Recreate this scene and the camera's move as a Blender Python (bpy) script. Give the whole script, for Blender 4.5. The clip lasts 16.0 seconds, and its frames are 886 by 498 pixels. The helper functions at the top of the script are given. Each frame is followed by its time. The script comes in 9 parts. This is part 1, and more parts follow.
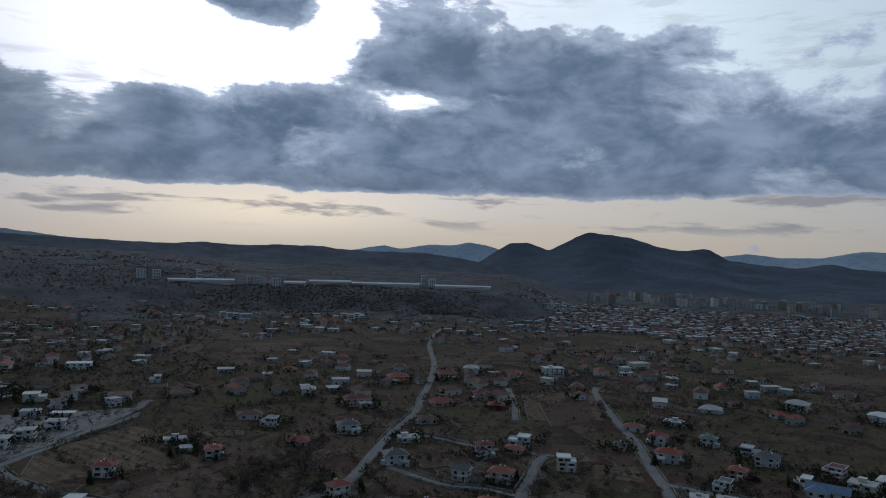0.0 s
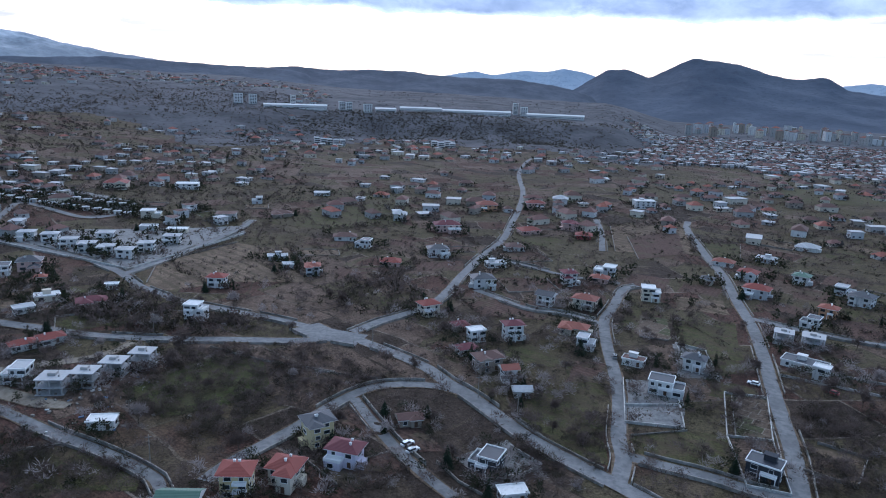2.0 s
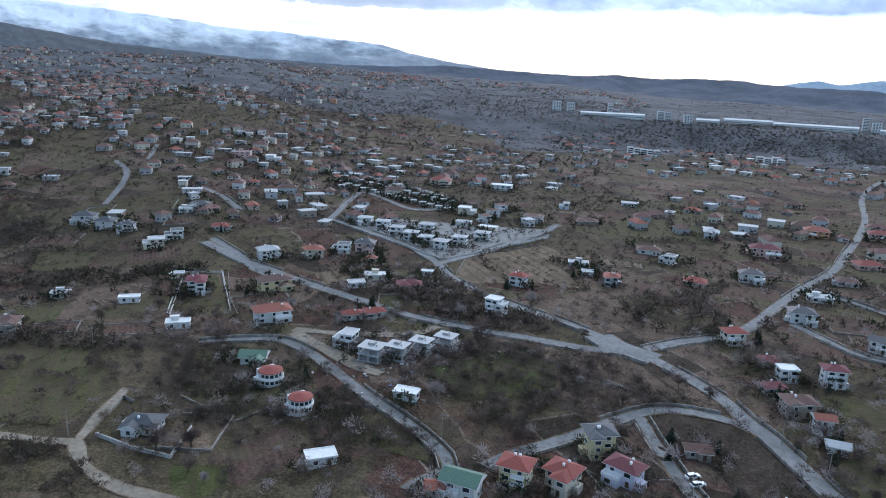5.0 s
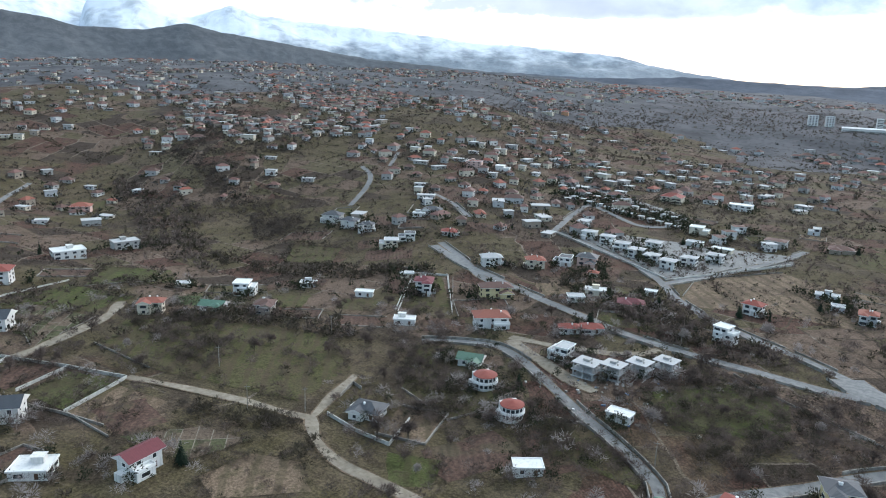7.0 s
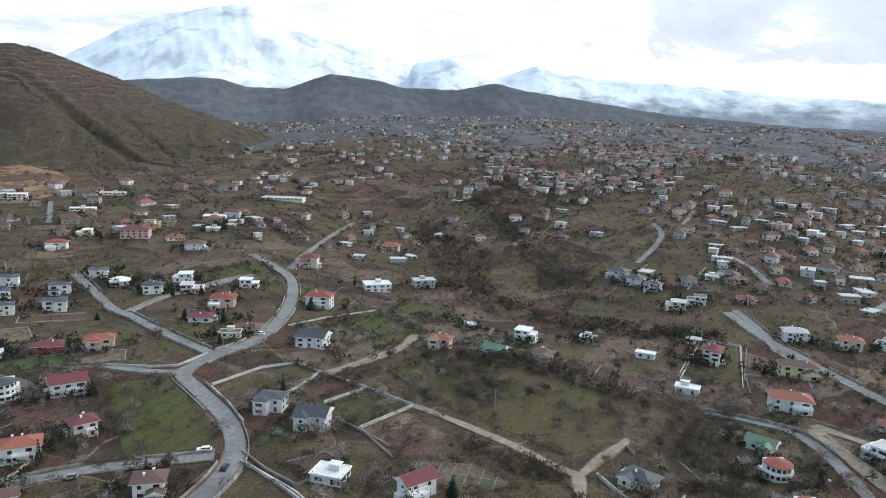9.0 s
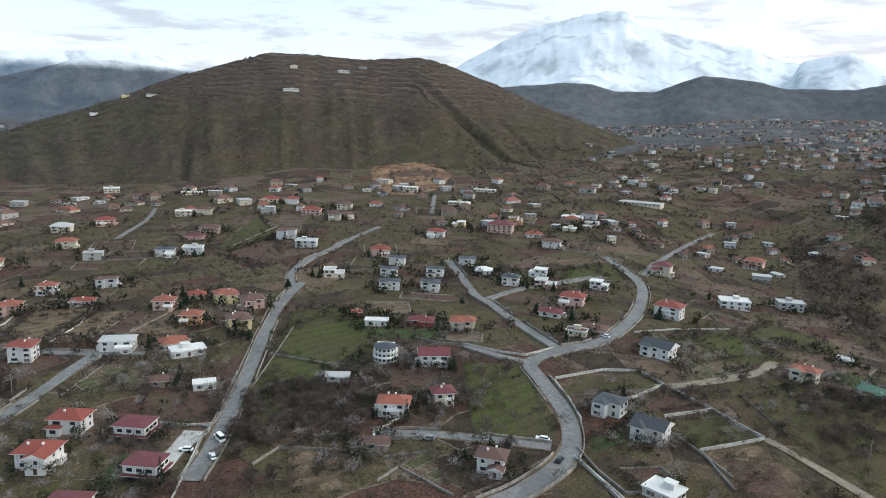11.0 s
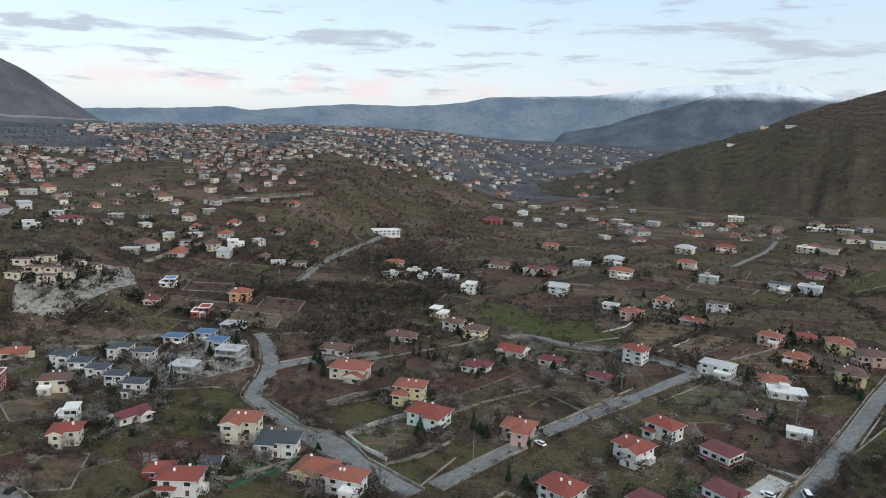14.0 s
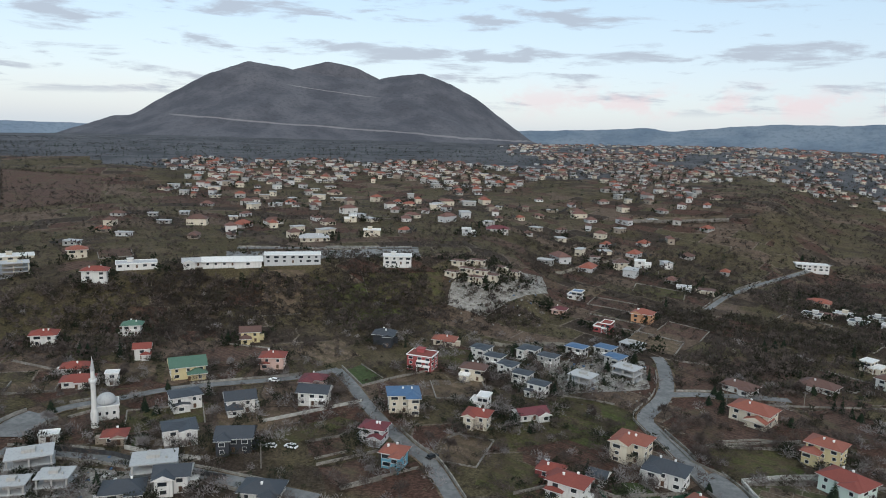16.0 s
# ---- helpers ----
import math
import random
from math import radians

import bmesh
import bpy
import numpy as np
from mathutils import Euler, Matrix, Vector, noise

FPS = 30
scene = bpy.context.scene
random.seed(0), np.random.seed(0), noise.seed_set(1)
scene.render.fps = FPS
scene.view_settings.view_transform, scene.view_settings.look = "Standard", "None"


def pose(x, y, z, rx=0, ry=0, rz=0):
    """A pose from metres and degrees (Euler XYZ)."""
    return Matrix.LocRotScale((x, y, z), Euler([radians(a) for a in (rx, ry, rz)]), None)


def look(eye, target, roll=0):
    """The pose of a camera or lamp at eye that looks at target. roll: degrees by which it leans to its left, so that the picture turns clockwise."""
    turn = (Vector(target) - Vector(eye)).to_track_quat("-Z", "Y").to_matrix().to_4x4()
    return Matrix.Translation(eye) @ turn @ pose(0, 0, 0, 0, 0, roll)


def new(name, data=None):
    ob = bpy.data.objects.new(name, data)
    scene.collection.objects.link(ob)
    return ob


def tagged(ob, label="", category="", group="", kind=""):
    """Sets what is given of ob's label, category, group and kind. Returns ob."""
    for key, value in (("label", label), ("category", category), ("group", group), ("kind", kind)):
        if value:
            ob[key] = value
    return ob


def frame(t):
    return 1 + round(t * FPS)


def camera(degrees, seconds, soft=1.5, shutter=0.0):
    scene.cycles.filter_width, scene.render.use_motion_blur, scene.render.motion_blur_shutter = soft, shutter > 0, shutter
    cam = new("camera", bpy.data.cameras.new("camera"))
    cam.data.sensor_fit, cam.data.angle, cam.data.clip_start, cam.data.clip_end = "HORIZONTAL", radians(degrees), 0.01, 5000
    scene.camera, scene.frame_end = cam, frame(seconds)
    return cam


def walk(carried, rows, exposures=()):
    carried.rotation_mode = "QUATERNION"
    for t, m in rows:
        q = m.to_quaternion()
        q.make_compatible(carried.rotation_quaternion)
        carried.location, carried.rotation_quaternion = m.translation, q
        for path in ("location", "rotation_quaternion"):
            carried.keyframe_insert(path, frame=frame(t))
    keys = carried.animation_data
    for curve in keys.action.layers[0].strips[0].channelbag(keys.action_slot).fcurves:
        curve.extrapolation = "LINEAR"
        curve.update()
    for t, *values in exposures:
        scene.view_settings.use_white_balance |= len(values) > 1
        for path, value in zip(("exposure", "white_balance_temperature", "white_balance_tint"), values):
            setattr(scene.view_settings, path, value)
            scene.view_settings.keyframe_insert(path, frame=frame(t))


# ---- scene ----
EYE = 105.0  # the drone hovers here, over the near gardens, and only turns
cam = camera(64.03, 16.0, soft=1.0)
TURNS = (  # seconds, yaw, pitch, roll
    (0.0, 0.04, 0.32, -1.58),
    (0.5, 0.04, -1.41, -1.65),
    (1.0, 0.05, -8.54, -1.83),
    (1.5, 0.10, -13.41, -1.95),
    (2.0, 7.34, -13.68, -2.01),
    (2.5, 8.92, -13.65, -2.03),
    (3.0, 14.48, -13.74, -2.20),
    (3.5, 18.25, -13.80, -2.25),
    (4.0, 22.58, -13.87, -2.32),
    (6.5, 45.91, -13.78, -1.98),
    (7.0, 50.38, -13.67, -1.92),
    (7.5, 55.76, -13.30, -1.85),
    (8.0, 61.56, -11.62, -1.75),
    (10.5, 94.06, -10.85, -1.83),
    (11.0, 101.99, -10.74, -1.85),
    (11.5, 110.20, -10.60, -1.96),
    (12.0, 118.19, -10.51, -1.93),
    (12.5, 126.18, -10.36, -2.01),
    (13.0, 134.19, -10.25, -2.01),
    (13.5, 141.59, -10.12, -2.01),
    (14.0, 149.75, -9.99, -2.03),
    (14.5, 157.94, -9.86, -1.99),
    (15.0, 166.09, -9.73, -1.99),
    (15.5, 174.15, -9.57, -1.91),
    (16.0, 182.26, -9.42, -1.90),
)
EXPOSURES = [
    (0.0, -1.54, 5600, 18), (0.5, -1.54, 5600, 18), (1.0, -1.3, 5500, 19), (1.5, -0.42, 5350, 22), (2.0, 0.16, 5200, 25), (2.5, 0.25, 5200, 25), (3.5, 0.25, 5200, 25),
    (6.5, 0.78, 5950, 18), (8.0, 0.84, 6150, 18), (10.5, 0.6, 6400, 18), (11.5, 0.57, 6400, 18), (13.0, 0.42, 6400, 18), (14.5, 0.22, 6330, 18), (16.0, 0.14, 6300, 18)]
walk(cam, [(t, pose(0, 0, EYE, 90 + p, r, y)) for t, y, p, r in TURNS], EXPOSURES)


# ---- node helper ----
class Nodes:
    def __init__(self, tree):
        self.t = tree
        tree.nodes.clear()

    def add(self, kind, **values):
        n = self.t.nodes.new("ShaderNode" + kind)
        for k, v in values.items():
            setattr(n, k, v)
        return n

    def put(self, socket, value):
        if isinstance(value, bpy.types.NodeSocket):
            self.t.links.new(value, socket)
        elif isinstance(value, tuple) and len(value) == 3 and socket.type == "RGBA":
            socket.default_value = (*value, 1)
        elif value is not None:
            socket.default_value = value

    def math(self, op, a, b=None, c=None, clamp=False):
        n = self.add("Math", operation=op, use_clamp=clamp)
        for s, v in zip(n.inputs, (a, b, c)):
            self.put(s, v)
        return n.outputs[0]

    def step(self, x, lo, hi, a=0.0, b=1.0):
        n = self.add("MapRange", interpolation_type="SMOOTHSTEP")
        for s, v in zip(n.inputs, (x, lo, hi, a, b)):
            self.put(s, v)
        return n.outputs[0]

    def mix(self, f, a, b, blend="MIX"):
        n = self.add("Mix", data_type="RGBA", blend_type=blend)
        n.clamp_factor = True
        self.put(n.inputs[0], f), self.put(n.inputs[6], a), self.put(n.inputs[7], b)
        return n.outputs[2]

    def noise(self, vec, scale, detail=4.0, rough=0.55, distortion=0.0):
        n = self.add("TexNoise")
        self.put(n.inputs["Vector"], vec), self.put(n.inputs["Scale"], scale), self.put(n.inputs["Detail"], detail)
        self.put(n.inputs["Roughness"], rough), self.put(n.inputs["Distortion"], distortion)
        return n.outputs[0]

    def vec(self, x, y, z):
        n = self.add("CombineXYZ")
        for s, v in zip(n.inputs, (x, y, z)):
            self.put(s, v)
        return n.outputs[0]

    def bell(self, x, y, cx, cy, wx, wy):
        """A soft spot round (cx, cy)."""
        dx = self.math("DIVIDE", self.math("SUBTRACT", x, cx), wx)
        dy = self.math("DIVIDE", self.math("SUBTRACT", y, cy), wy)
        q = self.math("ADD", self.math("MULTIPLY", dx, dx), self.math("MULTIPLY", dy, dy))
        return self.math("POWER", 2.718, self.math("MULTIPLY", q, -1.0))


# ---- sky, clouds and sun ----
SUN_AZ, SUN_EL = 17.0, 15.0
world = bpy.data.worlds.new("evening_sky")
scene.world = world
world.use_nodes = True
g = Nodes(world.node_tree)
way = g.add("TexCoord").outputs["Generated"]
sep = g.add("SeparateXYZ")
g.put(sep.inputs[0], way)
X, Y, Z = sep.outputs
az = g.math("MULTIPLY", g.math("ARCTAN2", g.math("MULTIPLY", X, -1.0), Y), 57.2958)
az = g.math("SUBTRACT", g.math("FLOORED_MODULO", g.math("ADD", az, 110.0), 360.0), 110.0)  # counted from -110 to 250
el = g.math("MULTIPLY", g.math("ARCSINE", Z), 57.2958)
sky = g.add("TexSky", sky_type="NISHITA", sun_disc=False, sun_elevation=radians(SUN_EL), sun_rotation=radians(-SUN_AZ))
# open sky: pale at the horizon, soft blue higher up
blue = g.mix(g.step(el, 0.5, 20.0), (0.44, 0.522, 0.565), (0.295, 0.49, 0.575))
blue = g.mix(g.step(el, 25.0, 70.0), blue, (0.185, 0.245, 0.30))
blue = g.mix(0.05, blue, sky.outputs[0], "ADD")
# the west glows through thin cloud
west = g.math("POWER", 2.718, g.math("MULTIPLY", g.math("POWER", g.math("DIVIDE", g.math("SUBTRACT", az, 8.0), 52.0), 2.0), -1.0))
glow = g.mix(g.step(el, 0.0, 4.5), (1.52, 1.28, 0.87), (1.7, 1.53, 1.16))
glow = g.mix(g.step(el, 6.0, 12.0), glow, (2.5, 2.75, 2.5))
blue = g.mix(west, blue, glow)
hot = g.bell(az, el, 18.0, 16.0, 20.0, 8.5)
blue = g.mix(hot, blue, (4.6, 4.4, 4.2))
low_sun = g.bell(az, el, 15.0, 3.2, 11.0, 1.9)
blue = g.mix(g.math("MULTIPLY", low_sun, 0.8), blue, (2.9, 2.4, 1.5))
# far south: a white overcast round the snow mountain
south = g.bell(az, el, 64.0, 8.0, 34.0, 22.0)
blue = g.mix(g.math("MULTIPLY", south, 0.75), blue, (0.58, 0.655, 0.68))
# cloud cover: noise pushed by where the deck lies
flat = g.math("ADD", g.math("MAXIMUM", Z, 0.0), 0.10)
dome = g.vec(g.math("DIVIDE", X, flat), g.math("DIVIDE", Y, flat), 0.0)
strip = g.vec(g.math("MULTIPLY", az, 0.10), g.math("MULTIPLY", el, 0.19), 0.0)
puff = g.noise(strip, 1.0, 9.0, 0.62, 0.25)
broad = g.noise(dome, 0.55, 5.0, 0.55, 0.2)
deck = g.math("MULTIPLY", g.step(el, 4.0, 5.3), g.step(el, 18.0, 26.0, 1.0, 0.3))
deck = g.math("MULTIPLY", deck, g.step(az, 34.0, 66.0, 1.0, 0.1))
deck = g.math("MULTIPLY", deck, g.step(az, -108.0, -70.0, 0.1, 1.0))
bias = g.math("SUBTRACT", g.math("MULTIPLY", deck, 0.85), 0.38)
for spot in ((25.5, 16.0, 9.5, 5.0, -1.6), (13.5, 15.0, 4.2, 2.2, -1.1), (8.8, 18.2, 2.6, 1.6, -0.9), (3.2, 11.9, 3.4, 0.9, -0.62), (-18.0, 21.4, 17.0, 4.4, -1.5),
             (17.0, 19.3, 6.0, 1.7, 1.0), (22.0, 11.5, 3.0, 2.6, 0.45), (-6.0, 15.0, 12.0, 4.0, 0.2), (-28.0, 13.0, 7.0, 5.0, -0.45)):
    bias = g.math("ADD", bias, g.math("MULTIPLY", g.bell(az, el, *spot[:4]), spot[4]))
bias = g.math("ADD", bias, g.math("MULTIPLY", g.math("MULTIPLY", g.step(el, 4.6, 6.2), g.step(el, 9.0, 13.0, 1.0, 0.0)), 0.22))
cover = g.math("ADD", g.math("MULTIPLY", g.math("SUBTRACT", puff, 0.5), 2.6), bias)
thick = g.math("MULTIPLY", g.step(cover, -0.02, 0.16), g.step(az, 58.0, 92.0, 1.0, 0.0))
body = g.mix(g.step(g.noise(strip, 1.9, 8.0, 0.58, 0.25), 0.3, 0.74), (0.29, 0.42, 0.54), (0.76, 0.93, 1.06))
body = g.mix(g.step(cover, 0.0, 0.55), (1.3, 1.48, 1.56), body)
body = g.mix(g.step(el, 4.0, 7.5, 0.45, 0.0), body, (0.40, 0.44, 0.49))
body = g.mix(g.step(az, 16.0, 44.0, 0.0, 0.9), body, g.mix(g.noise(strip, 1.2, 6.0), (0.33, 0.385, 0.42), (0.51, 0.585, 0.615)))
clouded = g.mix(thick, blue, body)
# small flat clouds low over the horizon, and torn ones in the open sky
low = g.noise(g.vec(g.math("MULTIPLY", az, 0.13), g.math("MULTIPLY", el, 0.75), 3.0), 1.0, 7.0, 0.6, 0.3)
low = g.math("MULTIPLY", g.math("MULTIPLY", g.step(low, 0.51, 0.64), g.math("SUBTRACT", 1.0, thick)), g.math("MULTIPLY", g.step(el, 1.4, 2.6), g.step(el, 10.0, 15.0, 1.0, 0.3)))
shade = g.mix(west, (0.40, 0.455, 0.50), (0.74, 0.72, 0.68))
clouded = g.mix(g.math("MULTIPLY", low, g.math("MULTIPLY", g.step(hot, 0.1, 0.8, 0.75, 0.45), 1.0)), clouded, shade)
pinkish = g.math("MULTIPLY", g.bell(az, el, 160.0, 2.6, 30.0, 1.1), g.step(g.noise(strip, 2.6, 5.0), 0.45, 0.62))
clouded = g.mix(g.math("MULTIPLY", pinkish, 0.7), clouded, (0.78, 0.66, 0.64))
clouded = g.mix(g.math("MULTIPLY", g.step(broad, 0.48, 0.72), g.step(el, 9.0, 24.0, 0.0, 0.5)), clouded, g.mix(g.step(el, 20.0, 45.0), (0.55, 0.63, 0.665), (0.32, 0.37, 0.41)))
bg = g.add("Background")
g.put(bg.inputs[0], clouded), g.put(bg.inputs[1], 1.0)
g.put(g.add("OutputWorld").inputs[0], bg.outputs[0])

sun = new("sun", bpy.data.lights.new("sun", "SUN"))
sun.data.energy, sun.data.angle, sun.data.color = 0.4, radians(14), (1.0, 0.9, 0.78)
sun.matrix_world = look((800 * -math.sin(radians(SUN_AZ)), 800 * math.cos(radians(SUN_AZ)), 800 * math.tan(radians(24.0))), (0, 0, 0))


# ---- materials ----
def material(name, build, rough=0.85, metal=0.0, bump=0.0, bump_scale=1.0, spec=0.3, thin=0.0):
    """build(g, place) gives the colour and, if it likes, the height for the bump."""
    m = bpy.data.materials.new(name)
    m.use_nodes = True
    g = Nodes(m.node_tree)
    place = g.add("TexCoord").outputs["Object"]
    made = build(g, place)
    colour, relief = made if isinstance(made, tuple) and isinstance(made[0], bpy.types.NodeSocket) and len(made) == 2 else (made, None)
    b = g.add("BsdfPrincipled")
    g.put(b.inputs["Base Color"], colour), g.put(b.inputs["Roughness"], rough), g.put(b.inputs["Metallic"], metal)
    b.inputs["Specular IOR Level"].default_value = spec
    if bump:
        n = g.add("Bump")
        n.inputs["Strength"].default_value, n.inputs["Distance"].default_value = min(1.0, bump), bump_scale
        g.put(n.inputs["Height"], relief if relief is not None else g.noise(place, 3.0 / bump_scale, 5))
        g.put(b.inputs["Normal"], n.outputs[0])
    out = b.outputs[0]
    if thin:  # twigs and sprays let light through
        leaf, both = g.add("BsdfTranslucent"), g.add("MixShader")
        g.put(leaf.inputs[0], colour), g.put(both.inputs[0], thin)
        g.put(both.inputs[1], out), g.put(both.inputs[2], leaf.outputs[0])
        out = both.outputs[0]
    g.put(g.add("OutputMaterial").inputs[0], out)
    return m


def position(g):
    return g.add("NewGeometry").outputs["Position"]


def plots(g, p, angle, wide, tall):
    """Garden plots with low boundaries: their lines, their uses and the rows in them."""
    turned = g.add("Mapping")
    warp = g.add("VectorMath", operation="ADD")
    g.put(warp.inputs[0], p)
    shift = g.math("MULTIPLY", g.math("SUBTRACT", g.noise(p, 0.012, 3), 0.5), 26.0)
    g.put(warp.inputs[1], g.vec(shift, shift, 0.0))
    g.put(turned.inputs[0], warp.outputs[0])
    turned.inputs["Rotation"].default_value = (0, 0, angle)
    b = g.add("TexBrick", offset=0.37, squash=0.7, squash_frequency=3)
    g.put(b.inputs["Vector"], turned.outputs[0])
    for k, v in (("Color1", (0, 0, 0, 1)), ("Color2", (1, 1, 1, 1)), ("Mortar", (0.5, 0.5, 0.5, 1)), ("Scale", 1.0), ("Mortar Size", 0.55), ("Mortar Smooth", 0.3),
                 ("Bias", 0.0), ("Brick Width", wide), ("Row Height", tall)):
        b.inputs[k].default_value = v
    use = g.math("MULTIPLY", b.outputs[0], 1.0)
    rows = g.add("TexWave", wave_type="BANDS", bands_direction="Y")
    g.put(rows.inputs["Vector"], turned.outputs[0])
    rows.inputs["Scale"].default_value, rows.inputs["Distortion"].default_value, rows.inputs["Detail"].default_value = 0.27, 2.2, 4
    return b.outputs[1], use, rows.outputs[1]


def ground_look(g, p):
    p = position(g)
    big, mid, fine, grit = g.noise(p, 0.006, 4), g.noise(p, 0.035, 6, 0.65), g.noise(p, 0.3, 7, 0.7), g.noise(p, 1.1, 4, 0.75)
    e1, u1, r1 = plots(g, p, 0.62, 44.0, 21.0)
    e2, u2, r2 = plots(g, p, -0.28, 36.0, 26.0)
    side = g.step(g.noise(p, 0.0035, 2), 0.49, 0.51)
    edge, use, rows = g.mix(side, e1, e2), g.mix(side, u1, u2), g.mix(side, r1, r2)
    grain = g.step(grit, 0.3, 0.72)
    soil = g.mix(grain, (0.031, 0.019, 0.015), (0.112, 0.070, 0.053))
    soil = g.mix(g.math("MULTIPLY", g.step(rows, 0.45, 0.7), 0.3), soil, (0.024, 0.016, 0.013))
    grass = g.mix(grain, (0.024, 0.026, 0.012), (0.082, 0.081, 0.038))
    dry = g.mix(grain, (0.052, 0.040, 0.031), (0.156, 0.122, 0.093))
    dry = g.mix(g.math("MULTIPLY", g.step(rows, 0.5, 0.8), 0.3), dry, (0.045, 0.040, 0.026))
    waste = g.mix(grain, (0.017, 0.014, 0.011), (0.058, 0.047, 0.036))
    c = g.mix(g.step(use, 0.27, 0.28), soil, g.mix(0.3, grass, dry))
    c = g.mix(g.step(use, 0.58, 0.59), c, dry)
    c = g.mix(g.step(use, 0.80, 0.81), c, waste)
    c = g.mix(g.step(g.noise(p, 0.05, 4), 0.54, 0.66, 0.0, 0.5), c, g.mix(0.6, grass, dry))
    walled = g.step(g.noise(p, 0.014, 2), 0.46, 0.52)
    c = g.mix(g.math("MULTIPLY", edge, 0.75), c, g.mix(walled, waste, g.mix(grain, (0.06, 0.052, 0.043), (0.24, 0.22, 0.19))))
    wild = g.mix(g.step(mid, 0.40, 0.58), g.mix(0.5, dry, grass), g.mix(0.25, grass, soil))
    wild = g.mix(g.step(g.noise(p, 0.022, 5, 0.6), 0.52, 0.60, 0.0, 0.7), wild, waste)
    c = g.mix(g.step(big, 0.50, 0.56), c, wild)
    scrub = g.step(g.noise(p, 0.16, 6, 0.75), 0.50, 0.62)
    c = g.mix(g.math("MULTIPLY", scrub, 0.5), c, waste)
    c = g.mix(g.step(fine, 0.60, 0.74, 0.0, 0.5), c, (0.17, 0.142, 0.115))
    c = g.mix(1.0, c, (1.22, 1.09, 1.07), "MULTIPLY")
    return c, g.math("ADD", g.math("ADD", fine, grit), g.math("MULTIPLY", scrub, 1.5))


def hill_look(g, p):
    p = position(g)
    s = g.add("SeparateXYZ")
    g.put(s.inputs[0], p)
    fine, mid, big = g.noise(p, 0.22, 7, 0.7), g.noise(p, 0.03, 6, 0.6), g.noise(p, 0.008, 4)
    grass = g.mix(fine, (0.026, 0.025, 0.014), (0.085, 0.077, 0.047))
    earth = g.mix(fine, (0.024, 0.018, 0.015), (0.084, 0.064, 0.052))
    red = g.mix(fine, (0.046, 0.027, 0.021), (0.105, 0.064, 0.048))
    c = g.mix(g.step(g.math("ADD", mid, g.math("MULTIPLY", big, 0.6)), 0.66, 0.86), earth, grass)
    c = g.mix(g.math("MULTIPLY", g.step(g.noise(p, 0.011, 3), 0.56, 0.68), 0.5), c, red)
    c = g.mix(g.step(s.outputs[2], 85, 150, 0.0, 0.8), c, g.mix(fine, (0.034, 0.025, 0.022), (0.098, 0.074, 0.063)))
    turn = g.math("MULTIPLY", g.math("ARCTAN2", g.math("MULTIPLY", s.outputs[0], -1.0), s.outputs[1]), 57.3)
    out = g.math("SQRT", g.math("ADD", g.math("MULTIPLY", s.outputs[0], s.outputs[0]), g.math("MULTIPLY", s.outputs[1], s.outputs[1])))
    runs = g.noise(g.vec(g.math("MULTIPLY", turn, 0.55), g.math("MULTIPLY", out, 0.008), 0.0), 1.0, 7, 0.68, 1.2)
    lower = g.step(s.outputs[2], 90, 190, 1.0, 0.25)
    c = g.mix(g.math("MULTIPLY", g.step(runs, 0.53, 0.60), g.math("MULTIPLY", lower, 0.5)), c, g.mix(fine, (0.015, 0.013, 0.010), (0.044, 0.037, 0.03)))
    c = g.mix(g.math("MULTIPLY", g.step(runs, 0.46, 0.36), g.math("MULTIPLY", lower, 0.4)), c, g.mix(fine, (0.06, 0.052, 0.036), (0.112, 0.097, 0.07)))
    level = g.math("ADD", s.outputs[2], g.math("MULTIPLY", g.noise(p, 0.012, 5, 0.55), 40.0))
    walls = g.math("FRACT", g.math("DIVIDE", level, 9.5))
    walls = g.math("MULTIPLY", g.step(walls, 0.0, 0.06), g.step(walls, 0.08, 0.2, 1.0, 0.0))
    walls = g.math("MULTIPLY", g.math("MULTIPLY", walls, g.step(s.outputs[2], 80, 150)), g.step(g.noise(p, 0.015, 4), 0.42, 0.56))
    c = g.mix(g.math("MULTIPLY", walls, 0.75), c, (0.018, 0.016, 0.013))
    brow = g.math("FRACT", g.math("DIVIDE", g.math("ADD", level, 2.2), 9.5))
    brow = g.math("MULTIPLY", g.step(brow, 0.0, 0.1), g.step(brow, 0.14, 0.3, 1.0, 0.0))
    c = g.mix(g.math("MULTIPLY", g.math("MULTIPLY", brow, g.step(s.outputs[2], 90, 160)), 0.6), c, g.mix(fine, (0.085, 0.075, 0.062), (0.16, 0.142, 0.12)))
    patch = g.noise(p, 0.07, 6, 0.72)
    c = g.mix(g.step(patch, 0.52, 0.64, 0.0, 0.55), c, g.mix(fine, (0.062, 0.050, 0.036), (0.135, 0.112, 0.083)))
    c = g.mix(g.step(patch, 0.46, 0.36, 0.0, 0.55), c, g.mix(fine, (0.017, 0.014, 0.011), (0.05, 0.042, 0.033)))
    bushes = g.step(g.noise(p, 0.2, 5, 0.8), 0.55, 0.62)
    c = g.mix(g.math("MULTIPLY", bushes, 0.75), c, (0.02, 0.019, 0.014))
    c = g.mix(1.0, c, (0.98, 0.915, 0.90), "MULTIPLY")
    return c, fine


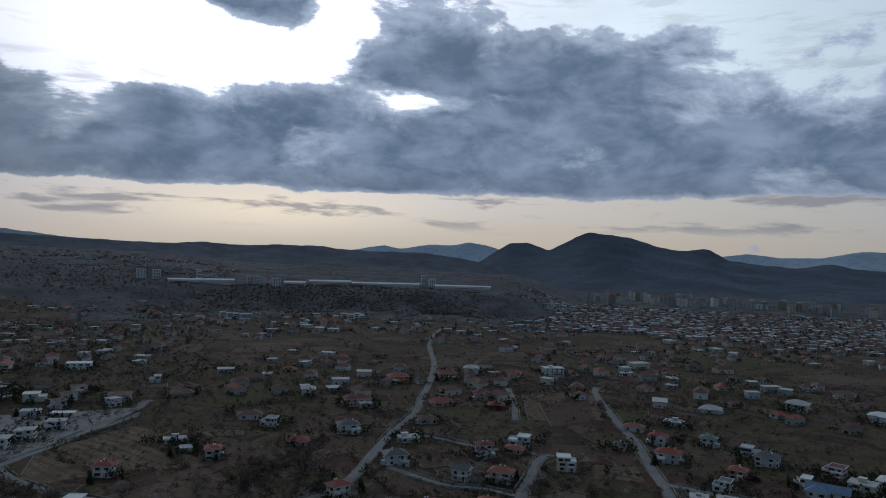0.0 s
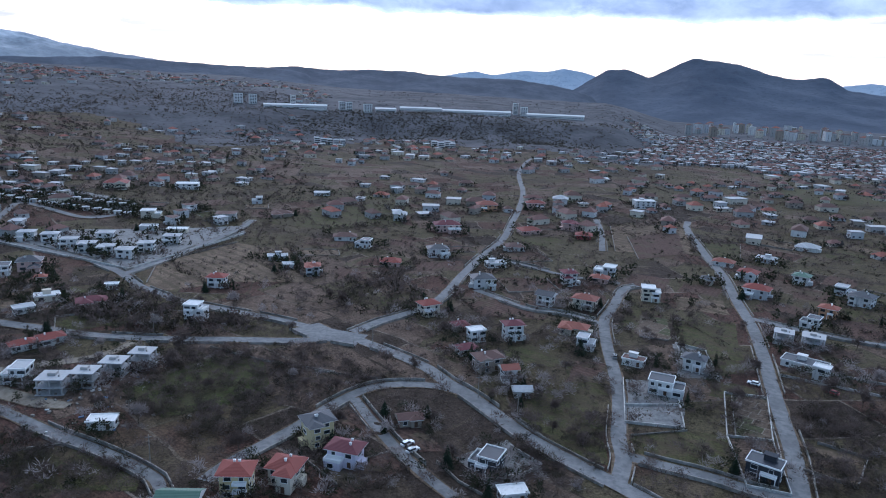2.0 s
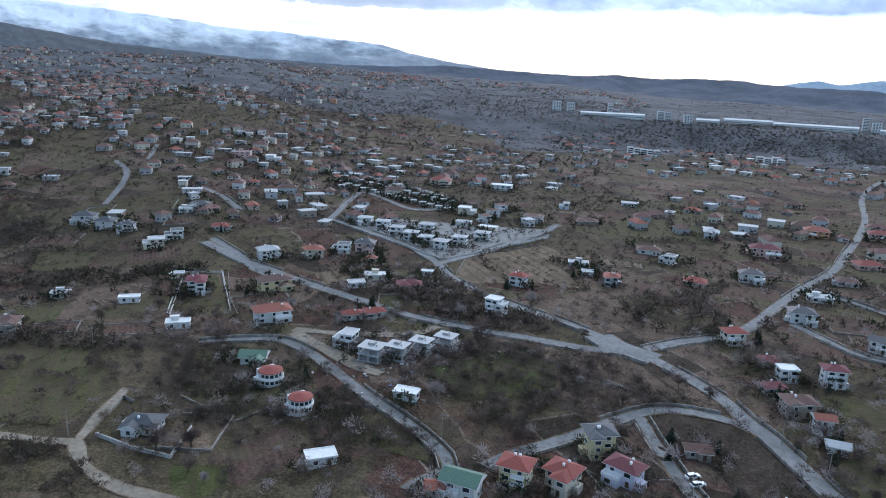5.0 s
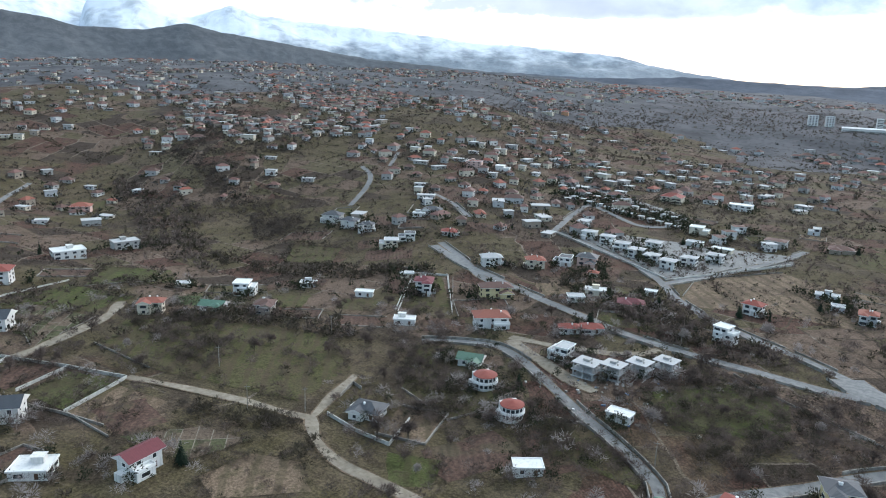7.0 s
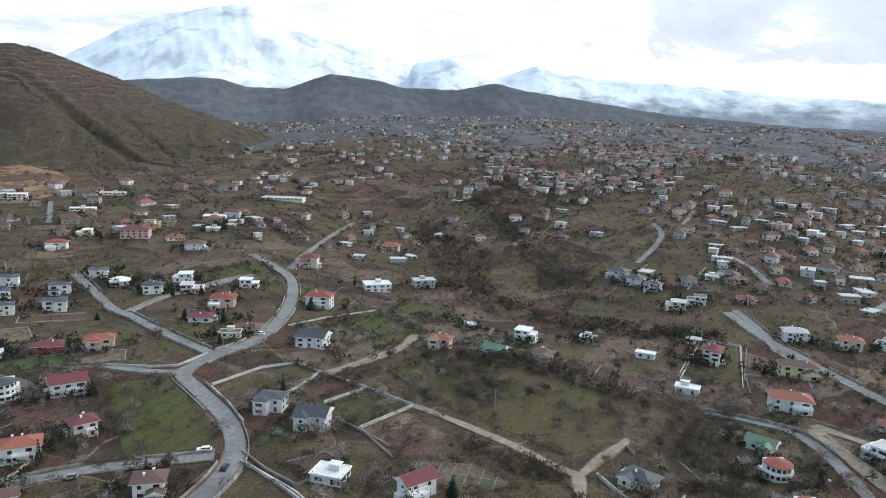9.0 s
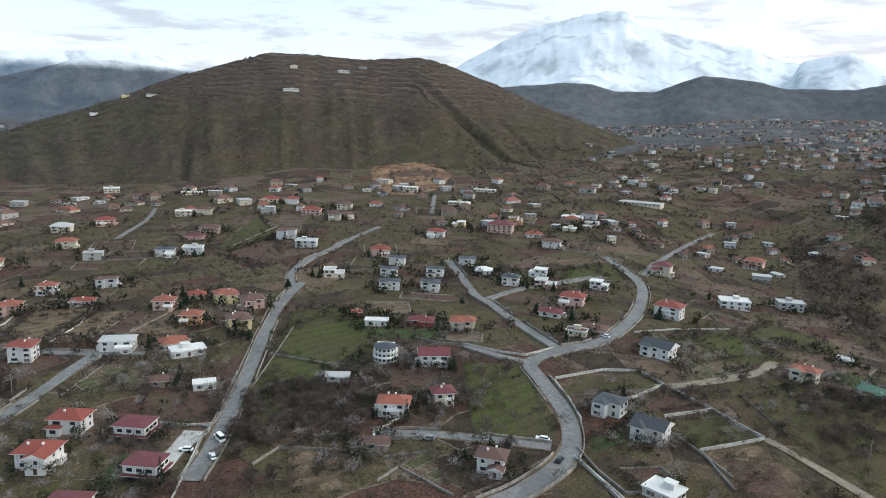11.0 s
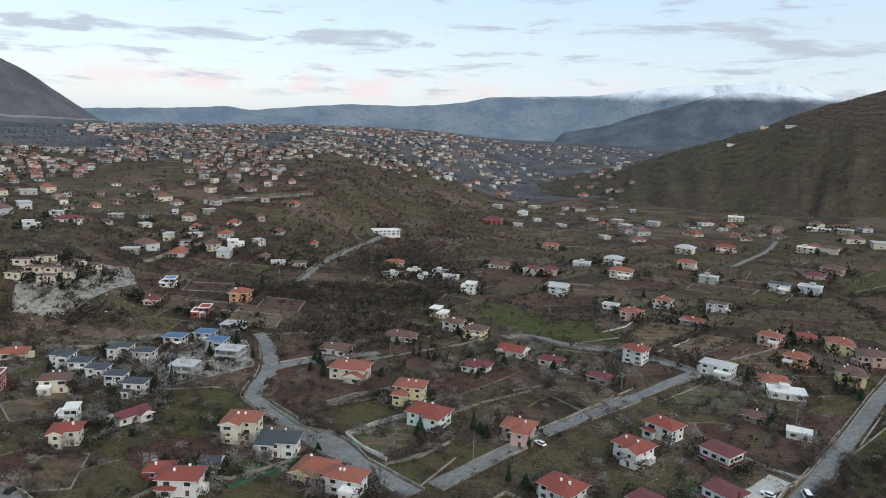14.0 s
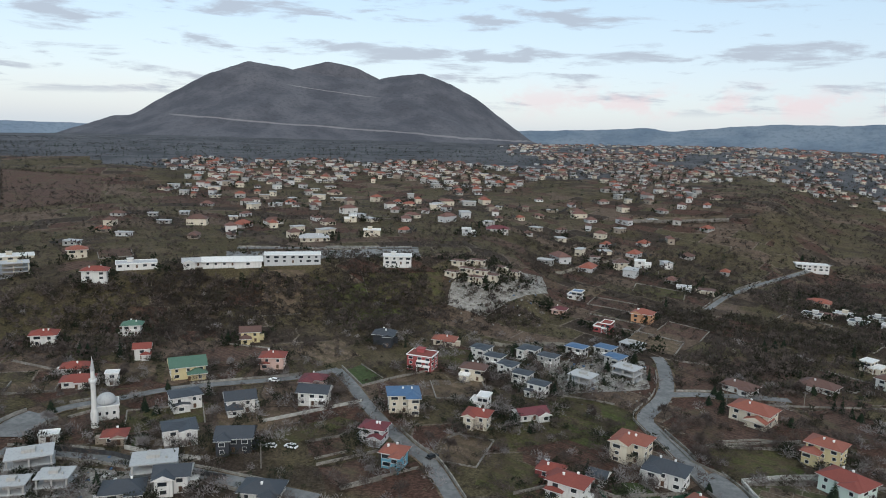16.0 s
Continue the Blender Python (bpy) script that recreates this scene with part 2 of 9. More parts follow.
def far_look(a, b, scale=0.004, snow=None):
    def look_(g, p):
        p = position(g)
        n = g.noise(p, scale, 7, 0.62)
        c = g.mix(g.step(n, 0.35, 0.65), a, b)
        c = g.mix(g.math("MULTIPLY", g.step(g.noise(p, scale * 9, 4, 0.7), 0.5, 0.62), 0.35), c, tuple(v * 0.6 for v in a))
        if snow:
            lo, hi, fade = snow
            s = g.add("SeparateXYZ")
            g.put(s.inputs[0], p)
            z = g.math("ADD", s.outputs[2], g.math("MULTIPLY", g.math("SUBTRACT", n, 0.5), fade))
            white = g.mix(g.noise(p, scale * 3, 5), (0.52, 0.565, 0.63), (0.74, 0.77, 0.81))
            bare = g.step(g.noise(g.vec(g.math("MULTIPLY", s.outputs[0], 1.0), g.math("MULTIPLY", s.outputs[1], 1.0), g.math("MULTIPLY", s.outputs[2], 0.3)), scale * 1.5, 6, 0.6, 0.6), 0.46, 0.68)
            k = g.math("MULTIPLY", g.step(z, lo, hi), g.math("SUBTRACT", 1.0, g.math("MULTIPLY", bare, 0.5)))
            c = g.mix(k, c, white)
        return c, n
    return look_


# far ground: bluish grey haze put into the base colour
FAR_GROUND = material("hazed_far_ground", far_look((0.050, 0.050, 0.055), (0.098, 0.096, 0.101), 0.012), 0.95, bump=0.3, bump_scale=2, spec=0.1)
GROUND = material("garden_ground", ground_look, 0.95, bump=0.6, bump_scale=0.5, spec=0.1)
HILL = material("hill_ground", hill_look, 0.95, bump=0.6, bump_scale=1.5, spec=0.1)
# dark ridges and western mountain: their blue is haze painted into the base colours
FAR_DARK = material("hazed_dark_ridge", far_look((0.046, 0.057, 0.078), (0.078, 0.091, 0.116), 0.008), 0.95, bump=0.4, bump_scale=8, spec=0.1)
FAR_BLUE = material("haze_blue_rock", far_look((0.050, 0.064, 0.090), (0.076, 0.092, 0.122)), 0.95, bump=0.4, bump_scale=8, spec=0.1)
# pale blue of the two farthest ranges: haze put into the base colour
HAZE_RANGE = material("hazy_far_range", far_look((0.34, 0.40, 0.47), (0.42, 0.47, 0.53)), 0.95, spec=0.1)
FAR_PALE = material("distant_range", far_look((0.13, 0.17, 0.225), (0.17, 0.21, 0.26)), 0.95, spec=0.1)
# foothills and snow mountains: bare rock tinted blue-grey to paint in the haze
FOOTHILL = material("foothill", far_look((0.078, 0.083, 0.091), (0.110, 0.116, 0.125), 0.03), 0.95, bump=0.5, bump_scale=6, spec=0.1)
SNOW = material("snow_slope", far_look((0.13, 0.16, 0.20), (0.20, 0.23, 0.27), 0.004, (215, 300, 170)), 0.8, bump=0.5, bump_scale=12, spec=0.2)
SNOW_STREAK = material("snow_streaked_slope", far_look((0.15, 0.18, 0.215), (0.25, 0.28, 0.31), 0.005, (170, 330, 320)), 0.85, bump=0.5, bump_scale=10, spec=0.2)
SNOW_CAP = material("haze_blue_range_with_snow", far_look((0.105, 0.14, 0.185), (0.16, 0.195, 0.235), 0.004, (285, 355, 90)), 0.9, bump=0.4, bump_scale=10, spec=0.1)


def twin_look(g, p):
    """Bare slopes with the pale cut of a mountain road across them."""
    # slope colours blued to carry the haze of distance
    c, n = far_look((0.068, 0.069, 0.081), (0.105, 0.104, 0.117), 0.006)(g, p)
    q = position(g)
    s = g.add("SeparateXYZ")
    g.put(s.inputs[0], q)
    wob = g.math("MULTIPLY", g.noise(q, 0.004, 3), 26.0)
    for base, tilt, wide, x0, x1 in ((78.0, 0.0465, 4.5, -420.0, 1500.0), (215.0, 0.11, 3.0, 450.0, 1000.0)):
        line = g.math("ADD", g.math("SUBTRACT", s.outputs[2], g.math("MULTIPLY", s.outputs[0], tilt)), g.math("SUBTRACT", wob, base + 13.0))
        on = g.math("MULTIPLY", g.step(g.math("ABSOLUTE", line), wide * 0.5, wide, 1.0, 0.0), g.math("MULTIPLY", g.step(s.outputs[0], x0, x0 + 150), g.step(s.outputs[0], x1 - 100, x1, 1.0, 0.0)))
        c = g.mix(g.math("MULTIPLY", on, 0.55), c, (0.26, 0.24, 0.24))
    return c, n


# eastern mountain: haze painted in as a blue-grey rock colour
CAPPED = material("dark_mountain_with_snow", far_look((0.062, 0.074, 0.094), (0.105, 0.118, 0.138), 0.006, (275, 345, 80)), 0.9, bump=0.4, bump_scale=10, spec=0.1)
BARE = material("bare_slope", twin_look, 0.95, bump=0.6, bump_scale=8, spec=0.1)
QUARRY = material("quarry_earth", far_look((0.12, 0.066, 0.04), (0.26, 0.165, 0.105), 0.05), 0.95, bump=0.8, bump_scale=1.5, spec=0.1)


def paint(name, rgb, rough=0.85, dirt=0.25, scale=0.6):
    """Rendered or painted wall: uneven, with rain streaks and a slightly different tone on each house."""
    def look_(g, p):
        own = g.add("ObjectInfo").outputs["Random"]
        c = g.mix(g.math("MULTIPLY", own, 0.3), rgb, tuple(v * 0.78 for v in rgb))
        s = g.add("SeparateXYZ")
        g.put(s.inputs[0], p)
        streak = g.noise(g.vec(g.math("MULTIPLY", s.outputs[0], 2.2), g.math("MULTIPLY", s.outputs[1], 2.2), g.math("MULTIPLY", s.outputs[2], 0.25)), scale, 5, 0.65)
        c = g.mix(g.math("MULTIPLY", g.step(streak, 0.48, 0.72), dirt), c, tuple(v * 0.45 for v in rgb))
        return c, g.noise(p, 6.0, 4)
    return material(name, look_, rough, bump=0.15, bump_scale=0.03)


def tiles(name, rgb, metal=0.0, rough=0.8):
    """Rows of roof tiles with faded and mossy ones among them."""
    def look_(g, p):
        own = g.add("ObjectInfo").outputs["Random"]
        rows = g.add("TexWave", wave_type="BANDS", bands_direction="Z")
        g.put(rows.inputs["Vector"], p)
        rows.inputs["Scale"].default_value, rows.inputs["Distortion"].default_value = 1.6, 0.6
        c = g.mix(g.noise(p, 1.1, 5, 0.7), tuple(v * 0.7 for v in rgb), tuple(min(1, v * 1.35) for v in rgb))
        c = g.mix(g.math("MULTIPLY", rows.outputs[1], 0.22), c, tuple(v * 0.4 for v in rgb))
        c = g.mix(g.math("MULTIPLY", own, 0.35), c, tuple(v * 0.6 + 0.02 for v in rgb))
        return c, rows.outputs[1]
    return material(name, look_, rough, metal, bump=0.5, bump_scale=0.06)


def mottled(name, a, b, scale, rough=0.9, bump=0.4, bump_scale=0.1, spots=None, thin=0.0):
    def look_(g, p):
        p = position(g)
        n = g.noise(p, scale, 6, 0.65)
        c = g.mix(g.step(n, 0.3, 0.7), a, b)
        c = g.mix(g.math("MULTIPLY", g.step(g.noise(p, scale * 0.12, 4), 0.45, 0.65), 0.5), c, tuple(v * 0.75 for v in a))
        if spots:
            c = g.mix(g.step(g.noise(p, scale * 2.7, 3, 0.7), 0.58, 0.66), c, spots)
        return c, n
    return material(name, look_, rough, bump=bump, bump_scale=bump_scale, spec=0.2, thin=thin)


WALLS = {
    "w": ("white", paint("white_render", (0.60, 0.585, 0.56), dirt=0.5)), "c": ("cream", paint("cream_render", (0.56, 0.50, 0.40), dirt=0.4)),
    "y": ("yellow", paint("yellow_render", (0.56, 0.47, 0.27))), "p": ("pink", paint("pink_render", (0.52, 0.36, 0.31))),
    "o": ("orange", paint("orange_render", (0.46, 0.25, 0.14))), "g": ("grey", paint("grey_render", (0.46, 0.46, 0.46))),
    "n": ("brown stone", paint("stone_wall", (0.30, 0.25, 0.20), dirt=0.5, scale=2.0)), "b": ("blue", paint("blue_render", (0.13, 0.34, 0.44))),
    "r": ("red", paint("red_render", (0.32, 0.075, 0.075))), "k": ("charcoal", paint("charcoal_render", (0.035, 0.038, 0.045))),
    "s": ("bare concrete", paint("bare_concrete", (0.36, 0.35, 0.33), dirt=0.5)), "l": ("lilac-white", paint("lilac_render", (0.62, 0.58, 0.66))),
    "t": ("pale green", paint("mint_render", (0.60, 0.70, 0.64)))}
ROOFS = {
    "R": ("red tiled", tiles("red_roof_tiles", (0.215, 0.052, 0.038))), "M": ("maroon", tiles("maroon_roof_tiles", (0.135, 0.036, 0.042))),
    "O": ("orange tiled", tiles("orange_roof_tiles", (0.25, 0.082, 0.055))), "D": ("dark grey", tiles("dark_roof_sheet", (0.045, 0.05, 0.06), rough=0.6)),
    "G": ("green metal", tiles("green_roof_sheet", (0.07, 0.14, 0.10), rough=0.6)), "B": ("blue metal", tiles("blue_roof_sheet", (0.06, 0.12, 0.22), rough=0.5)),
    "W": ("white flat", paint("white_roof", (0.60, 0.595, 0.58), dirt=0.45)), "S": ("grey flat", paint("grey_roof", (0.38, 0.38, 0.38), dirt=0.45)),
    # red roofs of far houses, dulled in colour for haze
    "F": ("haze-muted red tiled", tiles("haze_muted_roof_tiles", (0.155, 0.078, 0.064))),
    "N": ("brown", tiles("brown_roof_tiles", (0.115, 0.062, 0.05)))}
TRIM = paint("white_trim", (0.76, 0.75, 0.73), dirt=0.15)
GLASS = material("window_glass", lambda g, p: g.mix(g.add("ObjectInfo").outputs["Random"], (0.015, 0.02, 0.025), (0.045, 0.05, 0.055)), 0.25, spec=0.3)
DOOR = material("door_wood", lambda g, p: g.mix(g.noise(p, 5.0), (0.05, 0.028, 0.018), (0.13, 0.07, 0.04)), 0.6)
RAIL = material("rail_metal", lambda g, p: g.mix(g.noise(p, 9.0), (0.10, 0.10, 0.105), (0.2, 0.2, 0.2)), 0.5, 0.4)
ASPHALT = mottled("worn_asphalt", (0.12, 0.12, 0.122), (0.20, 0.198, 0.194), 0.5, bump=0.2, bump_scale=0.03)
DIRT = mottled("dirt_track", (0.15, 0.125, 0.095), (0.25, 0.215, 0.17), 0.5, bump_scale=0.15)
PAVING = mottled("pale_paving", (0.34, 0.33, 0.315), (0.46, 0.45, 0.43), 0.6, bump_scale=0.03)
COURT = mottled("grey_yard_concrete", (0.13, 0.128, 0.125), (0.24, 0.235, 0.225), 0.6, bump_scale=0.03)


def plot_cover(name, dark, light, bare):
    """Rough ground cover: tufts, bare patches and dark weeds at several sizes."""
    def look_(g, p):
        q = position(g)
        grit, mid, big = g.noise(q, 1.3, 5, 0.75), g.noise(q, 0.22, 6, 0.7), g.noise(q, 0.05, 3)
        c = g.mix(g.step(grit, 0.3, 0.7), dark, light)
        c = g.mix(g.step(mid, 0.50, 0.64, 0.0, 0.75), c, g.mix(g.step(grit, 0.35, 0.65), tuple(v * 0.4 for v in bare), bare))
        c = g.mix(g.step(mid, 0.46, 0.36, 0.0, 0.6), c, tuple(v * 0.6 for v in dark))
        c = g.mix(g.step(big, 0.46, 0.62, 0.0, 0.5), c, g.mix(grit, (0.026, 0.021, 0.015), (0.085, 0.068, 0.049)))
        m = g.add("Mapping")
        g.put(m.inputs[0], q)
        m.inputs["Rotation"].default_value = (0, 0, 0.6)
        rows = g.add("TexWave", wave_type="BANDS", bands_direction="Y")
        g.put(rows.inputs["Vector"], m.outputs[0])
        rows.inputs["Scale"].default_value, rows.inputs["Distortion"].default_value, rows.inputs["Detail"].default_value, rows.inputs["Detail Scale"].default_value = 0.045, 3.5, 4, 0.6
        c = g.mix(g.step(rows.outputs[1], 0.66, 0.92, 0.0, 0.5), c, tuple(v * 0.55 for v in bare))
        c = g.mix(1.0, c, (1.20, 1.08, 1.05), "MULTIPLY")
        return c, g.math("ADD", grit, mid)
    return material(name, look_, 0.95, bump=0.7, bump_scale=0.3, spec=0.1)


GRASS = plot_cover("spring_grass", (0.026, 0.030, 0.012), (0.083, 0.085, 0.038), (0.100, 0.078, 0.055))
MEADOW = plot_cover("fresh_meadow", (0.026, 0.035, 0.011), (0.074, 0.089, 0.033), (0.070, 0.064, 0.036))
LAWN = mottled("watered_lawn", (0.030, 0.044, 0.015), (0.062, 0.080, 0.030), 0.5, bump_scale=0.1)


def soil_look(g, p):
    """Dug garden soil, in beds."""
    q = position(g)
    m = g.add("Mapping")
    g.put(m.inputs[0], q)
    m.inputs["Rotation"].default_value = (0, 0, 0.62)
    rows = g.add("TexWave", wave_type="BANDS", bands_direction="Y")
    g.put(rows.inputs["Vector"], m.outputs[0])
    rows.inputs["Scale"].default_value, rows.inputs["Distortion"].default_value, rows.inputs["Detail"].default_value = 0.14, 2.0, 3
    n = g.noise(q, 0.9, 6, 0.7)
    c = g.mix(g.step(n, 0.3, 0.7), (0.044, 0.027, 0.021), (0.130, 0.080, 0.062))
    c = g.mix(g.math("MULTIPLY", g.step(rows.outputs[1], 0.4, 0.75), 0.22), c, (0.036, 0.026, 0.021))
    c = g.mix(g.step(g.noise(q, 0.08, 3), 0.5, 0.66, 0.0, 0.5), c, (0.085, 0.078, 0.045))
    return c, g.math("ADD", n, rows.outputs[1])


def bed_look(g, p):
    """Beds of light soil and weeds between trodden paths."""
    q = position(g)
    m = g.add("Mapping")
    g.put(m.inputs[0], q)
    m.inputs["Rotation"].default_value = (0, 0, 0.52)
    b = g.add("TexBrick", offset=0.0, squash=0.6, squash_frequency=2)
    g.put(b.inputs["Vector"], m.outputs[0])
    for k, v in (("Color1", (0, 0, 0, 1)), ("Color2", (1, 1, 1, 1)), ("Mortar", (0.5, 0.5, 0.5, 1)), ("Scale", 1.0), ("Mortar Size", 0.17), ("Mortar Smooth", 0.3), ("Bias", 0.0), ("Brick Width", 11.0), ("Row Height", 4.5)):
        b.inputs[k].default_value = v
    n = g.noise(q, 1.0, 6, 0.7)
    c = g.mix(g.step(n, 0.3, 0.7), (0.055, 0.039, 0.029), (0.15, 0.112, 0.083))
    weeds = g.mix(g.step(n, 0.3, 0.7), (0.038, 0.041, 0.020), (0.095, 0.092, 0.05))
    c = g.mix(g.step(g.math("ADD", b.outputs[0], g.math("MULTIPLY", g.noise(q, 0.2, 4), 0.4)), 0.7, 0.8), c, weeds)
    c = g.mix(g.math("MULTIPLY", b.outputs[1], g.step(g.noise(q, 0.3, 4), 0.35, 0.5)), c, (0.19, 0.168, 0.135))
    return c, n


BEDS = material("garden_beds", bed_look, 0.95, bump=0.5, bump_scale=0.2, spec=0.1)
SOIL = material("tilled_soil", soil_look, 0.95, bump=0.6, bump_scale=0.25, spec=0.1)
DRY = plot_cover("dry_grass", (0.070, 0.054, 0.038), (0.185, 0.150, 0.108), (0.085, 0.078, 0.045))
RUBBLE = mottled("rubble", (0.14, 0.125, 0.11), (0.30, 0.28, 0.25), 0.5, bump=0.8, bump_scale=0.4, spots=(0.4, 0.39, 0.37))
STONE = mottled("garden_wall_stone", (0.15, 0.135, 0.118), (0.30, 0.275, 0.245), 1.1, bump_scale=0.08)
LANE_STONE = mottled("lane_wall_stone", (0.15, 0.14, 0.125), (0.36, 0.335, 0.30), 0.5, bump_scale=0.08)
WHITEWALL = mottled("whitewashed_wall", (0.32, 0.31, 0.285), (0.54, 0.525, 0.49), 0.8, bump_scale=0.04)
BLACKWALL = mottled("dark_block_wall", (0.03, 0.03, 0.032), (0.06, 0.06, 0.062), 0.8)
GREENWALL = mottled("green_mesh_fence", (0.03, 0.08, 0.05), (0.05, 0.12, 0.075), 1.2)
BARK = mottled("bark", (0.055, 0.043, 0.034), (0.11, 0.09, 0.072), 3.0)
TWIGS = mottled("bare_twigs", (0.066, 0.050, 0.044), (0.165, 0.130, 0.114), 0.35, bump=0, thin=0.45)
BLOSSOM = mottled("pale_blossom_twigs", (0.19, 0.165, 0.155), (0.34, 0.305, 0.295), 0.3, bump=0, thin=0.45)
SCRUB = mottled("olive_scrub", (0.028, 0.025, 0.017), (0.082, 0.071, 0.050), 0.2, bump=0, thin=0.45)
BRUSH = mottled("brown_brushwood", (0.040, 0.032, 0.027), (0.118, 0.096, 0.081), 0.12, bump=0, thin=0.4)
# distant trees: the brushwood tones greyed, haze put into the colour
FAR_BRUSH = mottled("hazed_far_brushwood", (0.040, 0.037, 0.037), (0.110, 0.100, 0.096), 0.08, bump=0, thin=0.4)
EVERGREEN = mottled("evergreen_shrubs", (0.014, 0.018, 0.011), (0.046, 0.051, 0.029), 0.5, bump=0, thin=0.45)
TUFTS = mottled("dry_tufts", (0.065, 0.055, 0.038), (0.20, 0.170, 0.127), 0.4, bump=0, thin=0.4)
NEEDLES = mottled("dark_needles", (0.009, 0.017, 0.010), (0.026, 0.038, 0.020), 0.5, bump=0, thin=0.15)
# ---- the lie of the land ----
SLOPES = {}


def along(az, *rz):
    """The ground's height outwards from the middle in one direction: pairs of distance and height."""
    SLOPES[az] = (np.array((0.0,) + rz[0::2]), np.array((0.0,) + rz[1::2]))


along(-30, 700, -5, 1500, -25, 2600, -42, 4950, -90)
along(-11, 900, -5, 1500, -22, 2600, -40, 4950, -90)
along(-5, 900, -4, 1330, -11, 1500, 18, 1700, 22, 2600, 26, 4950, -60)
along(12, 900, -3, 1290, -9, 1500, 27, 1700, 32, 2600, 44, 4950, -40)
along(26, 800, 0, 1250, -2, 1480, 34, 2000, 62, 3000, 82, 4950, 0)
along(36, 700, 3, 1150, 14, 1500, 48, 2000, 80, 3000, 98, 4950, 20)
along(50, 350, -4, 600, 10, 1050, 54, 1500, 88, 2200, 118, 3000, 122, 4950, 30)
along(66, 300, -3, 430, -12, 560, -12, 720, 14, 1000, 48, 1500, 88, 2300, 125, 3000, 130, 4950, 40)
along(76, 300, -2, 450, -8, 640, -13, 820, 5, 1050, 46, 1500, 84, 2300, 120, 4950, 40)
along(90, 300, 0, 600, 4, 900, 24, 1200, 46, 2000, 80, 4950, 40)
along(110, 500, 2, 850, 16, 1200, 34, 4950, 10)
along(130, 500, -1, 800, -3, 1200, 5, 3000, 30, 4950, 10)
along(143, 500, -6, 900, -12, 1500, -6, 2200, 38, 4950, 20)
along(152, 450, -5, 620, -7, 900, 12, 1200, 36, 1800, 68, 3000, 78, 4950, 40)
along(158, 450, -3, 580, 0, 860, 42, 1200, 50, 1800, 74, 3000, 80, 4950, 40)
along(171, 360, 2, 560, 8, 800, 26, 1100, 45, 1500, 56, 2500, 70, 4950, 40)
along(180, 340, 2, 372, 4, 445, 26, 600, 27, 800, 29, 1100, 46, 1500, 55, 3000, 56, 4950, 20)
along(206, 330, 2, 368, 3, 440, 23, 600, 25, 800, 28, 1100, 44, 1500, 48, 3000, 50, 4950, 0)
along(225, 500, 5, 1100, 30, 1800, 45, 4950, 0)
along(270, 800, 0, 2000, 10, 4950, 0)


def smooth(t):
    t = np.clip(t, 0, 1)
    return t * t * (3 - 2 * t)


def bend(r, rs, zs):
    """A smooth line through the pairs, with no overshoot."""
    d = np.diff(zs) / np.diff(rs)
    m = np.concatenate(([d[0]], np.where(d[:-1] * d[1:] > 0, 2 * d[:-1] * d[1:] / (d[:-1] + d[1:] + 1e-12), 0), [d[-1]]))
    i = np.clip(np.searchsorted(rs, r) - 1, 0, len(d) - 1)
    h = rs[i + 1] - rs[i]
    u = np.clip((r - rs[i]) / h, 0, 1)
    return ((1 + 2 * u) * (1 - u) ** 2 * zs[i] + u * (1 - u) ** 2 * h * m[i]
            + u * u * (3 - 2 * u) * zs[i + 1] + u * u * (u - 1) * h * m[i + 1])


def ripple(x, y):
    return 0.5 * np.sin(x / 31 + 1.3 * np.sin(y / 47)) + 0.5 * np.sin(y / 38 + 0.8 * np.sin(x / 59))


def plain(x, y):
    x, y = np.asarray(x, float), np.asarray(y, float)
    r, a = np.hypot(x, y), np.degrees(np.arctan2(-x, y)) % 360
    knots = sorted((k % 360, k) for k in SLOPES)
    out = np.zeros_like(r)
    for (lo, k0), (hi, k1) in zip(knots, knots[1:] + [(knots[0][0] + 360, knots[0][1])]):
        for turn in (0, 360):
            pick = (a + turn >= lo) & (a + turn < hi)
            if pick.any():
                w = smooth((a[pick] + turn - lo) / (hi - lo))
                out[pick] = (1 - w) * bend(r[pick], *SLOPES[k0]) + w * bend(r[pick], *SLOPES[k1])
    return out + ripple(x, y) * np.clip(r / 500, 0.25, 2.5)


HILL_AZ = np.array((66, 76, 83.6, 88, 92.4, 95, 98, 101.4, 104, 108, 112, 115.3, 119.4, 123.3, 126.4, 130.8, 134.4, 137, 141, 148, 156.0))
HILL_EL = np.array((-7, -4.4, -3.0, -1.2, 0.2, 1.2, 2.4, 3.7, 4.3, 3.95, 4.15, 4.2, 3.0, 1.7, 0.3, -1.2, -2.55, -3.5, -4.3, -5.2, -6.5))
HILL_R, HILL_FOOT = 1450.0, 830.0
RAVINES = ((93.5, 104.5, 960, 1340, 9.0, 11.0), (122.3, 121.5, 930, 1180, 7.0, 7.0), (90.0, 97.5, 980, 1250, 5.0, 9.0))


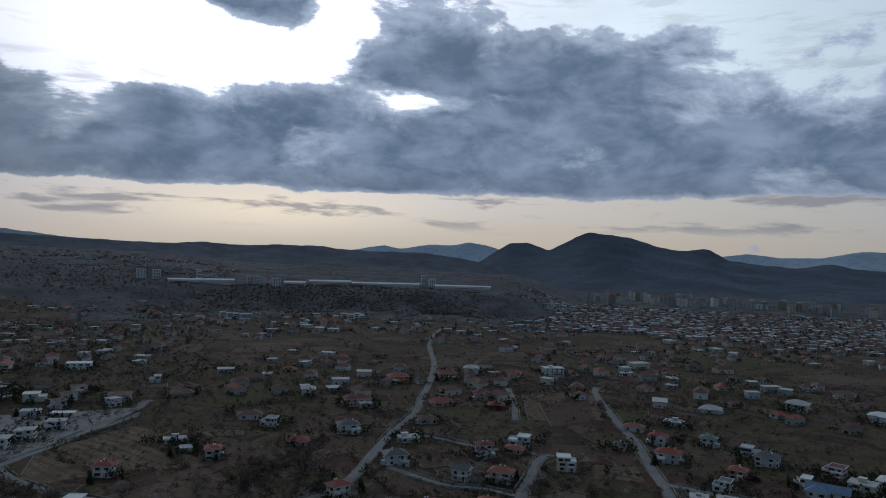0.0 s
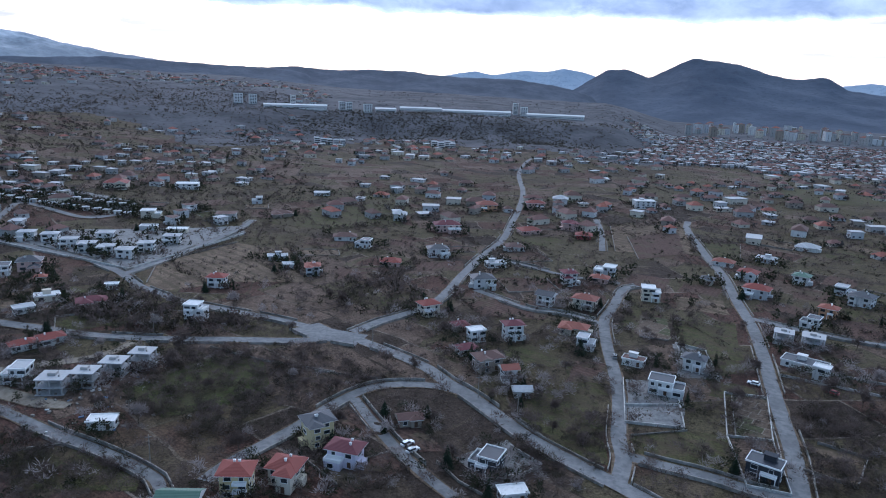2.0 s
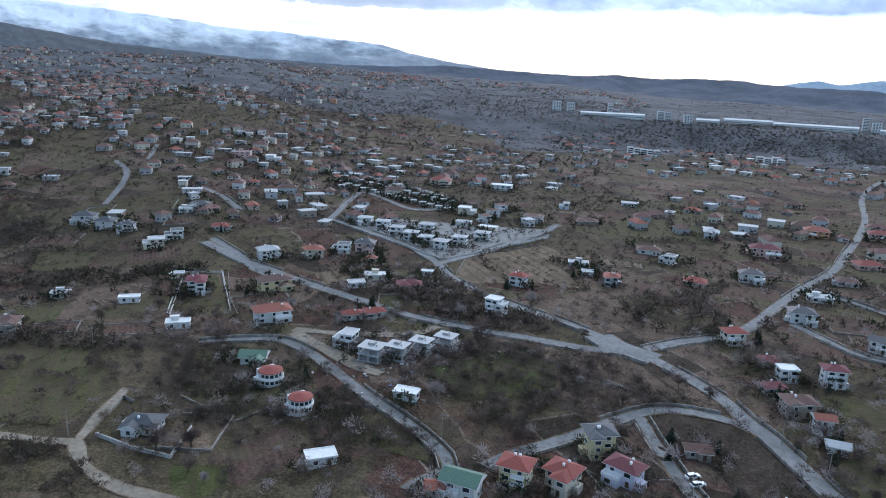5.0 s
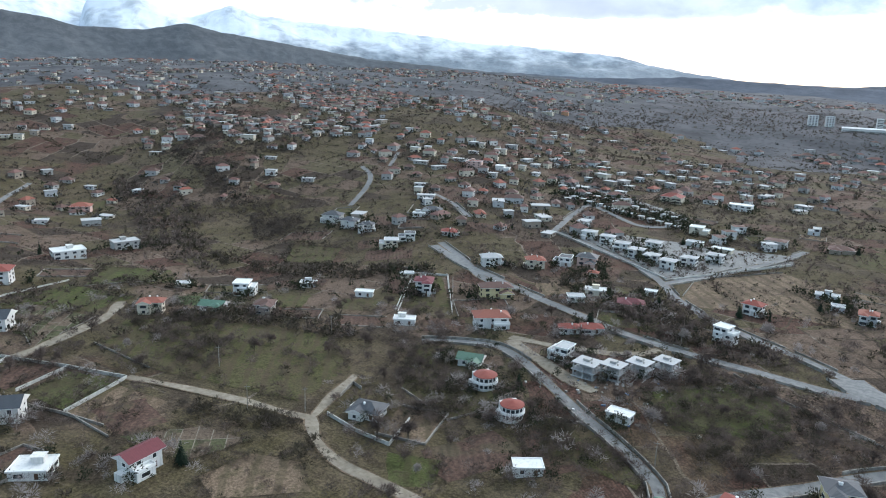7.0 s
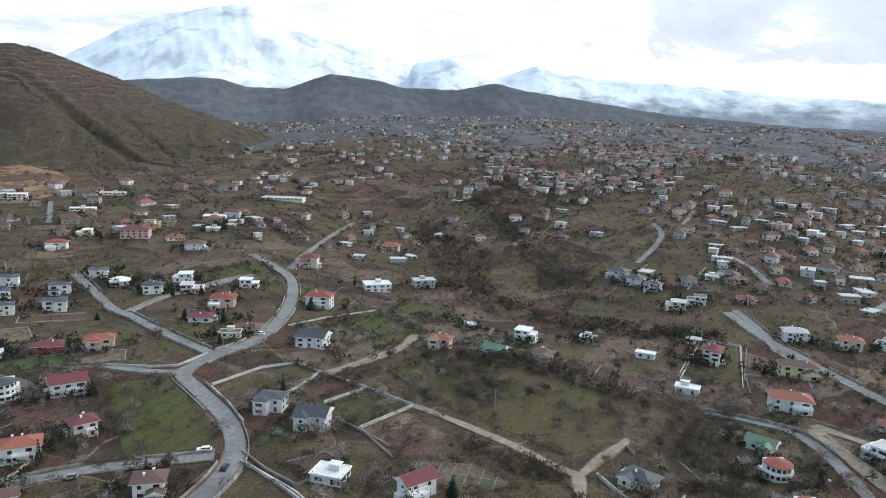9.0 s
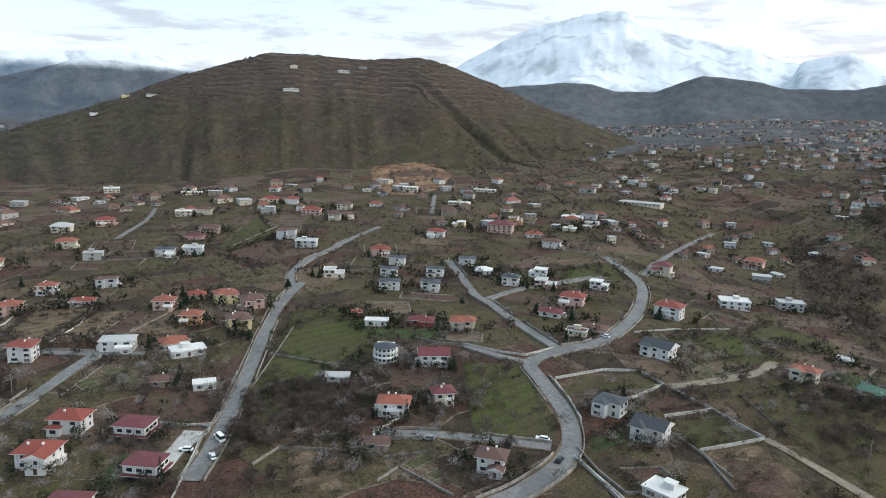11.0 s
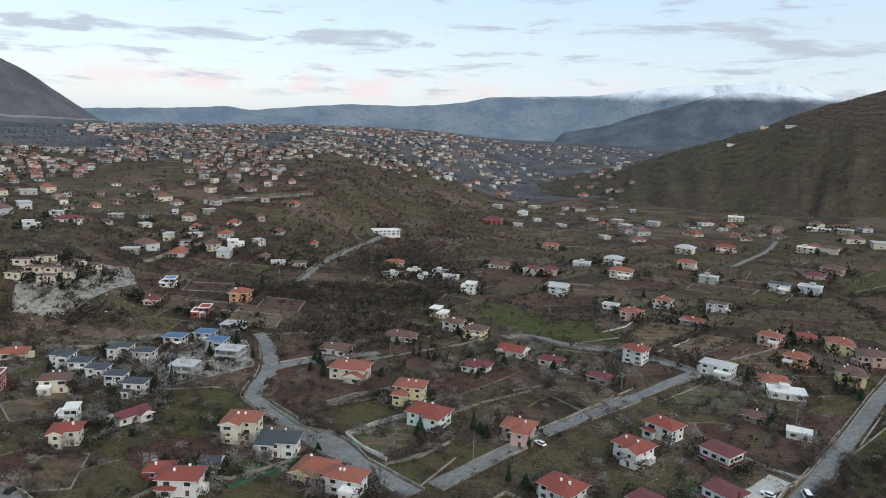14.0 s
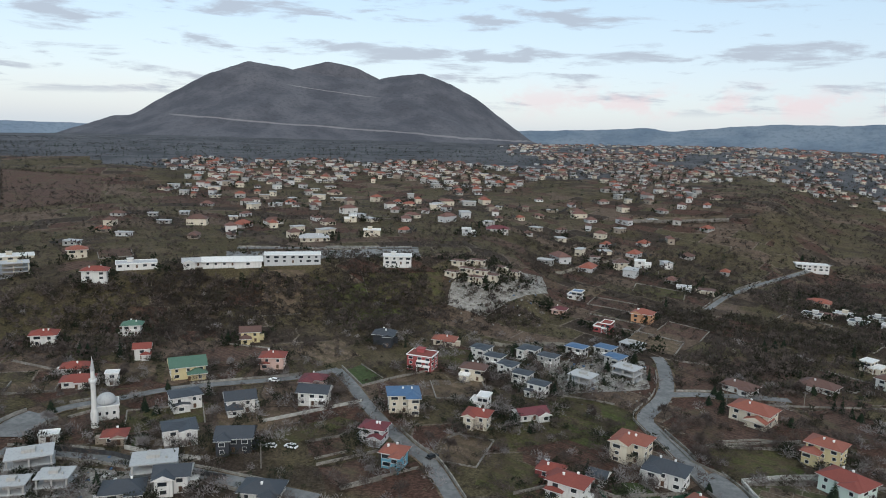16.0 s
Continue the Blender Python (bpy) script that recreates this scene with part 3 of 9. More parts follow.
def hill(x, y):
    """The terraced hill: steep fields below a flat top."""
    x, y = np.asarray(x, float), np.asarray(y, float)
    r, a = np.hypot(x, y), np.degrees(np.arctan2(-x, y)) % 360
    top = 105.0 + HILL_R * np.tan(np.radians(np.interp(a, HILL_AZ, HILL_EL)))
    foot = HILL_FOOT + 60 * np.sin(np.radians(a * 4)) + 140 * np.clip((a - 122) / 25, 0, 1) + 160 * np.clip((96 - a) / 20, 0, 1)
    s = np.clip((r - foot) / (HILL_R - foot), 0, 1)
    up = 0.86 * s + 0.14 * s * s * (3 - 2 * s)
    z = -25 + (top + 25) * up
    wav = np.sin(a * 0.9 + r / 310) + 0.6 * np.sin(a * 2.3 - r / 170)
    gully = 6.0 * np.abs(np.sin(np.radians(a * 8 + 34 * wav))) ** 0.8 + 1.2 * np.abs(np.sin(np.radians(a * 23 + 60 * np.sin(r / 120 + a / 4))))
    z = z + (4.2 - gully) * np.sin(np.pi * np.clip(s * 1.05, 0, 1)) * 1.25
    level = z / 10.5 + 0.55 * wav + 0.25 * np.sin(a * 2.3 + r / 90)
    z = z + 3.6 * (smooth((level % 1.0) * 3.5) - (level % 1.0)) * smooth((s - 0.45) * 3) * np.clip(0.65 + 0.5 * np.sin(a * 1.3 + r / 75), 0.25, 1)
    # two ravines down the face
    for a0, a1, r0, r1, deep, wide in RAVINES:
        k = np.clip((r - r0) / (r1 - r0), -0.1, 1.1)
        inside = np.sin(np.pi * np.clip((r - r0 + 60) / (r1 - r0 + 120), 0, 1))
        off = (a - (a0 + (a1 - a0) * k)) * r / 57.3
        z = z - deep * inside * (np.exp(-(off / wide) ** 2) - 0.35 * np.exp(-((off + wide * 1.7) / wide) ** 2))
    z = z - (top + 60) * 0.55 * smooth((r - HILL_R - 30) / 800)
    return np.where((a < 66) | (a > 156) | (r < foot), -60.0, z)


def height(x, y):
    return np.maximum(plain(x, y), hill(x, y))


# == terrain functions end ==
def at(x, y):
    return float(height(np.array([x]), np.array([y]))[0])


def sheet(name, azs, rs, surface, materials, pick=None):
    """A sheet of ground in rings round the middle."""
    A, R = np.meshgrid(np.radians(azs), rs, indexing="ij")
    x, y = -R * np.sin(A), R * np.cos(A)
    z = surface(x.ravel(), y.ravel()).reshape(x.shape)
    verts = np.stack((x, y, z), -1).reshape(-1, 3)
    n, m = len(azs), len(rs)
    i = (np.arange(n - 1)[:, None] * m + np.arange(m - 1)[None, :]).ravel()
    faces = np.stack((i, i + 1, i + m + 1, i + m), 1)
    me = bpy.data.meshes.new(name)
    me.vertices.add(len(verts)), me.loops.add(faces.size), me.polygons.add(len(faces))
    me.vertices.foreach_set("co", verts.astype(np.float32).ravel())
    me.loops.foreach_set("vertex_index", faces.astype(np.int32).ravel())
    me.polygons.foreach_set("loop_start", np.arange(0, faces.size, 4, dtype=np.int32))
    me.polygons.foreach_set("use_smooth", np.ones(len(faces), bool))
    me.update(calc_edges=True)
    for m_ in materials:
        me.materials.append(m_)
    if pick is not None:
        me.polygons.foreach_set("material_index", pick(verts[faces].mean(1)).astype(np.int32))
    me.validate()
    return new(name, me)


rings = np.concatenate((np.array([0.5, 12, 25, 40, 55, 70]), np.geomspace(80, 2200, 330), np.linspace(2230, 4950, 60)))
# past about 1200 m the ground takes the haze-tinted material
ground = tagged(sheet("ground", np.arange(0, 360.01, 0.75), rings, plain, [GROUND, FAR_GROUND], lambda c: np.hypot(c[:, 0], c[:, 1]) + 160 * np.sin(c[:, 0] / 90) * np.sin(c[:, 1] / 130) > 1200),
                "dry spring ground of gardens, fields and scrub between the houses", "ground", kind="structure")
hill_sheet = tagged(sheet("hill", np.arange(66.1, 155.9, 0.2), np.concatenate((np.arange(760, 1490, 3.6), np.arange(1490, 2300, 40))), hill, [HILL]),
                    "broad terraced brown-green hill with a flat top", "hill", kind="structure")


def ridge(name, label, material, far, deep, points, rough=1.0, low=-80.0, seed=0, step=0.12):
    """A range of mountains: its skyline (azimuth, elevation) at a distance, with slopes that fall to the plain before and behind it."""
    azs, els = np.array(points[0::2], float), np.array(points[1::2], float)
    azs, els = azs[np.argsort(azs)], els[np.argsort(azs)]
    a = np.arange(azs.min(), azs.max() + 0.01, step)
    line = np.interp(a, azs, els)
    k = np.ones(5) / 5
    line = np.convolve(np.pad(line, 2, mode="edge"), k, "valid")
    jag = sum(w * np.sin(a * f + seed * 3 + f) for f, w in ((2.1, 0.035), (4.7, 0.025), (9.3, 0.012))) * rough
    top = EYE + far * np.tan(np.radians(line + jag))
    ends = np.clip(np.minimum(a - a[0], a[-1] - a) / 2.0, 0, 1)
    top = low + (top - low) * (0.3 + 0.7 * smooth(ends))

    grain = deep * 0.33
    k = np.ones(41) / 41
    calm = np.convolve(np.pad(top, 20, mode="edge"), k, "valid")

    def surface(x, y):
        r, b = np.hypot(x, y), np.degrees(np.arctan2(-x, y)) % 360
        half = (azs.min() + azs.max()) / 2
        b = (b - half + 180) % 360 - 180 + half
        s0 = np.clip((r - (far - deep)) / deep, 0, 1)
        t = np.interp(b, a, top) * s0 ** 3 + np.interp(b, a, calm) * (1 - s0 ** 3)
        s = np.clip((r - (far - deep)) / deep, 0, 1)
        up = 0.45 * s + 0.55 * s * s
        fold = np.array([noise.ridged_multi_fractal(Vector((q / grain, w / grain, seed)), 1.0, 2.1, 5, 1.0, 2.0) for q, w in zip(x, y)])
        z = low + (t - low) * up * (1 + 0.20 * rough * (fold - 1.1) * 4 * s * (1 - s))
        return z - (t - low) * 0.5 * smooth((r - far) / (deep * 0.5))
    rs = np.concatenate((np.linspace(far - deep, far, 46), np.linspace(far + deep * 0.03, min(far + deep * 0.35, 4985), 6)))
    return tagged(sheet(name, a, rs, surface, [material]), label, "mountain", kind="structure")


ridge("mountain_ridge_west", "long dark ridge, blued by haze, under the evening sky", FAR_DARK, 3500, 1500,
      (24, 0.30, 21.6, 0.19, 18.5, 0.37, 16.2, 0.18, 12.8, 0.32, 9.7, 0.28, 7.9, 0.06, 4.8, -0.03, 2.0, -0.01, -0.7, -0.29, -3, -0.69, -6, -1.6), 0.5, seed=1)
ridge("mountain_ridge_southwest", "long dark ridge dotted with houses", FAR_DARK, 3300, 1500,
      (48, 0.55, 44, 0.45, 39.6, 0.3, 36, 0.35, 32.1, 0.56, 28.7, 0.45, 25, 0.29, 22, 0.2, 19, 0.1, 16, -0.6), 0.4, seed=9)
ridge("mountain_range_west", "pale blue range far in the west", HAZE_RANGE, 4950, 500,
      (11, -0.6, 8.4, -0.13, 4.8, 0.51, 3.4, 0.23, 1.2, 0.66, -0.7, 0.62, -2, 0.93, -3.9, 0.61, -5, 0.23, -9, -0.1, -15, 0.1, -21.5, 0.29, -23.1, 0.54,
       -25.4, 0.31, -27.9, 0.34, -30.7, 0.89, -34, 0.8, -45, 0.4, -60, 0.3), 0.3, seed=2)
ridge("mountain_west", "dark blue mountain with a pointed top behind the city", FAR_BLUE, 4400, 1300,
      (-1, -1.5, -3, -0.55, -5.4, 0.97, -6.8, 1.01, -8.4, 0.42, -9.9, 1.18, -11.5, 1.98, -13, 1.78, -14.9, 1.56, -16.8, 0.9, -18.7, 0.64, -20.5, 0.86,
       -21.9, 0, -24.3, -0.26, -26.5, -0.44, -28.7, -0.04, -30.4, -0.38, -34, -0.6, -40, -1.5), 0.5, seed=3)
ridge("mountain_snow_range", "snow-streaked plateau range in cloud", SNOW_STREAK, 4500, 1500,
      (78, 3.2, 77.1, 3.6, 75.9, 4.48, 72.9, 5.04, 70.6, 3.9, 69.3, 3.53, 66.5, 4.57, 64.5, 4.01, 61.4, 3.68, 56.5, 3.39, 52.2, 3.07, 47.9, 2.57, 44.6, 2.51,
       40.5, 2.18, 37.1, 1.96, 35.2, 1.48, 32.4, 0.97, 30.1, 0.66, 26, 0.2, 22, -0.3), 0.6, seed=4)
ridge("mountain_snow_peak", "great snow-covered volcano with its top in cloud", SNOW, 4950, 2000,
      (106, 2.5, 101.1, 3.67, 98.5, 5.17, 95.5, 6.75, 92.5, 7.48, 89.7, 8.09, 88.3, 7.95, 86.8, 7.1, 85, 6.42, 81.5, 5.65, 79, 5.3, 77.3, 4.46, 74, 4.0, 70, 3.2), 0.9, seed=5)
ridge("foothills_south", "brown foothills greyed by haze, with scattered houses under the snow", FOOTHILL, 2900, 900,
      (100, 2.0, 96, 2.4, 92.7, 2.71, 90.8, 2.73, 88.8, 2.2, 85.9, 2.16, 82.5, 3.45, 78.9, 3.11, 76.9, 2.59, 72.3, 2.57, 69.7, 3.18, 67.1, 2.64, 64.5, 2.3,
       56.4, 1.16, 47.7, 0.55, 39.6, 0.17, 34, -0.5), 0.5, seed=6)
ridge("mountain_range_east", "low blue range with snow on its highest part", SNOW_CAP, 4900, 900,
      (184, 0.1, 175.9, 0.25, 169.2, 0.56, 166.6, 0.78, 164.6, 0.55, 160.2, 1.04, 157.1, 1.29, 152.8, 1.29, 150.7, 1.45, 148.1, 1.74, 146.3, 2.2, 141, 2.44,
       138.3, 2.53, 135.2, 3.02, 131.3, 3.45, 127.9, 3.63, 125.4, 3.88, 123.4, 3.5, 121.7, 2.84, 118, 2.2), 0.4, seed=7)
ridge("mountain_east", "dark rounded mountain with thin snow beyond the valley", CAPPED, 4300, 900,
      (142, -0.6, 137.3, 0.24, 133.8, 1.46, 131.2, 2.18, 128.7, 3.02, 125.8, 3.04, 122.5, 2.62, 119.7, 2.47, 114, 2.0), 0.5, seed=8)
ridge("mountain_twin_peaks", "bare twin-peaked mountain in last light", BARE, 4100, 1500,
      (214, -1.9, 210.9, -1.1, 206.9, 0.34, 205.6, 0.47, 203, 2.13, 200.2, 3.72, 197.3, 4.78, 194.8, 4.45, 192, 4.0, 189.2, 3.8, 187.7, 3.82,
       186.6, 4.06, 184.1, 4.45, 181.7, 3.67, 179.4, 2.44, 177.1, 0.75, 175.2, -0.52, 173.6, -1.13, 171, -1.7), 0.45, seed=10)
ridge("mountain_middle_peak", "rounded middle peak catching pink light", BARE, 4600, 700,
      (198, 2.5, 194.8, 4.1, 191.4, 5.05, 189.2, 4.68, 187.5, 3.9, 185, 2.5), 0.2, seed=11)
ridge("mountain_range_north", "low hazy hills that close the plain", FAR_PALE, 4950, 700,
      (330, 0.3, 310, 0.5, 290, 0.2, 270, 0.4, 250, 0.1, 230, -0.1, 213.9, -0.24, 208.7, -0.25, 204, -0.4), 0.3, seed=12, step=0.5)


# ---- building blocks ----
def part(name, bm, mat, parent=None, label="", smooth_=False):
    """Links a bmesh as one mesh object under a thing or a part."""
    me = bpy.data.meshes.new(name)
    bmesh.ops.recalc_face_normals(bm, faces=bm.faces)
    bm.to_mesh(me), bm.free()
    for m in (mat if isinstance(mat, (list, tuple)) else [mat]):
        me.materials.append(m)
    if smooth_:
        me.polygons.foreach_set("use_smooth", np.ones(len(me.polygons), bool))
    ob = new(name, me)
    ob.parent = parent
    return tagged(ob, label)


def again(name, me, parent, m):
    """One more part on a mesh that exists already."""
    ob = new(name, me)
    ob.parent = parent
    ob.matrix_local = m
    return ob


def box(bm, x0, y0, z0, x1, y1, z1, mat=0, taper=0.0):
    v = [bm.verts.new((x, y, z)) for z, k in ((z0, 0.0), (z1, taper)) for x, y in ((x0 + k, y0 + k), (x1 - k, y0 + k), (x1 - k, y1 - k), (x0 + k, y1 - k))]
    for f in ((3, 2, 1, 0), (4, 5, 6, 7), (0, 1, 5, 4), (1, 2, 6, 5), (2, 3, 7, 6), (3, 0, 4, 7)):
        bm.faces.new([v[i] for i in f]).material_index = mat


def tube(bm, a, b, ra, rb, sides=6, mat=0, cap=True):
    a, b = Vector(a), Vector(b)
    q = (b - a).to_track_quat("Z", "Y")
    rings = [[bm.verts.new(c + q @ Vector((r * math.cos(k * math.tau / sides), r * math.sin(k * math.tau / sides), 0))) for k in range(sides)]
             for c, r in ((a, ra), (b, rb))]
    for k in range(sides):
        j = (k + 1) % sides
        bm.faces.new((rings[0][k], rings[0][j], rings[1][j], rings[1][k])).material_index = mat
    if cap:
        bm.faces.new(rings[1]).material_index = mat
        bm.faces.new(rings[0][::-1]).material_index = mat


def lathe(bm, profile, sides=16, start=0.0, mat=0):
    """A turned form from pairs of radius and height."""
    rows = [[bm.verts.new((r * math.cos(start + k * math.tau / sides), r * math.sin(start + k * math.tau / sides), z)) for k in range(sides)] for r, z in profile]
    for lo, hi in zip(rows, rows[1:]):
        for k in range(sides):
            j = (k + 1) % sides
            bm.faces.new((lo[k], lo[j], hi[j], hi[k])).material_index = mat
    bm.faces.new(rows[0][::-1]).material_index = mat
    bm.faces.new(rows[-1]).material_index = mat


def empty(name, x, y, z, turn):
    ob = new(name)
    ob.matrix_basis = pose(x, y, z, 0, 0, turn)
    return ob


# ---- windows, doors and chimneys share their meshes ----
def frame_mesh(name, w, h, mat):
    bm = bmesh.new()
    t, o = 0.09, 0.07
    box(bm, -w / 2, -o, 0, -w / 2 + t, 0.02, h)
    box(bm, w / 2 - t, -o, 0, w / 2, 0.02, h)
    box(bm, -w / 2 + t, -o, h - t, w / 2 - t, 0.02, h)
    box(bm, -w / 2 - 0.08, -o - 0.08, -0.08, w / 2 + 0.08, 0.02, 0.0)
    me = bpy.data.meshes.new(name)
    bm.to_mesh(me), bm.free()
    me.materials.append(mat)
    return me


def slab_mesh(name, w, h, mat, deep=0.03, z=0.0):
    bm = bmesh.new()
    box(bm, -w / 2, -deep, z, w / 2, 0.01, z + h)
    me = bpy.data.meshes.new(name)
    bm.to_mesh(me), bm.free()
    me.materials.append(mat)
    return me


FRAMES = {k: frame_mesh("window_frame", k + 0.25, 1.5, TRIM) for k in (1.1, 1.7, 2.4)}
PANES = {k: slab_mesh("pane", k + 0.09, 1.42, GLASS) for k in FRAMES}
PLAIN_PANES = {k: slab_mesh("window", k + 0.25, 1.45, GLASS, 0.05) for k in FRAMES}
DOOR_MESH = slab_mesh("door", 1.05, 2.1, DOOR, 0.06)


def chimney_mesh():
    bm = bmesh.new()
    box(bm, -0.28, -0.24, -1.2, 0.28, 0.24, 0.8)
    box(bm, -0.36, -0.32, 0.8, 0.36, 0.32, 0.9)
    box(bm, -0.22, -0.18, 0.9, 0.22, 0.18, 1.05)
    me = bpy.data.meshes.new("chimney")
    bm.to_mesh(me), bm.free()
    me.materials.append(TRIM)
    return me


CHIMNEY = chimney_mesh()


def roof_form(bm, kind, w, d, z, over, pitch):
    """Hipped or gabled roof over a house w by d, with its fascia, in one piece."""
    x, y, t = w / 2 + over, d / 2 + over, 0.24
    rise = pitch * min(x, y)
    low = [bm.verts.new((a * (x - 0.06), b * (y - 0.06), z)) for a, b in ((-1, -1), (1, -1), (1, 1), (-1, 1))]
    lo = [bm.verts.new((a * x, b * y, z + t)) for a, b in ((-1, -1), (1, -1), (1, 1), (-1, 1))]
    bm.faces.new(low[::-1]).material_index = 1
    for k in range(4):
        bm.faces.new((low[k], low[(k + 1) % 4], lo[(k + 1) % 4], lo[k])).material_index = 1
    if w >= d:
        r = max(x - y if kind != "gable" else x, 0.15)
        top = [bm.verts.new((-r, 0, z + t + rise)), bm.verts.new((r, 0, z + t + rise))]
        faces = ((lo[0], lo[1], top[1], top[0]), (lo[2], lo[3], top[0], top[1]), (lo[1], lo[2], top[1]), (lo[3], lo[0], top[0]))
    else:
        r = max(y - x if kind != "gable" else y, 0.15)
        top = [bm.verts.new((0, -r, z + t + rise)), bm.verts.new((0, r, z + t + rise))]
        faces = ((lo[1], lo[2], top[1], top[0]), (lo[3], lo[0], top[0], top[1]), (lo[0], lo[1], top[0]), (lo[2], lo[3], top[1]))
    for n, f in enumerate(faces):
        bm.faces.new(f).material_index = 2 if kind == "gable" and n > 1 else 0
    return rise


def tray(bm, x0, y0, x1, y1, z0, z1, zf, t, floor_mat=0, side_mat=1):
    """A slab with an upstand round it, in one piece: a flat roof with its parapet, or a balcony."""
    rows = [[bm.verts.new(p) for p in ((x0 + k, y0 + k, z), (x1 - k, y0 + k, z), (x1 - k, y1 - k, z), (x0 + k, y1 - k, z))]
            for k, z in ((0, z0), (0, z1), (t, z1), (t, zf))]
    for a, b in zip(rows, rows[1:]):
        for k in range(4):
            bm.faces.new((a[k], a[(k + 1) % 4], b[(k + 1) % 4], b[k])).material_index = side_mat
    bm.faces.new(rows[3]).material_index = floor_mat
    bm.faces.new(rows[0][::-1]).material_index = side_mat


HOMES = []  # houses with their turn and size, for the gardens round them
PLACED = []  # centres and half-sizes of all that stands on the ground
FLOORS = {1: "single-storey", 2: "two-storey", 3: "three-storey"}


def house(x, y, turn, w, d, floors, kind, top, wall, group="", seed=None):
    """A village house with walls, roof, windows, door, balcony and chimneys."""
    rnd = random.Random(seed if seed is not None else int(abs(x * 7 + y * 13)))
    z, far = at(x, y), math.hypot(x, y)
    PLACED.append((x, y, 0.6 * max(w, d)))
    HOMES.append((x, y, turn, w, d))
    if kind == "flat" and far > 350 and w < 20 and wall == "w" and rnd.random() < 0.55:
        wall, top = rnd.choice("ccgsg"), rnd.choice("SSSN")
        kind = "lowhip" if top == "N" else kind
    tone, wall_mat = WALLS[wall]
    rtone, roof_mat = ROOFS[top]
    storey = 2.8
    h = floors * storey + 0.3
    shape = {"villa": "roof over a dark ground floor", "hip": "hipped roof", "lowhip": "low-pitched roof", "gable": "gabled roof", "flat": "roof", "round": "roof and a rounded front", "frame": "slabs"}[kind]
    if kind == "frame":
        label = f"unfinished {FLOORS[floors]} concrete house shell with open floors"
    else:
        label = f"{FLOORS[floors]} {tone} house with a {rtone} {shape}"
    ob = tagged(empty("house", x, y, z, turn), label, "house", group or "houses of the hillside suburb")
    ob.matrix_basis = ob.matrix_basis @ Matrix.Diagonal((1, 1, 0.86 if floors < 3 else 0.78, 1))  # low storeys
    bm = bmesh.new()
    if kind == "frame":
        bm.free()
        for k in range(floors + 1):
            bm = bmesh.new()
            box(bm, -w / 2 - 0.4, -d / 2 - 0.4, k * 3.1 - (0.2 if k else 1.5), w / 2 + 0.4, d / 2 + 0.4, k * 3.1 + 0.12)
            part("floor_slab", bm, roof_mat, ob)
        for cx in (-w / 2 + 0.3, 0.0, w / 2 - 0.3):
            for cy in (-d / 2 + 0.3, d / 2 - 0.3):
                bm = bmesh.new()
                box(bm, cx - 0.25, cy - 0.25, -2.0, cx + 0.25, cy + 0.25, floors * 3.1 - 0.2)
                part("column", bm, wall_mat, ob)
        bm = bmesh.new()
        box(bm, -w * 0.36, -d * 0.02, -1.5, w * 0.3, d / 2 - 0.9, floors * 3.1 - 0.26)
        part("infill_wall", bm, wall_mat, ob)
        bm = bmesh.new()
        box(bm, -w * 0.18, -d * 0.1, floors * 3.1 + 0.1, w * 0.12, d * 0.25, floors * 3.1 + 1.2)
        box(bm, w * 0.25, -d * 0.2, floors * 3.1 + 0.1, w * 0.3, -d * 0.12, floors * 3.1 + 0.9)
        part("roof_upstand", bm, wall_mat, ob)
        return ob
    # walls, with plinth and string course
    if kind == "round":
        lathe(bm, ((w * 0.42, -2.5), (w * 0.42, h)), 20)
        box(bm, -w * 0.5, -d * 0.05, -2.5, w * 0.5, d * 0.5, h - storey)
        box(bm, -w * 0.36, 0, h - storey, w * 0.36, d * 0.5, h + 0.3)
        part("wall", bm, wall_mat, ob)
        bm = bmesh.new()
        lathe(bm, ((w * 0.47, h), (w * 0.47, h + 0.2), (w * 0.42, h + 0.35), (0.3, h + 1.5)), 20)
        part("roof", bm, roof_mat, ob)
        bm = bmesh.new()
        for k in range(1, 2):
            lathe(bm, ((w * 0.42, k * storey + 0.3), (w * 0.5, k * storey + 0.3), (w * 0.5, k * storey + 1.2), (w * 0.47, k * storey + 1.2), (w * 0.47, k * storey + 0.5), (w * 0.42, k * storey + 0.5)), 20)
        part("balcony", bm, TRIM, ob)
        for k in range(floors):
            for a in range(-3, 4):
                m = pose(0, 0, 0, 0, 0, a * 24) @ pose(0, -w * 0.42, k * storey + 1.3)
                f = again("window_frame", FRAMES[1.1], ob, m)
                again("pane", PANES[1.1], f, Matrix())
        return ob
    if kind == "villa":  # a dark, set-back ground floor under a skirt of roof
        g0 = bmesh.new()
        box(g0, -w / 2 + 0.9, -d / 2 + 0.9, -2.5, w / 2 - 0.9, d / 2 - 0.5, storey)
        part("ground_floor", g0, WALLS["k"][1], ob, "dark ground floor")
        g0 = bmesh.new()
        roof_form(g0, "hip", w, d, storey - 0.25, 1.1, 0.12)
        part("skirt_roof", g0, [roof_mat, TRIM, TRIM], ob)
        bm.free()
        bm = bmesh.new()
        box(bm, -w / 2, -d / 2, storey + 0.3, w / 2, d / 2, h + 0.2)
        part("wall", bm, wall_mat, ob)
        bm = bmesh.new()
        roof_form(bm, "lowhip", w, d, h + 0.2, 0.6, 0.22)
        part("roof", bm, [roof_mat, TRIM, TRIM], ob)
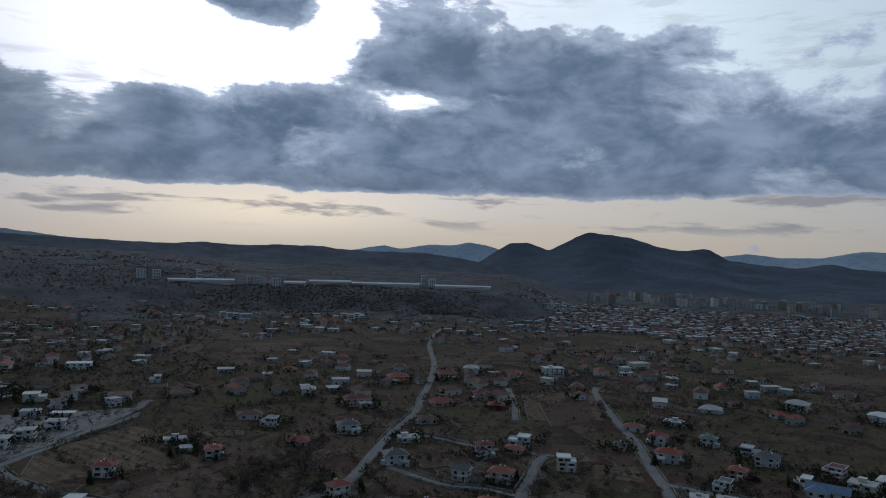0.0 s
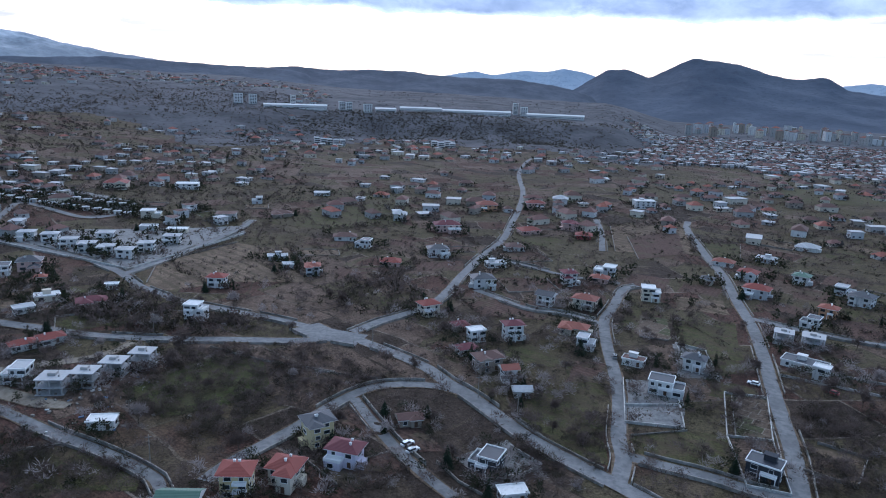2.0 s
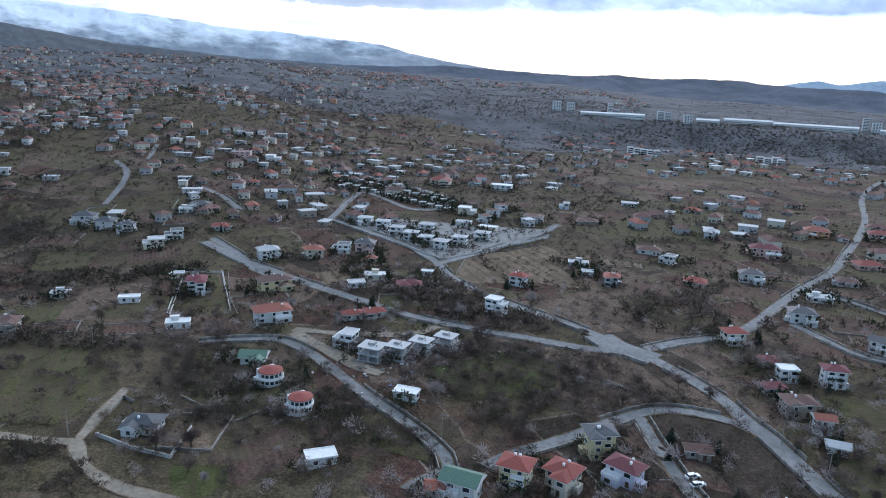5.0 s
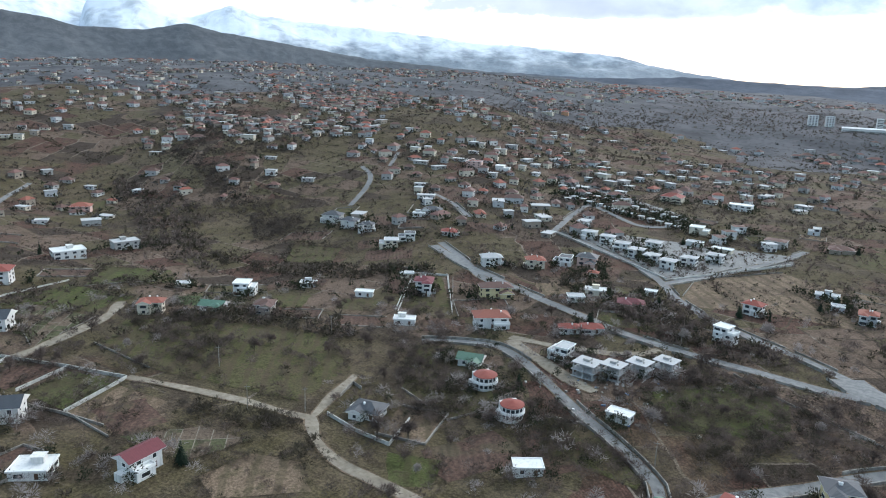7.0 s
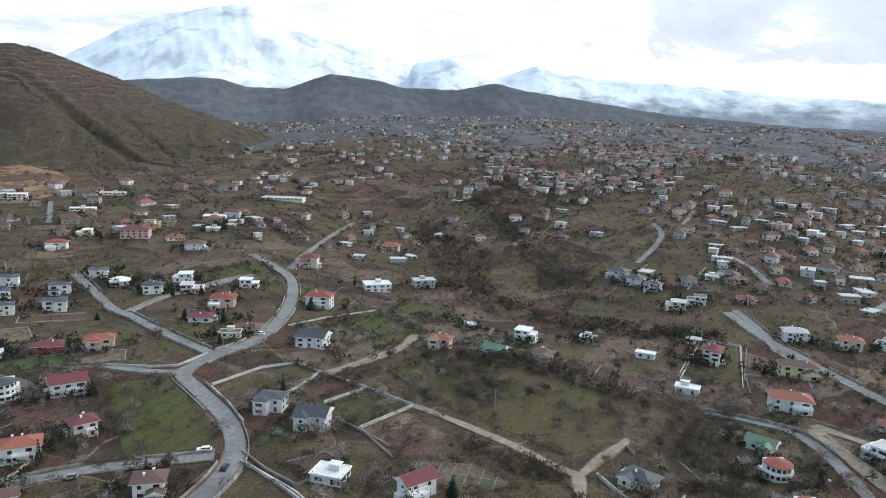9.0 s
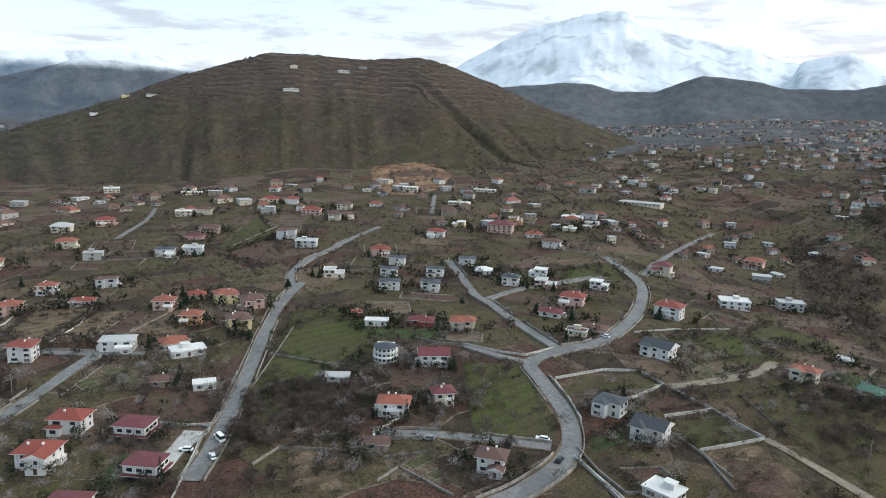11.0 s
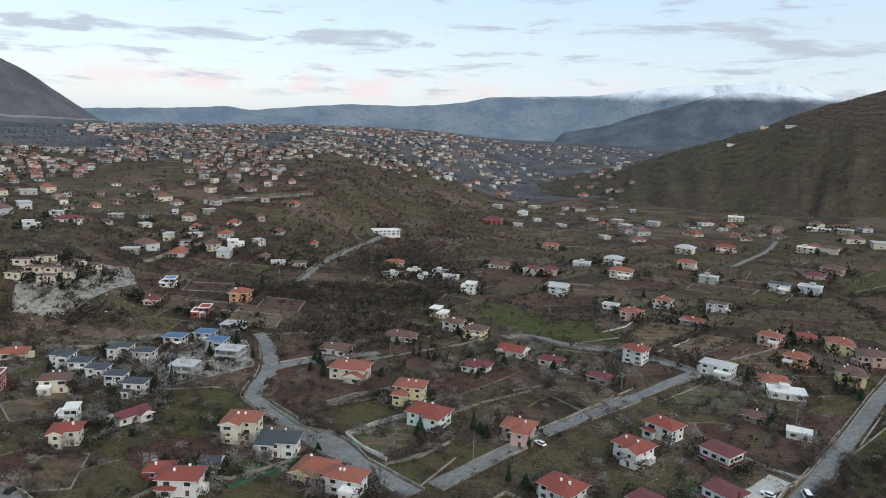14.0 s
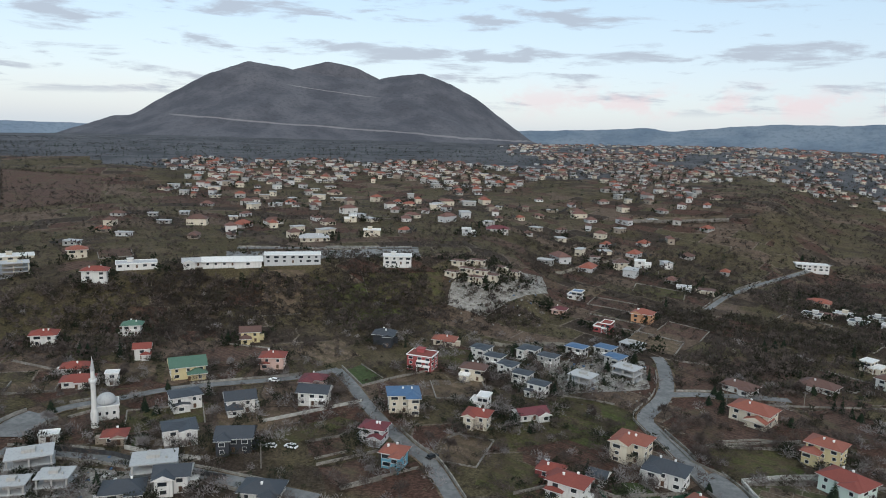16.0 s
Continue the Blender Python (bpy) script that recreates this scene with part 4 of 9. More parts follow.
        for long, m in ((w, pose(0, -d / 2, 0)), (d, pose(w / 2, 0, 0, 0, 0, 90)), (d, pose(-w / 2, 0, 0, 0, 0, -90)), (w, pose(0, d / 2, 0, 0, 0, 180))):
            for i in range(3):
                f = again("window_frame", FRAMES[1.7], ob, m @ pose((i - 1) * long * 0.3, -0.01, storey + 1.0))
                again("pane", PANES[1.7], f, Matrix())
        return ob
    # upper floor: the whole plan, or set back behind a roof terrace
    u0, u1, low_h = -w / 2, w / 2, h
    if kind == "flat" and floors > 1 and 6.5 < w < 15 and rnd.random() < 0.75:
        low_h, keep = (floors - 1) * storey + 0.3, w * rnd.uniform(0.52, 0.74)
        u0, u1 = (-w / 2, -w / 2 + keep) if rnd.random() < 0.5 else (w / 2 - keep, w / 2)
        box(bm, u0 + 0.03, -d / 2 + 0.03, low_h - 0.1, u1 - 0.03, d / 2 - 0.03, h)
    box(bm, -w / 2, -d / 2, 0.45, w / 2, d / 2, low_h)
    box(bm, -w / 2 - 0.08, -d / 2 - 0.08, -2.5, w / 2 + 0.08, d / 2 + 0.08, 0.45)
    for k in range(1, floors):
        box(bm, -w / 2 - 0.05, -d / 2 - 0.05, k * storey + 0.3, w / 2 + 0.05, d / 2 + 0.05, k * storey + 0.48)
    # a wing that stands forward, as high as the house or one storey lower
    wing = None
    if kind in ("hip", "gable", "lowhip") and w > 5.5 and far < 1000 and rnd.random() < 0.7:
        ww, out, low = w * rnd.uniform(0.38, 0.58), d * rnd.uniform(0.22, 0.5), floors > 1 and rnd.random() < 0.45
        c0 = rnd.choice((-1, 1)) * (w - ww) / 2 * 0.97
        wing = (c0 - ww / 2, c0 + ww / 2, out, h - storey if low else h)
        box(bm, wing[0], -d / 2 - out, -2.5, wing[1], -d / 2 + 0.2, wing[3])
    # a small shed or stair built against one side
    if kind != "flat" and w > 6.5 and far < 700 and rnd.random() < 0.45:
        e = rnd.choice((-1, 1))
        x0, x1 = sorted((e * (w / 2 - 0.1), e * (w / 2 + rnd.uniform(1.4, 2.6))))
        y0 = rnd.uniform(-0.4, 0.0) * d
        box(bm, x0, y0, -2.5, x1, y0 + d * rnd.uniform(0.35, 0.5), rnd.uniform(2.2, 2.9))
    part("wall", bm, wall_mat, ob)
    bm = bmesh.new()
    if kind == "flat":
        o = 0.35
        tray(bm, u0 - o, -d / 2 - o, u1 + o, d / 2 + o, h, h + 0.55, h + 0.22, 0.2)
        if low_h < h:
            t0, t1 = (u1, w / 2 + 0.12) if u0 < -w / 2 + 0.01 else (-w / 2 - 0.12, u0)
            tray(bm, t0, -d / 2 - 0.12, t1, d / 2 + 0.12, low_h + 0.2, low_h + 1.1, low_h + 0.3, 0.13)
        part("roof", bm, [roof_mat, TRIM if wall != "s" else wall_mat], ob)
        if w > 8 and low_h == h and rnd.random() < 0.6:
            bm = bmesh.new()
            sx = rnd.uniform(-0.2, 0.15) * w
            box(bm, sx - 1.6, 0.0, h + 0.2, sx + 1.6, d * 0.32, h + 2.3)
            box(bm, sx - 1.9, -0.3, h + 2.3, sx + 1.9, d * 0.32 + 0.3, h + 2.48)
            part("roof_stair_box", bm, wall_mat, ob)
    else:
        pitch = {"hip": 0.50, "lowhip": 0.24, "gable": 0.54}[kind]
        over = 0.95 if kind != "lowhip" else 0.6
        rise = roof_form(bm, kind, w, d, h, over, pitch)
        if wing:
            n = len(bm.verts)
            ww, run = wing[1] - wing[0], wing[2] + d * 0.5
            if wing[3] < h and rnd.random() < 0.5:  # a terrace over the low wing
                tray(bm, wing[0] - 0.15, -d / 2 - wing[2] - 0.15, wing[1] + 0.15, -d / 2 - 0.01, wing[3], wing[3] + 1.0, wing[3] + 0.15, 0.13, 1, 1)
            else:
                roof_form(bm, "hip" if rnd.random() < 0.6 else "gable", ww, run, wing[3] + 0.03, over * 0.8, pitch * 0.95)
                bm.verts.ensure_lookup_table()
                bmesh.ops.translate(bm, verts=bm.verts[n:], vec=((wing[0] + wing[1]) / 2, -d / 2 - wing[2] + run / 2, 0))
        part("roof", bm, [roof_mat, TRIM, wall_mat], ob)
        if kind == "hip" and far < 520:
            for k in range(2 if floors > 1 else 1):
                again("chimney", CHIMNEY, ob, pose(rnd.uniform(-0.28, 0.28) * w, rnd.choice((-1, 1)) * d * 0.18, h + rise * 0.62 + 0.3))
    # windows on all four sides
    near = far < 330
    sides = ((w, pose(0, -d / 2, 0)), (w, pose(0, d / 2, 0, 0, 0, 180)), (d, pose(w / 2, 0, 0, 0, 0, 90)), (d, pose(-w / 2, 0, 0, 0, 0, -90)))
    wide = w > 14
    if far < 680 or wide:
        for n, (long, m) in enumerate(sides):
            if (n == 1 and far > 230) or (n > 1 and far > 480):
                continue
            count = max(1, min(3 if near else 2, round(long / 4.2))) if far < 480 else 1
            if wide:
                count = max(2, round(long / 4.6))
            for k in range(floors):
                for i in range(count):
                    size = rnd.choice((1.1, 1.1, 1.7, 1.7, 2.4)) if long / count > 3.0 else 1.1
                    wx = (i + 0.5) / count * long - long / 2 + rnd.uniform(-0.25, 0.25)
                    if k == 0 and n == 0 and i == count // 2:
                        again("door", DOOR_MESH, ob, m @ pose(wx, -wing[2] if wing and wing[0] < wx < wing[1] else 0, 0.3))
                        continue
                    mm = m @ pose(wx, -0.01, k * storey + 1.05)
                    if low_h < h and k == floors - 1:  # the set-back floor
                        mm = (m @ pose((wx if n == 0 else -wx) * (u1 - u0) / w, 0.02, 0) if n < 2 else pose(u1 if n == 2 else u0, 0, 0, 0, 0, 90 if n == 2 else -90) @ pose(wx, 0.02, 0))
                        mm = (pose((u0 + u1) / 2, 0, 0) if n < 2 else Matrix()) @ mm @ pose(0, 0, k * storey + 1.05)
                    elif wing and n == 0 and wing[0] < wx < wing[1] and k * storey + 2.6 < wing[3]:
                        mm = m @ pose(min(max(wx, wing[0] + 0.9), wing[1] - 0.9), -wing[2] - 0.01, k * storey + 1.05)
                    if near:
                        f = again("window_frame", FRAMES[size], ob, mm)
                        again("pane", PANES[size], f, Matrix())
                    else:
                        again("window", PLAIN_PANES[size], ob, mm)
    # a bay that stands forward under its own roof
    if not wing and kind in ("hip", "gable", "lowhip") and far < 460 and w > 8.5 and rnd.random() < 0.65:
        side, bw, out = rnd.choice((-1, 1)), w * rnd.uniform(0.34, 0.46), rnd.uniform(1.3, 2.2)
        b0, b1 = sorted((side * w / 2 * 0.98, side * (w / 2 * 0.98 - bw)))
        low = rnd.random() < 0.35 and floors > 1
        bh = h - storey if low else h
        bm = bmesh.new()
        box(bm, b0, -d / 2 - out, -2.5, b1, -d / 2 + 0.3, bh)
        part("bay_wall", bm, wall_mat, ob)
        bm = bmesh.new()
        roof_form(bm, "hip", b1 - b0, out * 2 + 2.0, bh + 0.02, 0.7, 0.3)
        bmesh.ops.translate(bm, verts=bm.verts, vec=((b0 + b1) / 2, -d / 2 + 1.0, 0))
        part("bay_roof", bm, [roof_mat, TRIM, wall_mat], ob)
        for k in range(floors - (1 if low else 0)):
            again("window", PLAIN_PANES[1.7], ob, pose((b0 + b1) / 2, -d / 2 - out, k * storey + 1.05))
    # balconies over the door, on posts
    elif not wing and floors > 1 and far < 420 and w > 7:
        bw, bx = rnd.uniform(0.35, 0.55) * w, rnd.choice((-0.2, 0.0, 0.2)) * w
        for k in range(1, floors):
            bm = bmesh.new()
            tray(bm, bx - bw / 2, -d / 2 - 1.5, bx + bw / 2, -d / 2 + 0.05, k * storey + 0.28, k * storey + 1.15, k * storey + 0.45, 0.11)
            part("balcony", bm, [TRIM, TRIM], ob)
        for s in (-1, 1):
            bm = bmesh.new()
            box(bm, bx + s * (bw / 2 - 0.2) - 0.13, -d / 2 - 1.4, -1.0, bx + s * (bw / 2 - 0.2) + 0.13, -d / 2 - 1.15, storey + 0.28)
            part("post", bm, TRIM, ob)
    return ob


# ---- roads, fields and garden walls follow the ground ----
ROAD_POINTS, ROAD_LINES, FIELDS, FIELD_EDGES = [], [], [], []


def spline(points, step):
    """A smooth line through the points, in even steps."""
    p = [Vector(q) for q in points]
    p = [p[0] * 2 - p[1]] + p + [p[-1] * 2 - p[-2]]
    out = []
    for a, b, c, d in zip(p, p[1:], p[2:], p[3:]):
        n = max(1, int((c - b).length / step))
        for i in range(n):
            t = i / n
            out.append(0.5 * (2 * b + (c - a) * t + (2 * a - 5 * b + 4 * c - d) * t * t + (3 * b - a - 3 * c + d) * t ** 3))
    return out + [p[-2]]


def lay(line, offsets, lift, name, mat, parent=None, ragged_edge=0.0):
    """A strip over the ground along a line, through the given offsets across it."""
    pts = [Vector((q[0], q[1])) for q in line]
    rows = []
    for i, q in enumerate(pts):
        way_ = (pts[min(i + 1, len(pts) - 1)] - pts[max(i - 1, 0)]).normalized()
        swell = 1 + ragged_edge * math.sin(i * 0.9 + 2 * math.sin(i * 0.37)) if ragged_edge else 1.0
        rows.append([q + Vector((-way_.y, way_.x)) * o * swell for o in offsets])
    flat_ = [v for row in rows for v in row]
    xs, ys = np.array([v.x for v in flat_]), np.array([v.y for v in flat_])
    zs = height(xs, ys) + lift + np.hypot(xs, ys) * 0.0005
    n = len(offsets)
    faces = [(i * n + j, i * n + j + 1, (i + 1) * n + j + 1, (i + 1) * n + j) for i in range(len(rows) - 1) for j in range(n - 1)]
    me = bpy.data.meshes.new(name)
    me.from_pydata([(a, b, c) for a, b, c in zip(xs, ys, zs)], [], [f[::-1] for f in faces])
    me.materials.append(mat)
    ob = new(name, me)
    ob.parent = parent
    return ob


def road(surface, width, *points):
    mat, name, label = {"asphalt": (ASPHALT, "road", "worn grey asphalt road between the gardens"), "dirt": (DIRT, "dirt_track", "pale rutted dirt track"),
                        "paving": (PAVING, "pavement", "pale concrete drive before the villas")}[surface]
    width *= 0.8
    line = spline(list(zip(points[0::2], points[1::2])), 4.0)
    ROAD_POINTS.extend((q[0], q[1], width / 2) for q in line)
    ROAD_LINES.append((surface, width, line))
    # soft, uneven verges lie just under the carriageway
    ob = tagged(lay(line, (-width / 2, -width / 4, 0, width / 4, width / 2), 0.17 if surface == "asphalt" else 0.14, name, mat, None, 0.0 if surface == "asphalt" else 0.22), label, "road", kind="structure")
    shoulder = lay(line, (-width / 2 - 0.6, -width / 2, 0, width / 2, width / 2 + 0.5), 0.11, "road_verge", DRY, None, 0.12)
    tagged(shoulder, "dusty verge along the road", "verge", kind="structure")
    return ob


def field(kind, *points):
    """A plot with its own cover: corners in turn."""
    mat, label = {"grass": (GRASS, "green spring meadow plot"), "meadow": (MEADOW, "bright green spring meadow"), "lawn": (LAWN, "bright watered lawn"), "soil": (SOIL, "brown soil, for tilled garden plots and the dark quarry hole"),
                  "dry": (DRY, "dry pale grass plot"), "bed": (BEDS, "pale garden plot laid out in beds with narrow paths"), "court": (COURT, "pale concrete court round a villa"), "quarry": (QUARRY, "orange earth of a quarry cut in the hill"), "rubble": (RUBBLE, "building ground strewn with pale rubble")}[kind]
    c = [Vector(q) for q in zip(points[0::2], points[1::2])]
    mid = sum(c, Vector((0, 0))) / len(c)
    rnd = random.Random(len(c) + int(abs(mid.x)))
    edge = []
    for a, b in zip(c, c[1:] + c[:1]):
        n = max(2, int((b - a).length / 5))
        edge += [a.lerp(b, i / n) + Vector((rnd.uniform(-0.5, 0.5), rnd.uniform(-0.5, 0.5))) for i in range(n)]
    rings_, verts = (1.0, 0.8, 0.6, 0.4, 0.2), []
    for k in rings_:
        verts += [mid + (e - mid) * k for e in edge]
    verts.append(mid)
    xs, ys = np.array([v.x for v in verts]), np.array([v.y for v in verts])
    FIELD_EDGES.extend((a.x, a.y, b.x, b.y) for a, b in zip(c, c[1:] + c[:1]) if kind not in ("quarry", "rubble", "court"))
    FIELDS.append((mid.x, mid.y, max((q - mid).length for q in c)))
    zs = height(xs, ys) + 0.03 + 0.0004 * len(FIELDS) + np.hypot(xs, ys) * 0.00028
    n, faces = len(edge), []
    for k in range(len(rings_) - 1):
        faces += [(k * n + i, k * n + (i + 1) % n, (k + 1) * n + (i + 1) % n, (k + 1) * n + i) for i in range(n)]
    k = len(rings_) - 1
    faces += [(k * n + i, k * n + (i + 1) % n, len(verts) - 1) for i in range(n)]
    me = bpy.data.meshes.new("field")
    me.from_pydata([(a, b, c_) for a, b, c_ in zip(xs, ys, zs)], [], faces)
    me.materials.append(mat)
    bm = bmesh.new()
    bm.from_mesh(me)
    bmesh.ops.recalc_face_normals(bm, faces=bm.faces)
    if sum(f.normal.z for f in bm.faces) < 0:
        bmesh.ops.reverse_faces(bm, faces=bm.faces)
    bm.to_mesh(me), bm.free()
    return tagged(new("field", me), label, "field", kind="structure")


def garden_wall(kind, tall, *points):
    """A low wall with a coping, stepping with the ground."""
    mat, label = {"w": (WHITEWALL, "low whitewashed garden wall with a coping"), "s": (STONE, "rough grey stone garden wall"),
                  "k": (BLACKWALL, "tall dark boundary wall by the road"), "q": (QUARRY, "ragged orange earth face of the quarry"), "g": (GREENWALL, "green mesh fence round a garden")}[kind]
    tall *= 0.75
    c = [Vector(q) for q in zip(points[0::2], points[1::2])]
    line = []
    for a, b in zip(c, c[1:]):
        n = max(1, int((b - a).length / 4.0))
        line += [a.lerp(b, i / n) for i in range(n)]
    line.append(c[-1])
    zs = [at(q.x, q.y) for q in line]
    made = []
    for lo, hi, wide in ((-0.6, tall, 0.12), (tall, tall + 0.09, 0.17)):
        bm = bmesh.new()
        rows = []
        for i, (q, z) in enumerate(zip(line, zs)):
            way_ = (line[min(i + 1, len(line) - 1)] - line[max(i - 1, 0)]).normalized()
            s = Vector((-way_.y, way_.x)) * wide
            rows.append([bm.verts.new(p) for p in ((q.x - s.x, q.y - s.y, z + lo), (q.x + s.x, q.y + s.y, z + lo), (q.x + s.x, q.y + s.y, z + hi), (q.x - s.x, q.y - s.y, z + hi))])
        for a, b in zip(rows, rows[1:]):
            for k in range(4):
                bm.faces.new((a[k], a[(k + 1) % 4], b[(k + 1) % 4], b[k]))
        bm.faces.new(rows[0]), bm.faces.new(rows[-1][::-1])
        made.append(bm)
    bm, cope = made
    ob = tagged(new("garden_wall"), label, "wall", "walls round the gardens")
    part("wall", bm, mat, ob), part("coping", cope, mat, ob)
    return ob


# ---- roads ----
road("asphalt", 7, 41.1, 164.5, 30.7, 174.8, 15.8, 187.5, 3.3, 199.5, -5.8, 211.4, -17.0, 225.4, -25.7, 233.9, -33.0, 243.3, -45.1, 252.9, -60.3, 263.0, -70.8, 269.1)
road("asphalt", 6.5, -69.5, 270.0, -87.1, 259.5, -119.3, 252.1, -152.4, 245.3, -174.0, 244.7, -207.4, 250.2, -246.8, 258.9, -273.9, 265.7, -299.6, 269.7, -341.9, 280.1)
road("asphalt", 6, -72.7, 268.4, -88.7, 275.1, -111.1, 281.9, -129.5, 285.5, -157.0, 293.6, -184.2, 308.0, -206.4, 327.7, -231.4, 343.7, -253.5, 353.4, -298.7, 369.4, -324.8, 375.4)
road("asphalt", 6, -69.8, 274.4, -61.5, 290.7, -53.6, 301.2, -43.3, 318.3, -37.9, 341.5, -33.9, 374.6, -26.4, 423.7, -16.2, 474.2, -12.0, 532.4, -8.0, 595.8, -6.4, 692.8, -13.6, 829.3, -8.5, 946.0, 16.3, 1121.8)
road("asphalt", 5.5, -15.0, 224.7, -28.1, 229.0, -40.7, 227.9, -49.6, 223.4, -55.3, 215.5, -61.1, 202.8, -66.7, 187.9, -72.2, 176.2, -77.1, 165.9, -79.6, 156.8)
road("asphalt", 4.5, -53.9, 213.5, -44.3, 198.9, -32.8, 182.8, -23.2, 171.5, -14.8, 162.7)
road("asphalt", 4.5, -221.8, 176.7, -215.2, 185.1, -200.9, 194.5, -188.0, 194.7, -170.0, 188.6, -150.6, 179.4, -130.7, 170.5, -114.8, 165.1, -102.0, 160.0, -91.7, 154.8, -86.8, 149.3, -89.3, 142.2, -90.6, 134.0)
road("dirt", 5, -199.2, 206.9, -178.6, 211.0, -162.8, 217.6, -151.8, 227.6, -148.7, 241.3)
road("dirt", 6, -196.7, 204.2, -174.9, 197.2, -151.3, 189.0, -138.6, 187.3)
road("asphalt", 6, 61.7, 380.7, 52.6, 370.7, 44.2, 337.5, 37.6, 313.9, 35.8, 283.9, 35.9, 253.9, 35.0, 229.1, 32.0, 204.3, 31.9, 190.3, 28.3, 174.7)
road("asphalt", 5, 35.3, 309.5, 20.7, 318.5, 3.0, 322.7, -15.1, 339.0, -24.2, 347.9)
road("asphalt", 6, 31.5, 193.6, 42.6, 189.2, 55.0, 185.2, 66.5, 179.8, 76.1, 177.6)
road("asphalt", 6.5, 130.0, 590.1, 120.7, 545.0, 116.2, 467.4, 115.5, 418.3, 109.3, 363.8, 105.4, 324.4, 98.5, 284.3, 92.2, 253.2, 86.8, 223.9, 82.4, 200.3, 73.8, 167.1)
road("asphalt", 6, 106.6, 338.2, 129.5, 323.2, 152.3, 313.2, 175.7, 307.4, 199.6, 296.1)
road("asphalt", 5, 49.1, 454.7, 53.9, 519.2, 53.6, 565.6)
road("asphalt", 5, -26.4, 423.7, 1.6, 405.2, 24.2, 389.0, 52.4, 382.2)
road("asphalt", 6, -201.9, 326.1, -196.9, 368.2, -194.1, 435.8, -195.7, 480.3)
road("asphalt", 6, -324.8, 375.4, -357.6, 437.6, -371.8, 475.8, -302.7, 444.1, -283.6, 475.8)
road("dirt", 6, -284.2, 31.8, -291.9, 44.0, -304.8, 60.6, -320.9, 77.9, -339.9, 89.2)
road("dirt", 4, -247.1, 64.8, -226.5, 78.1, -206.7, 89.6, -188.0, 98.3, -183.3, 101.8, -194.3, 116.7, -205.0, 132.8)
road("dirt", 4.5, -183.3, 101.8, -169.5, 95.9, -154.8, 94.8, -142.4, 97.8, -127.4, 101.7)
road("asphalt", 6, -487.1, 309.2, -525.8, 351.5, -555.9, 374.7, -588.8, 386.7)
road("asphalt", 6, -249.7, 255.9, -276.9, 260.9, -308.1, 275.6, -344.4, 287.7)
road("asphalt", 5, -466.1, 375.0, -423.0, 363.8, -383.0, 346.5)
road("asphalt", 5, -570.4, 407.8, -620.7, 454.7)
road("asphalt", 8, -176.5, -21.9, -189.2, -12.1, -207.8, -2.8, -224.5, -0.4, -248.2, -4.0, -275.6, -14.1, -294.9, -20.3, -315.8, -8.8, -331.0, 7.1, -357.7, 19.2, -403.4, 30.9, -466.3, 36.8, -502.7, 29.0, -540.2, 13.1)
road("asphalt", 6, -294.9, -20.3, -299.9, -35.8, -309.1, -52.6)
road("asphalt", 6, -315.8, -8.8, -345.3, -27.1, -370.7, -41.6, -393.0, -54.0, -404.1, -62.3, -449.0, -80.5, -487.3, -95.5)
road("asphalt", 5, -399.2, -54.9, -429.8, -37.9, -448.4, -17.6, -478.2, 12.2)
road("asphalt", 5, -500.5, 39.1, -573.8, 60.2, -668.5, 90.6, -726.8, 120.9)
road("asphalt", 7, -167.8, -106.0, -189.1, -110.8, -211.2, -117.4, -238.3, -126.4, -271.9, -137.4, -314.7, -151.4, -351.0, -160.8, -392.3, -167.5)
road("asphalt", 6, -377.9, -166.3, -400.3, -178.6, -427.4, -186.8, -462.3, -190.8, -528.2, -186.6, -592.8, -179.6)
road("asphalt", 5, -677.3, -152.2, -777.5, -171.5)
road("asphalt", 6, -210.3, -64.9, -215.4, -47.6, -217.4, -25.5, -217.4, -6.8)
road("paving", 9, -168.0, -119.3, -181.6, -119.9, -197.1, -121.4)
road("asphalt", 7, -100.1, -169.5, -119.8, -175.6, -147.3, -183.0, -178.7, -188.5, -212.3, -193.3, -237.0, -198.7, -253.7, -201.7)
road("asphalt", 6, -212.5, -293.7, -227.0, -289.9, -234.1, -259.3, -244.0, -241.5, -248.1, -226.3, -251.7, -207.7, -259.1, -183.0)
road("asphalt", 8, -92.6, -167.9, -85.7, -193.6, -80.0, -209.1, -75.7, -232.4, -71.0, -252.5, -71.2, -261.4, -83.1, -282.3, -90.5, -303.0, -94.7, -326.9, -94.4, -335.8)
road("asphalt", 8, -82.2, -218.9, -85.6, -205.2, -85.4, -188.3)
road("asphalt", 6.5, 0.6, -187.4, 9.1, -209.9, 17.3, -221.2, 32.4, -248.1, 45.5, -276.0, 54.4, -292.1)
road("asphalt", 6, 152.0, -215.7, 146.1, -231.2, 140.9, -240.0, 127.3, -250.7, 114.5, -261.4, 95.1, -270.1, 69.8, -279.6, 53.2, -292.3)
road("asphalt", 7, 143.0, -202.4, 117.1, -204.2, 87.6, -198.2, 68.4, -193.0, 39.6, -184.4)
road("asphalt", 5, -153.0, -442.6, -190.4, -497.1, -262.8, -572.5, -324.8, -634.5)
road("dirt", 6, -65.2, -503.0, -93.8, -542.4, -125.2, -568.4)
road("asphalt", 6, 151.5, -456.5, 100.2, -463.0, 70.2, -464.9, 32.7, -469.6)
road("dirt", 7, -10.0, -342.1, -24.0, -338.8, -41.8, -343.6, -64.8, -340.1)
road("asphalt", 6, -85.8, -287.5, -105.8, -292.5, -139.8, -292.3)
road("asphalt", 16, 147.6, -212.0, 149.1, -223.2, 147.0, -231.0)
road("asphalt", 5, -484.9, -363.0, -583.5, -402.9, -645.8, -435.6)

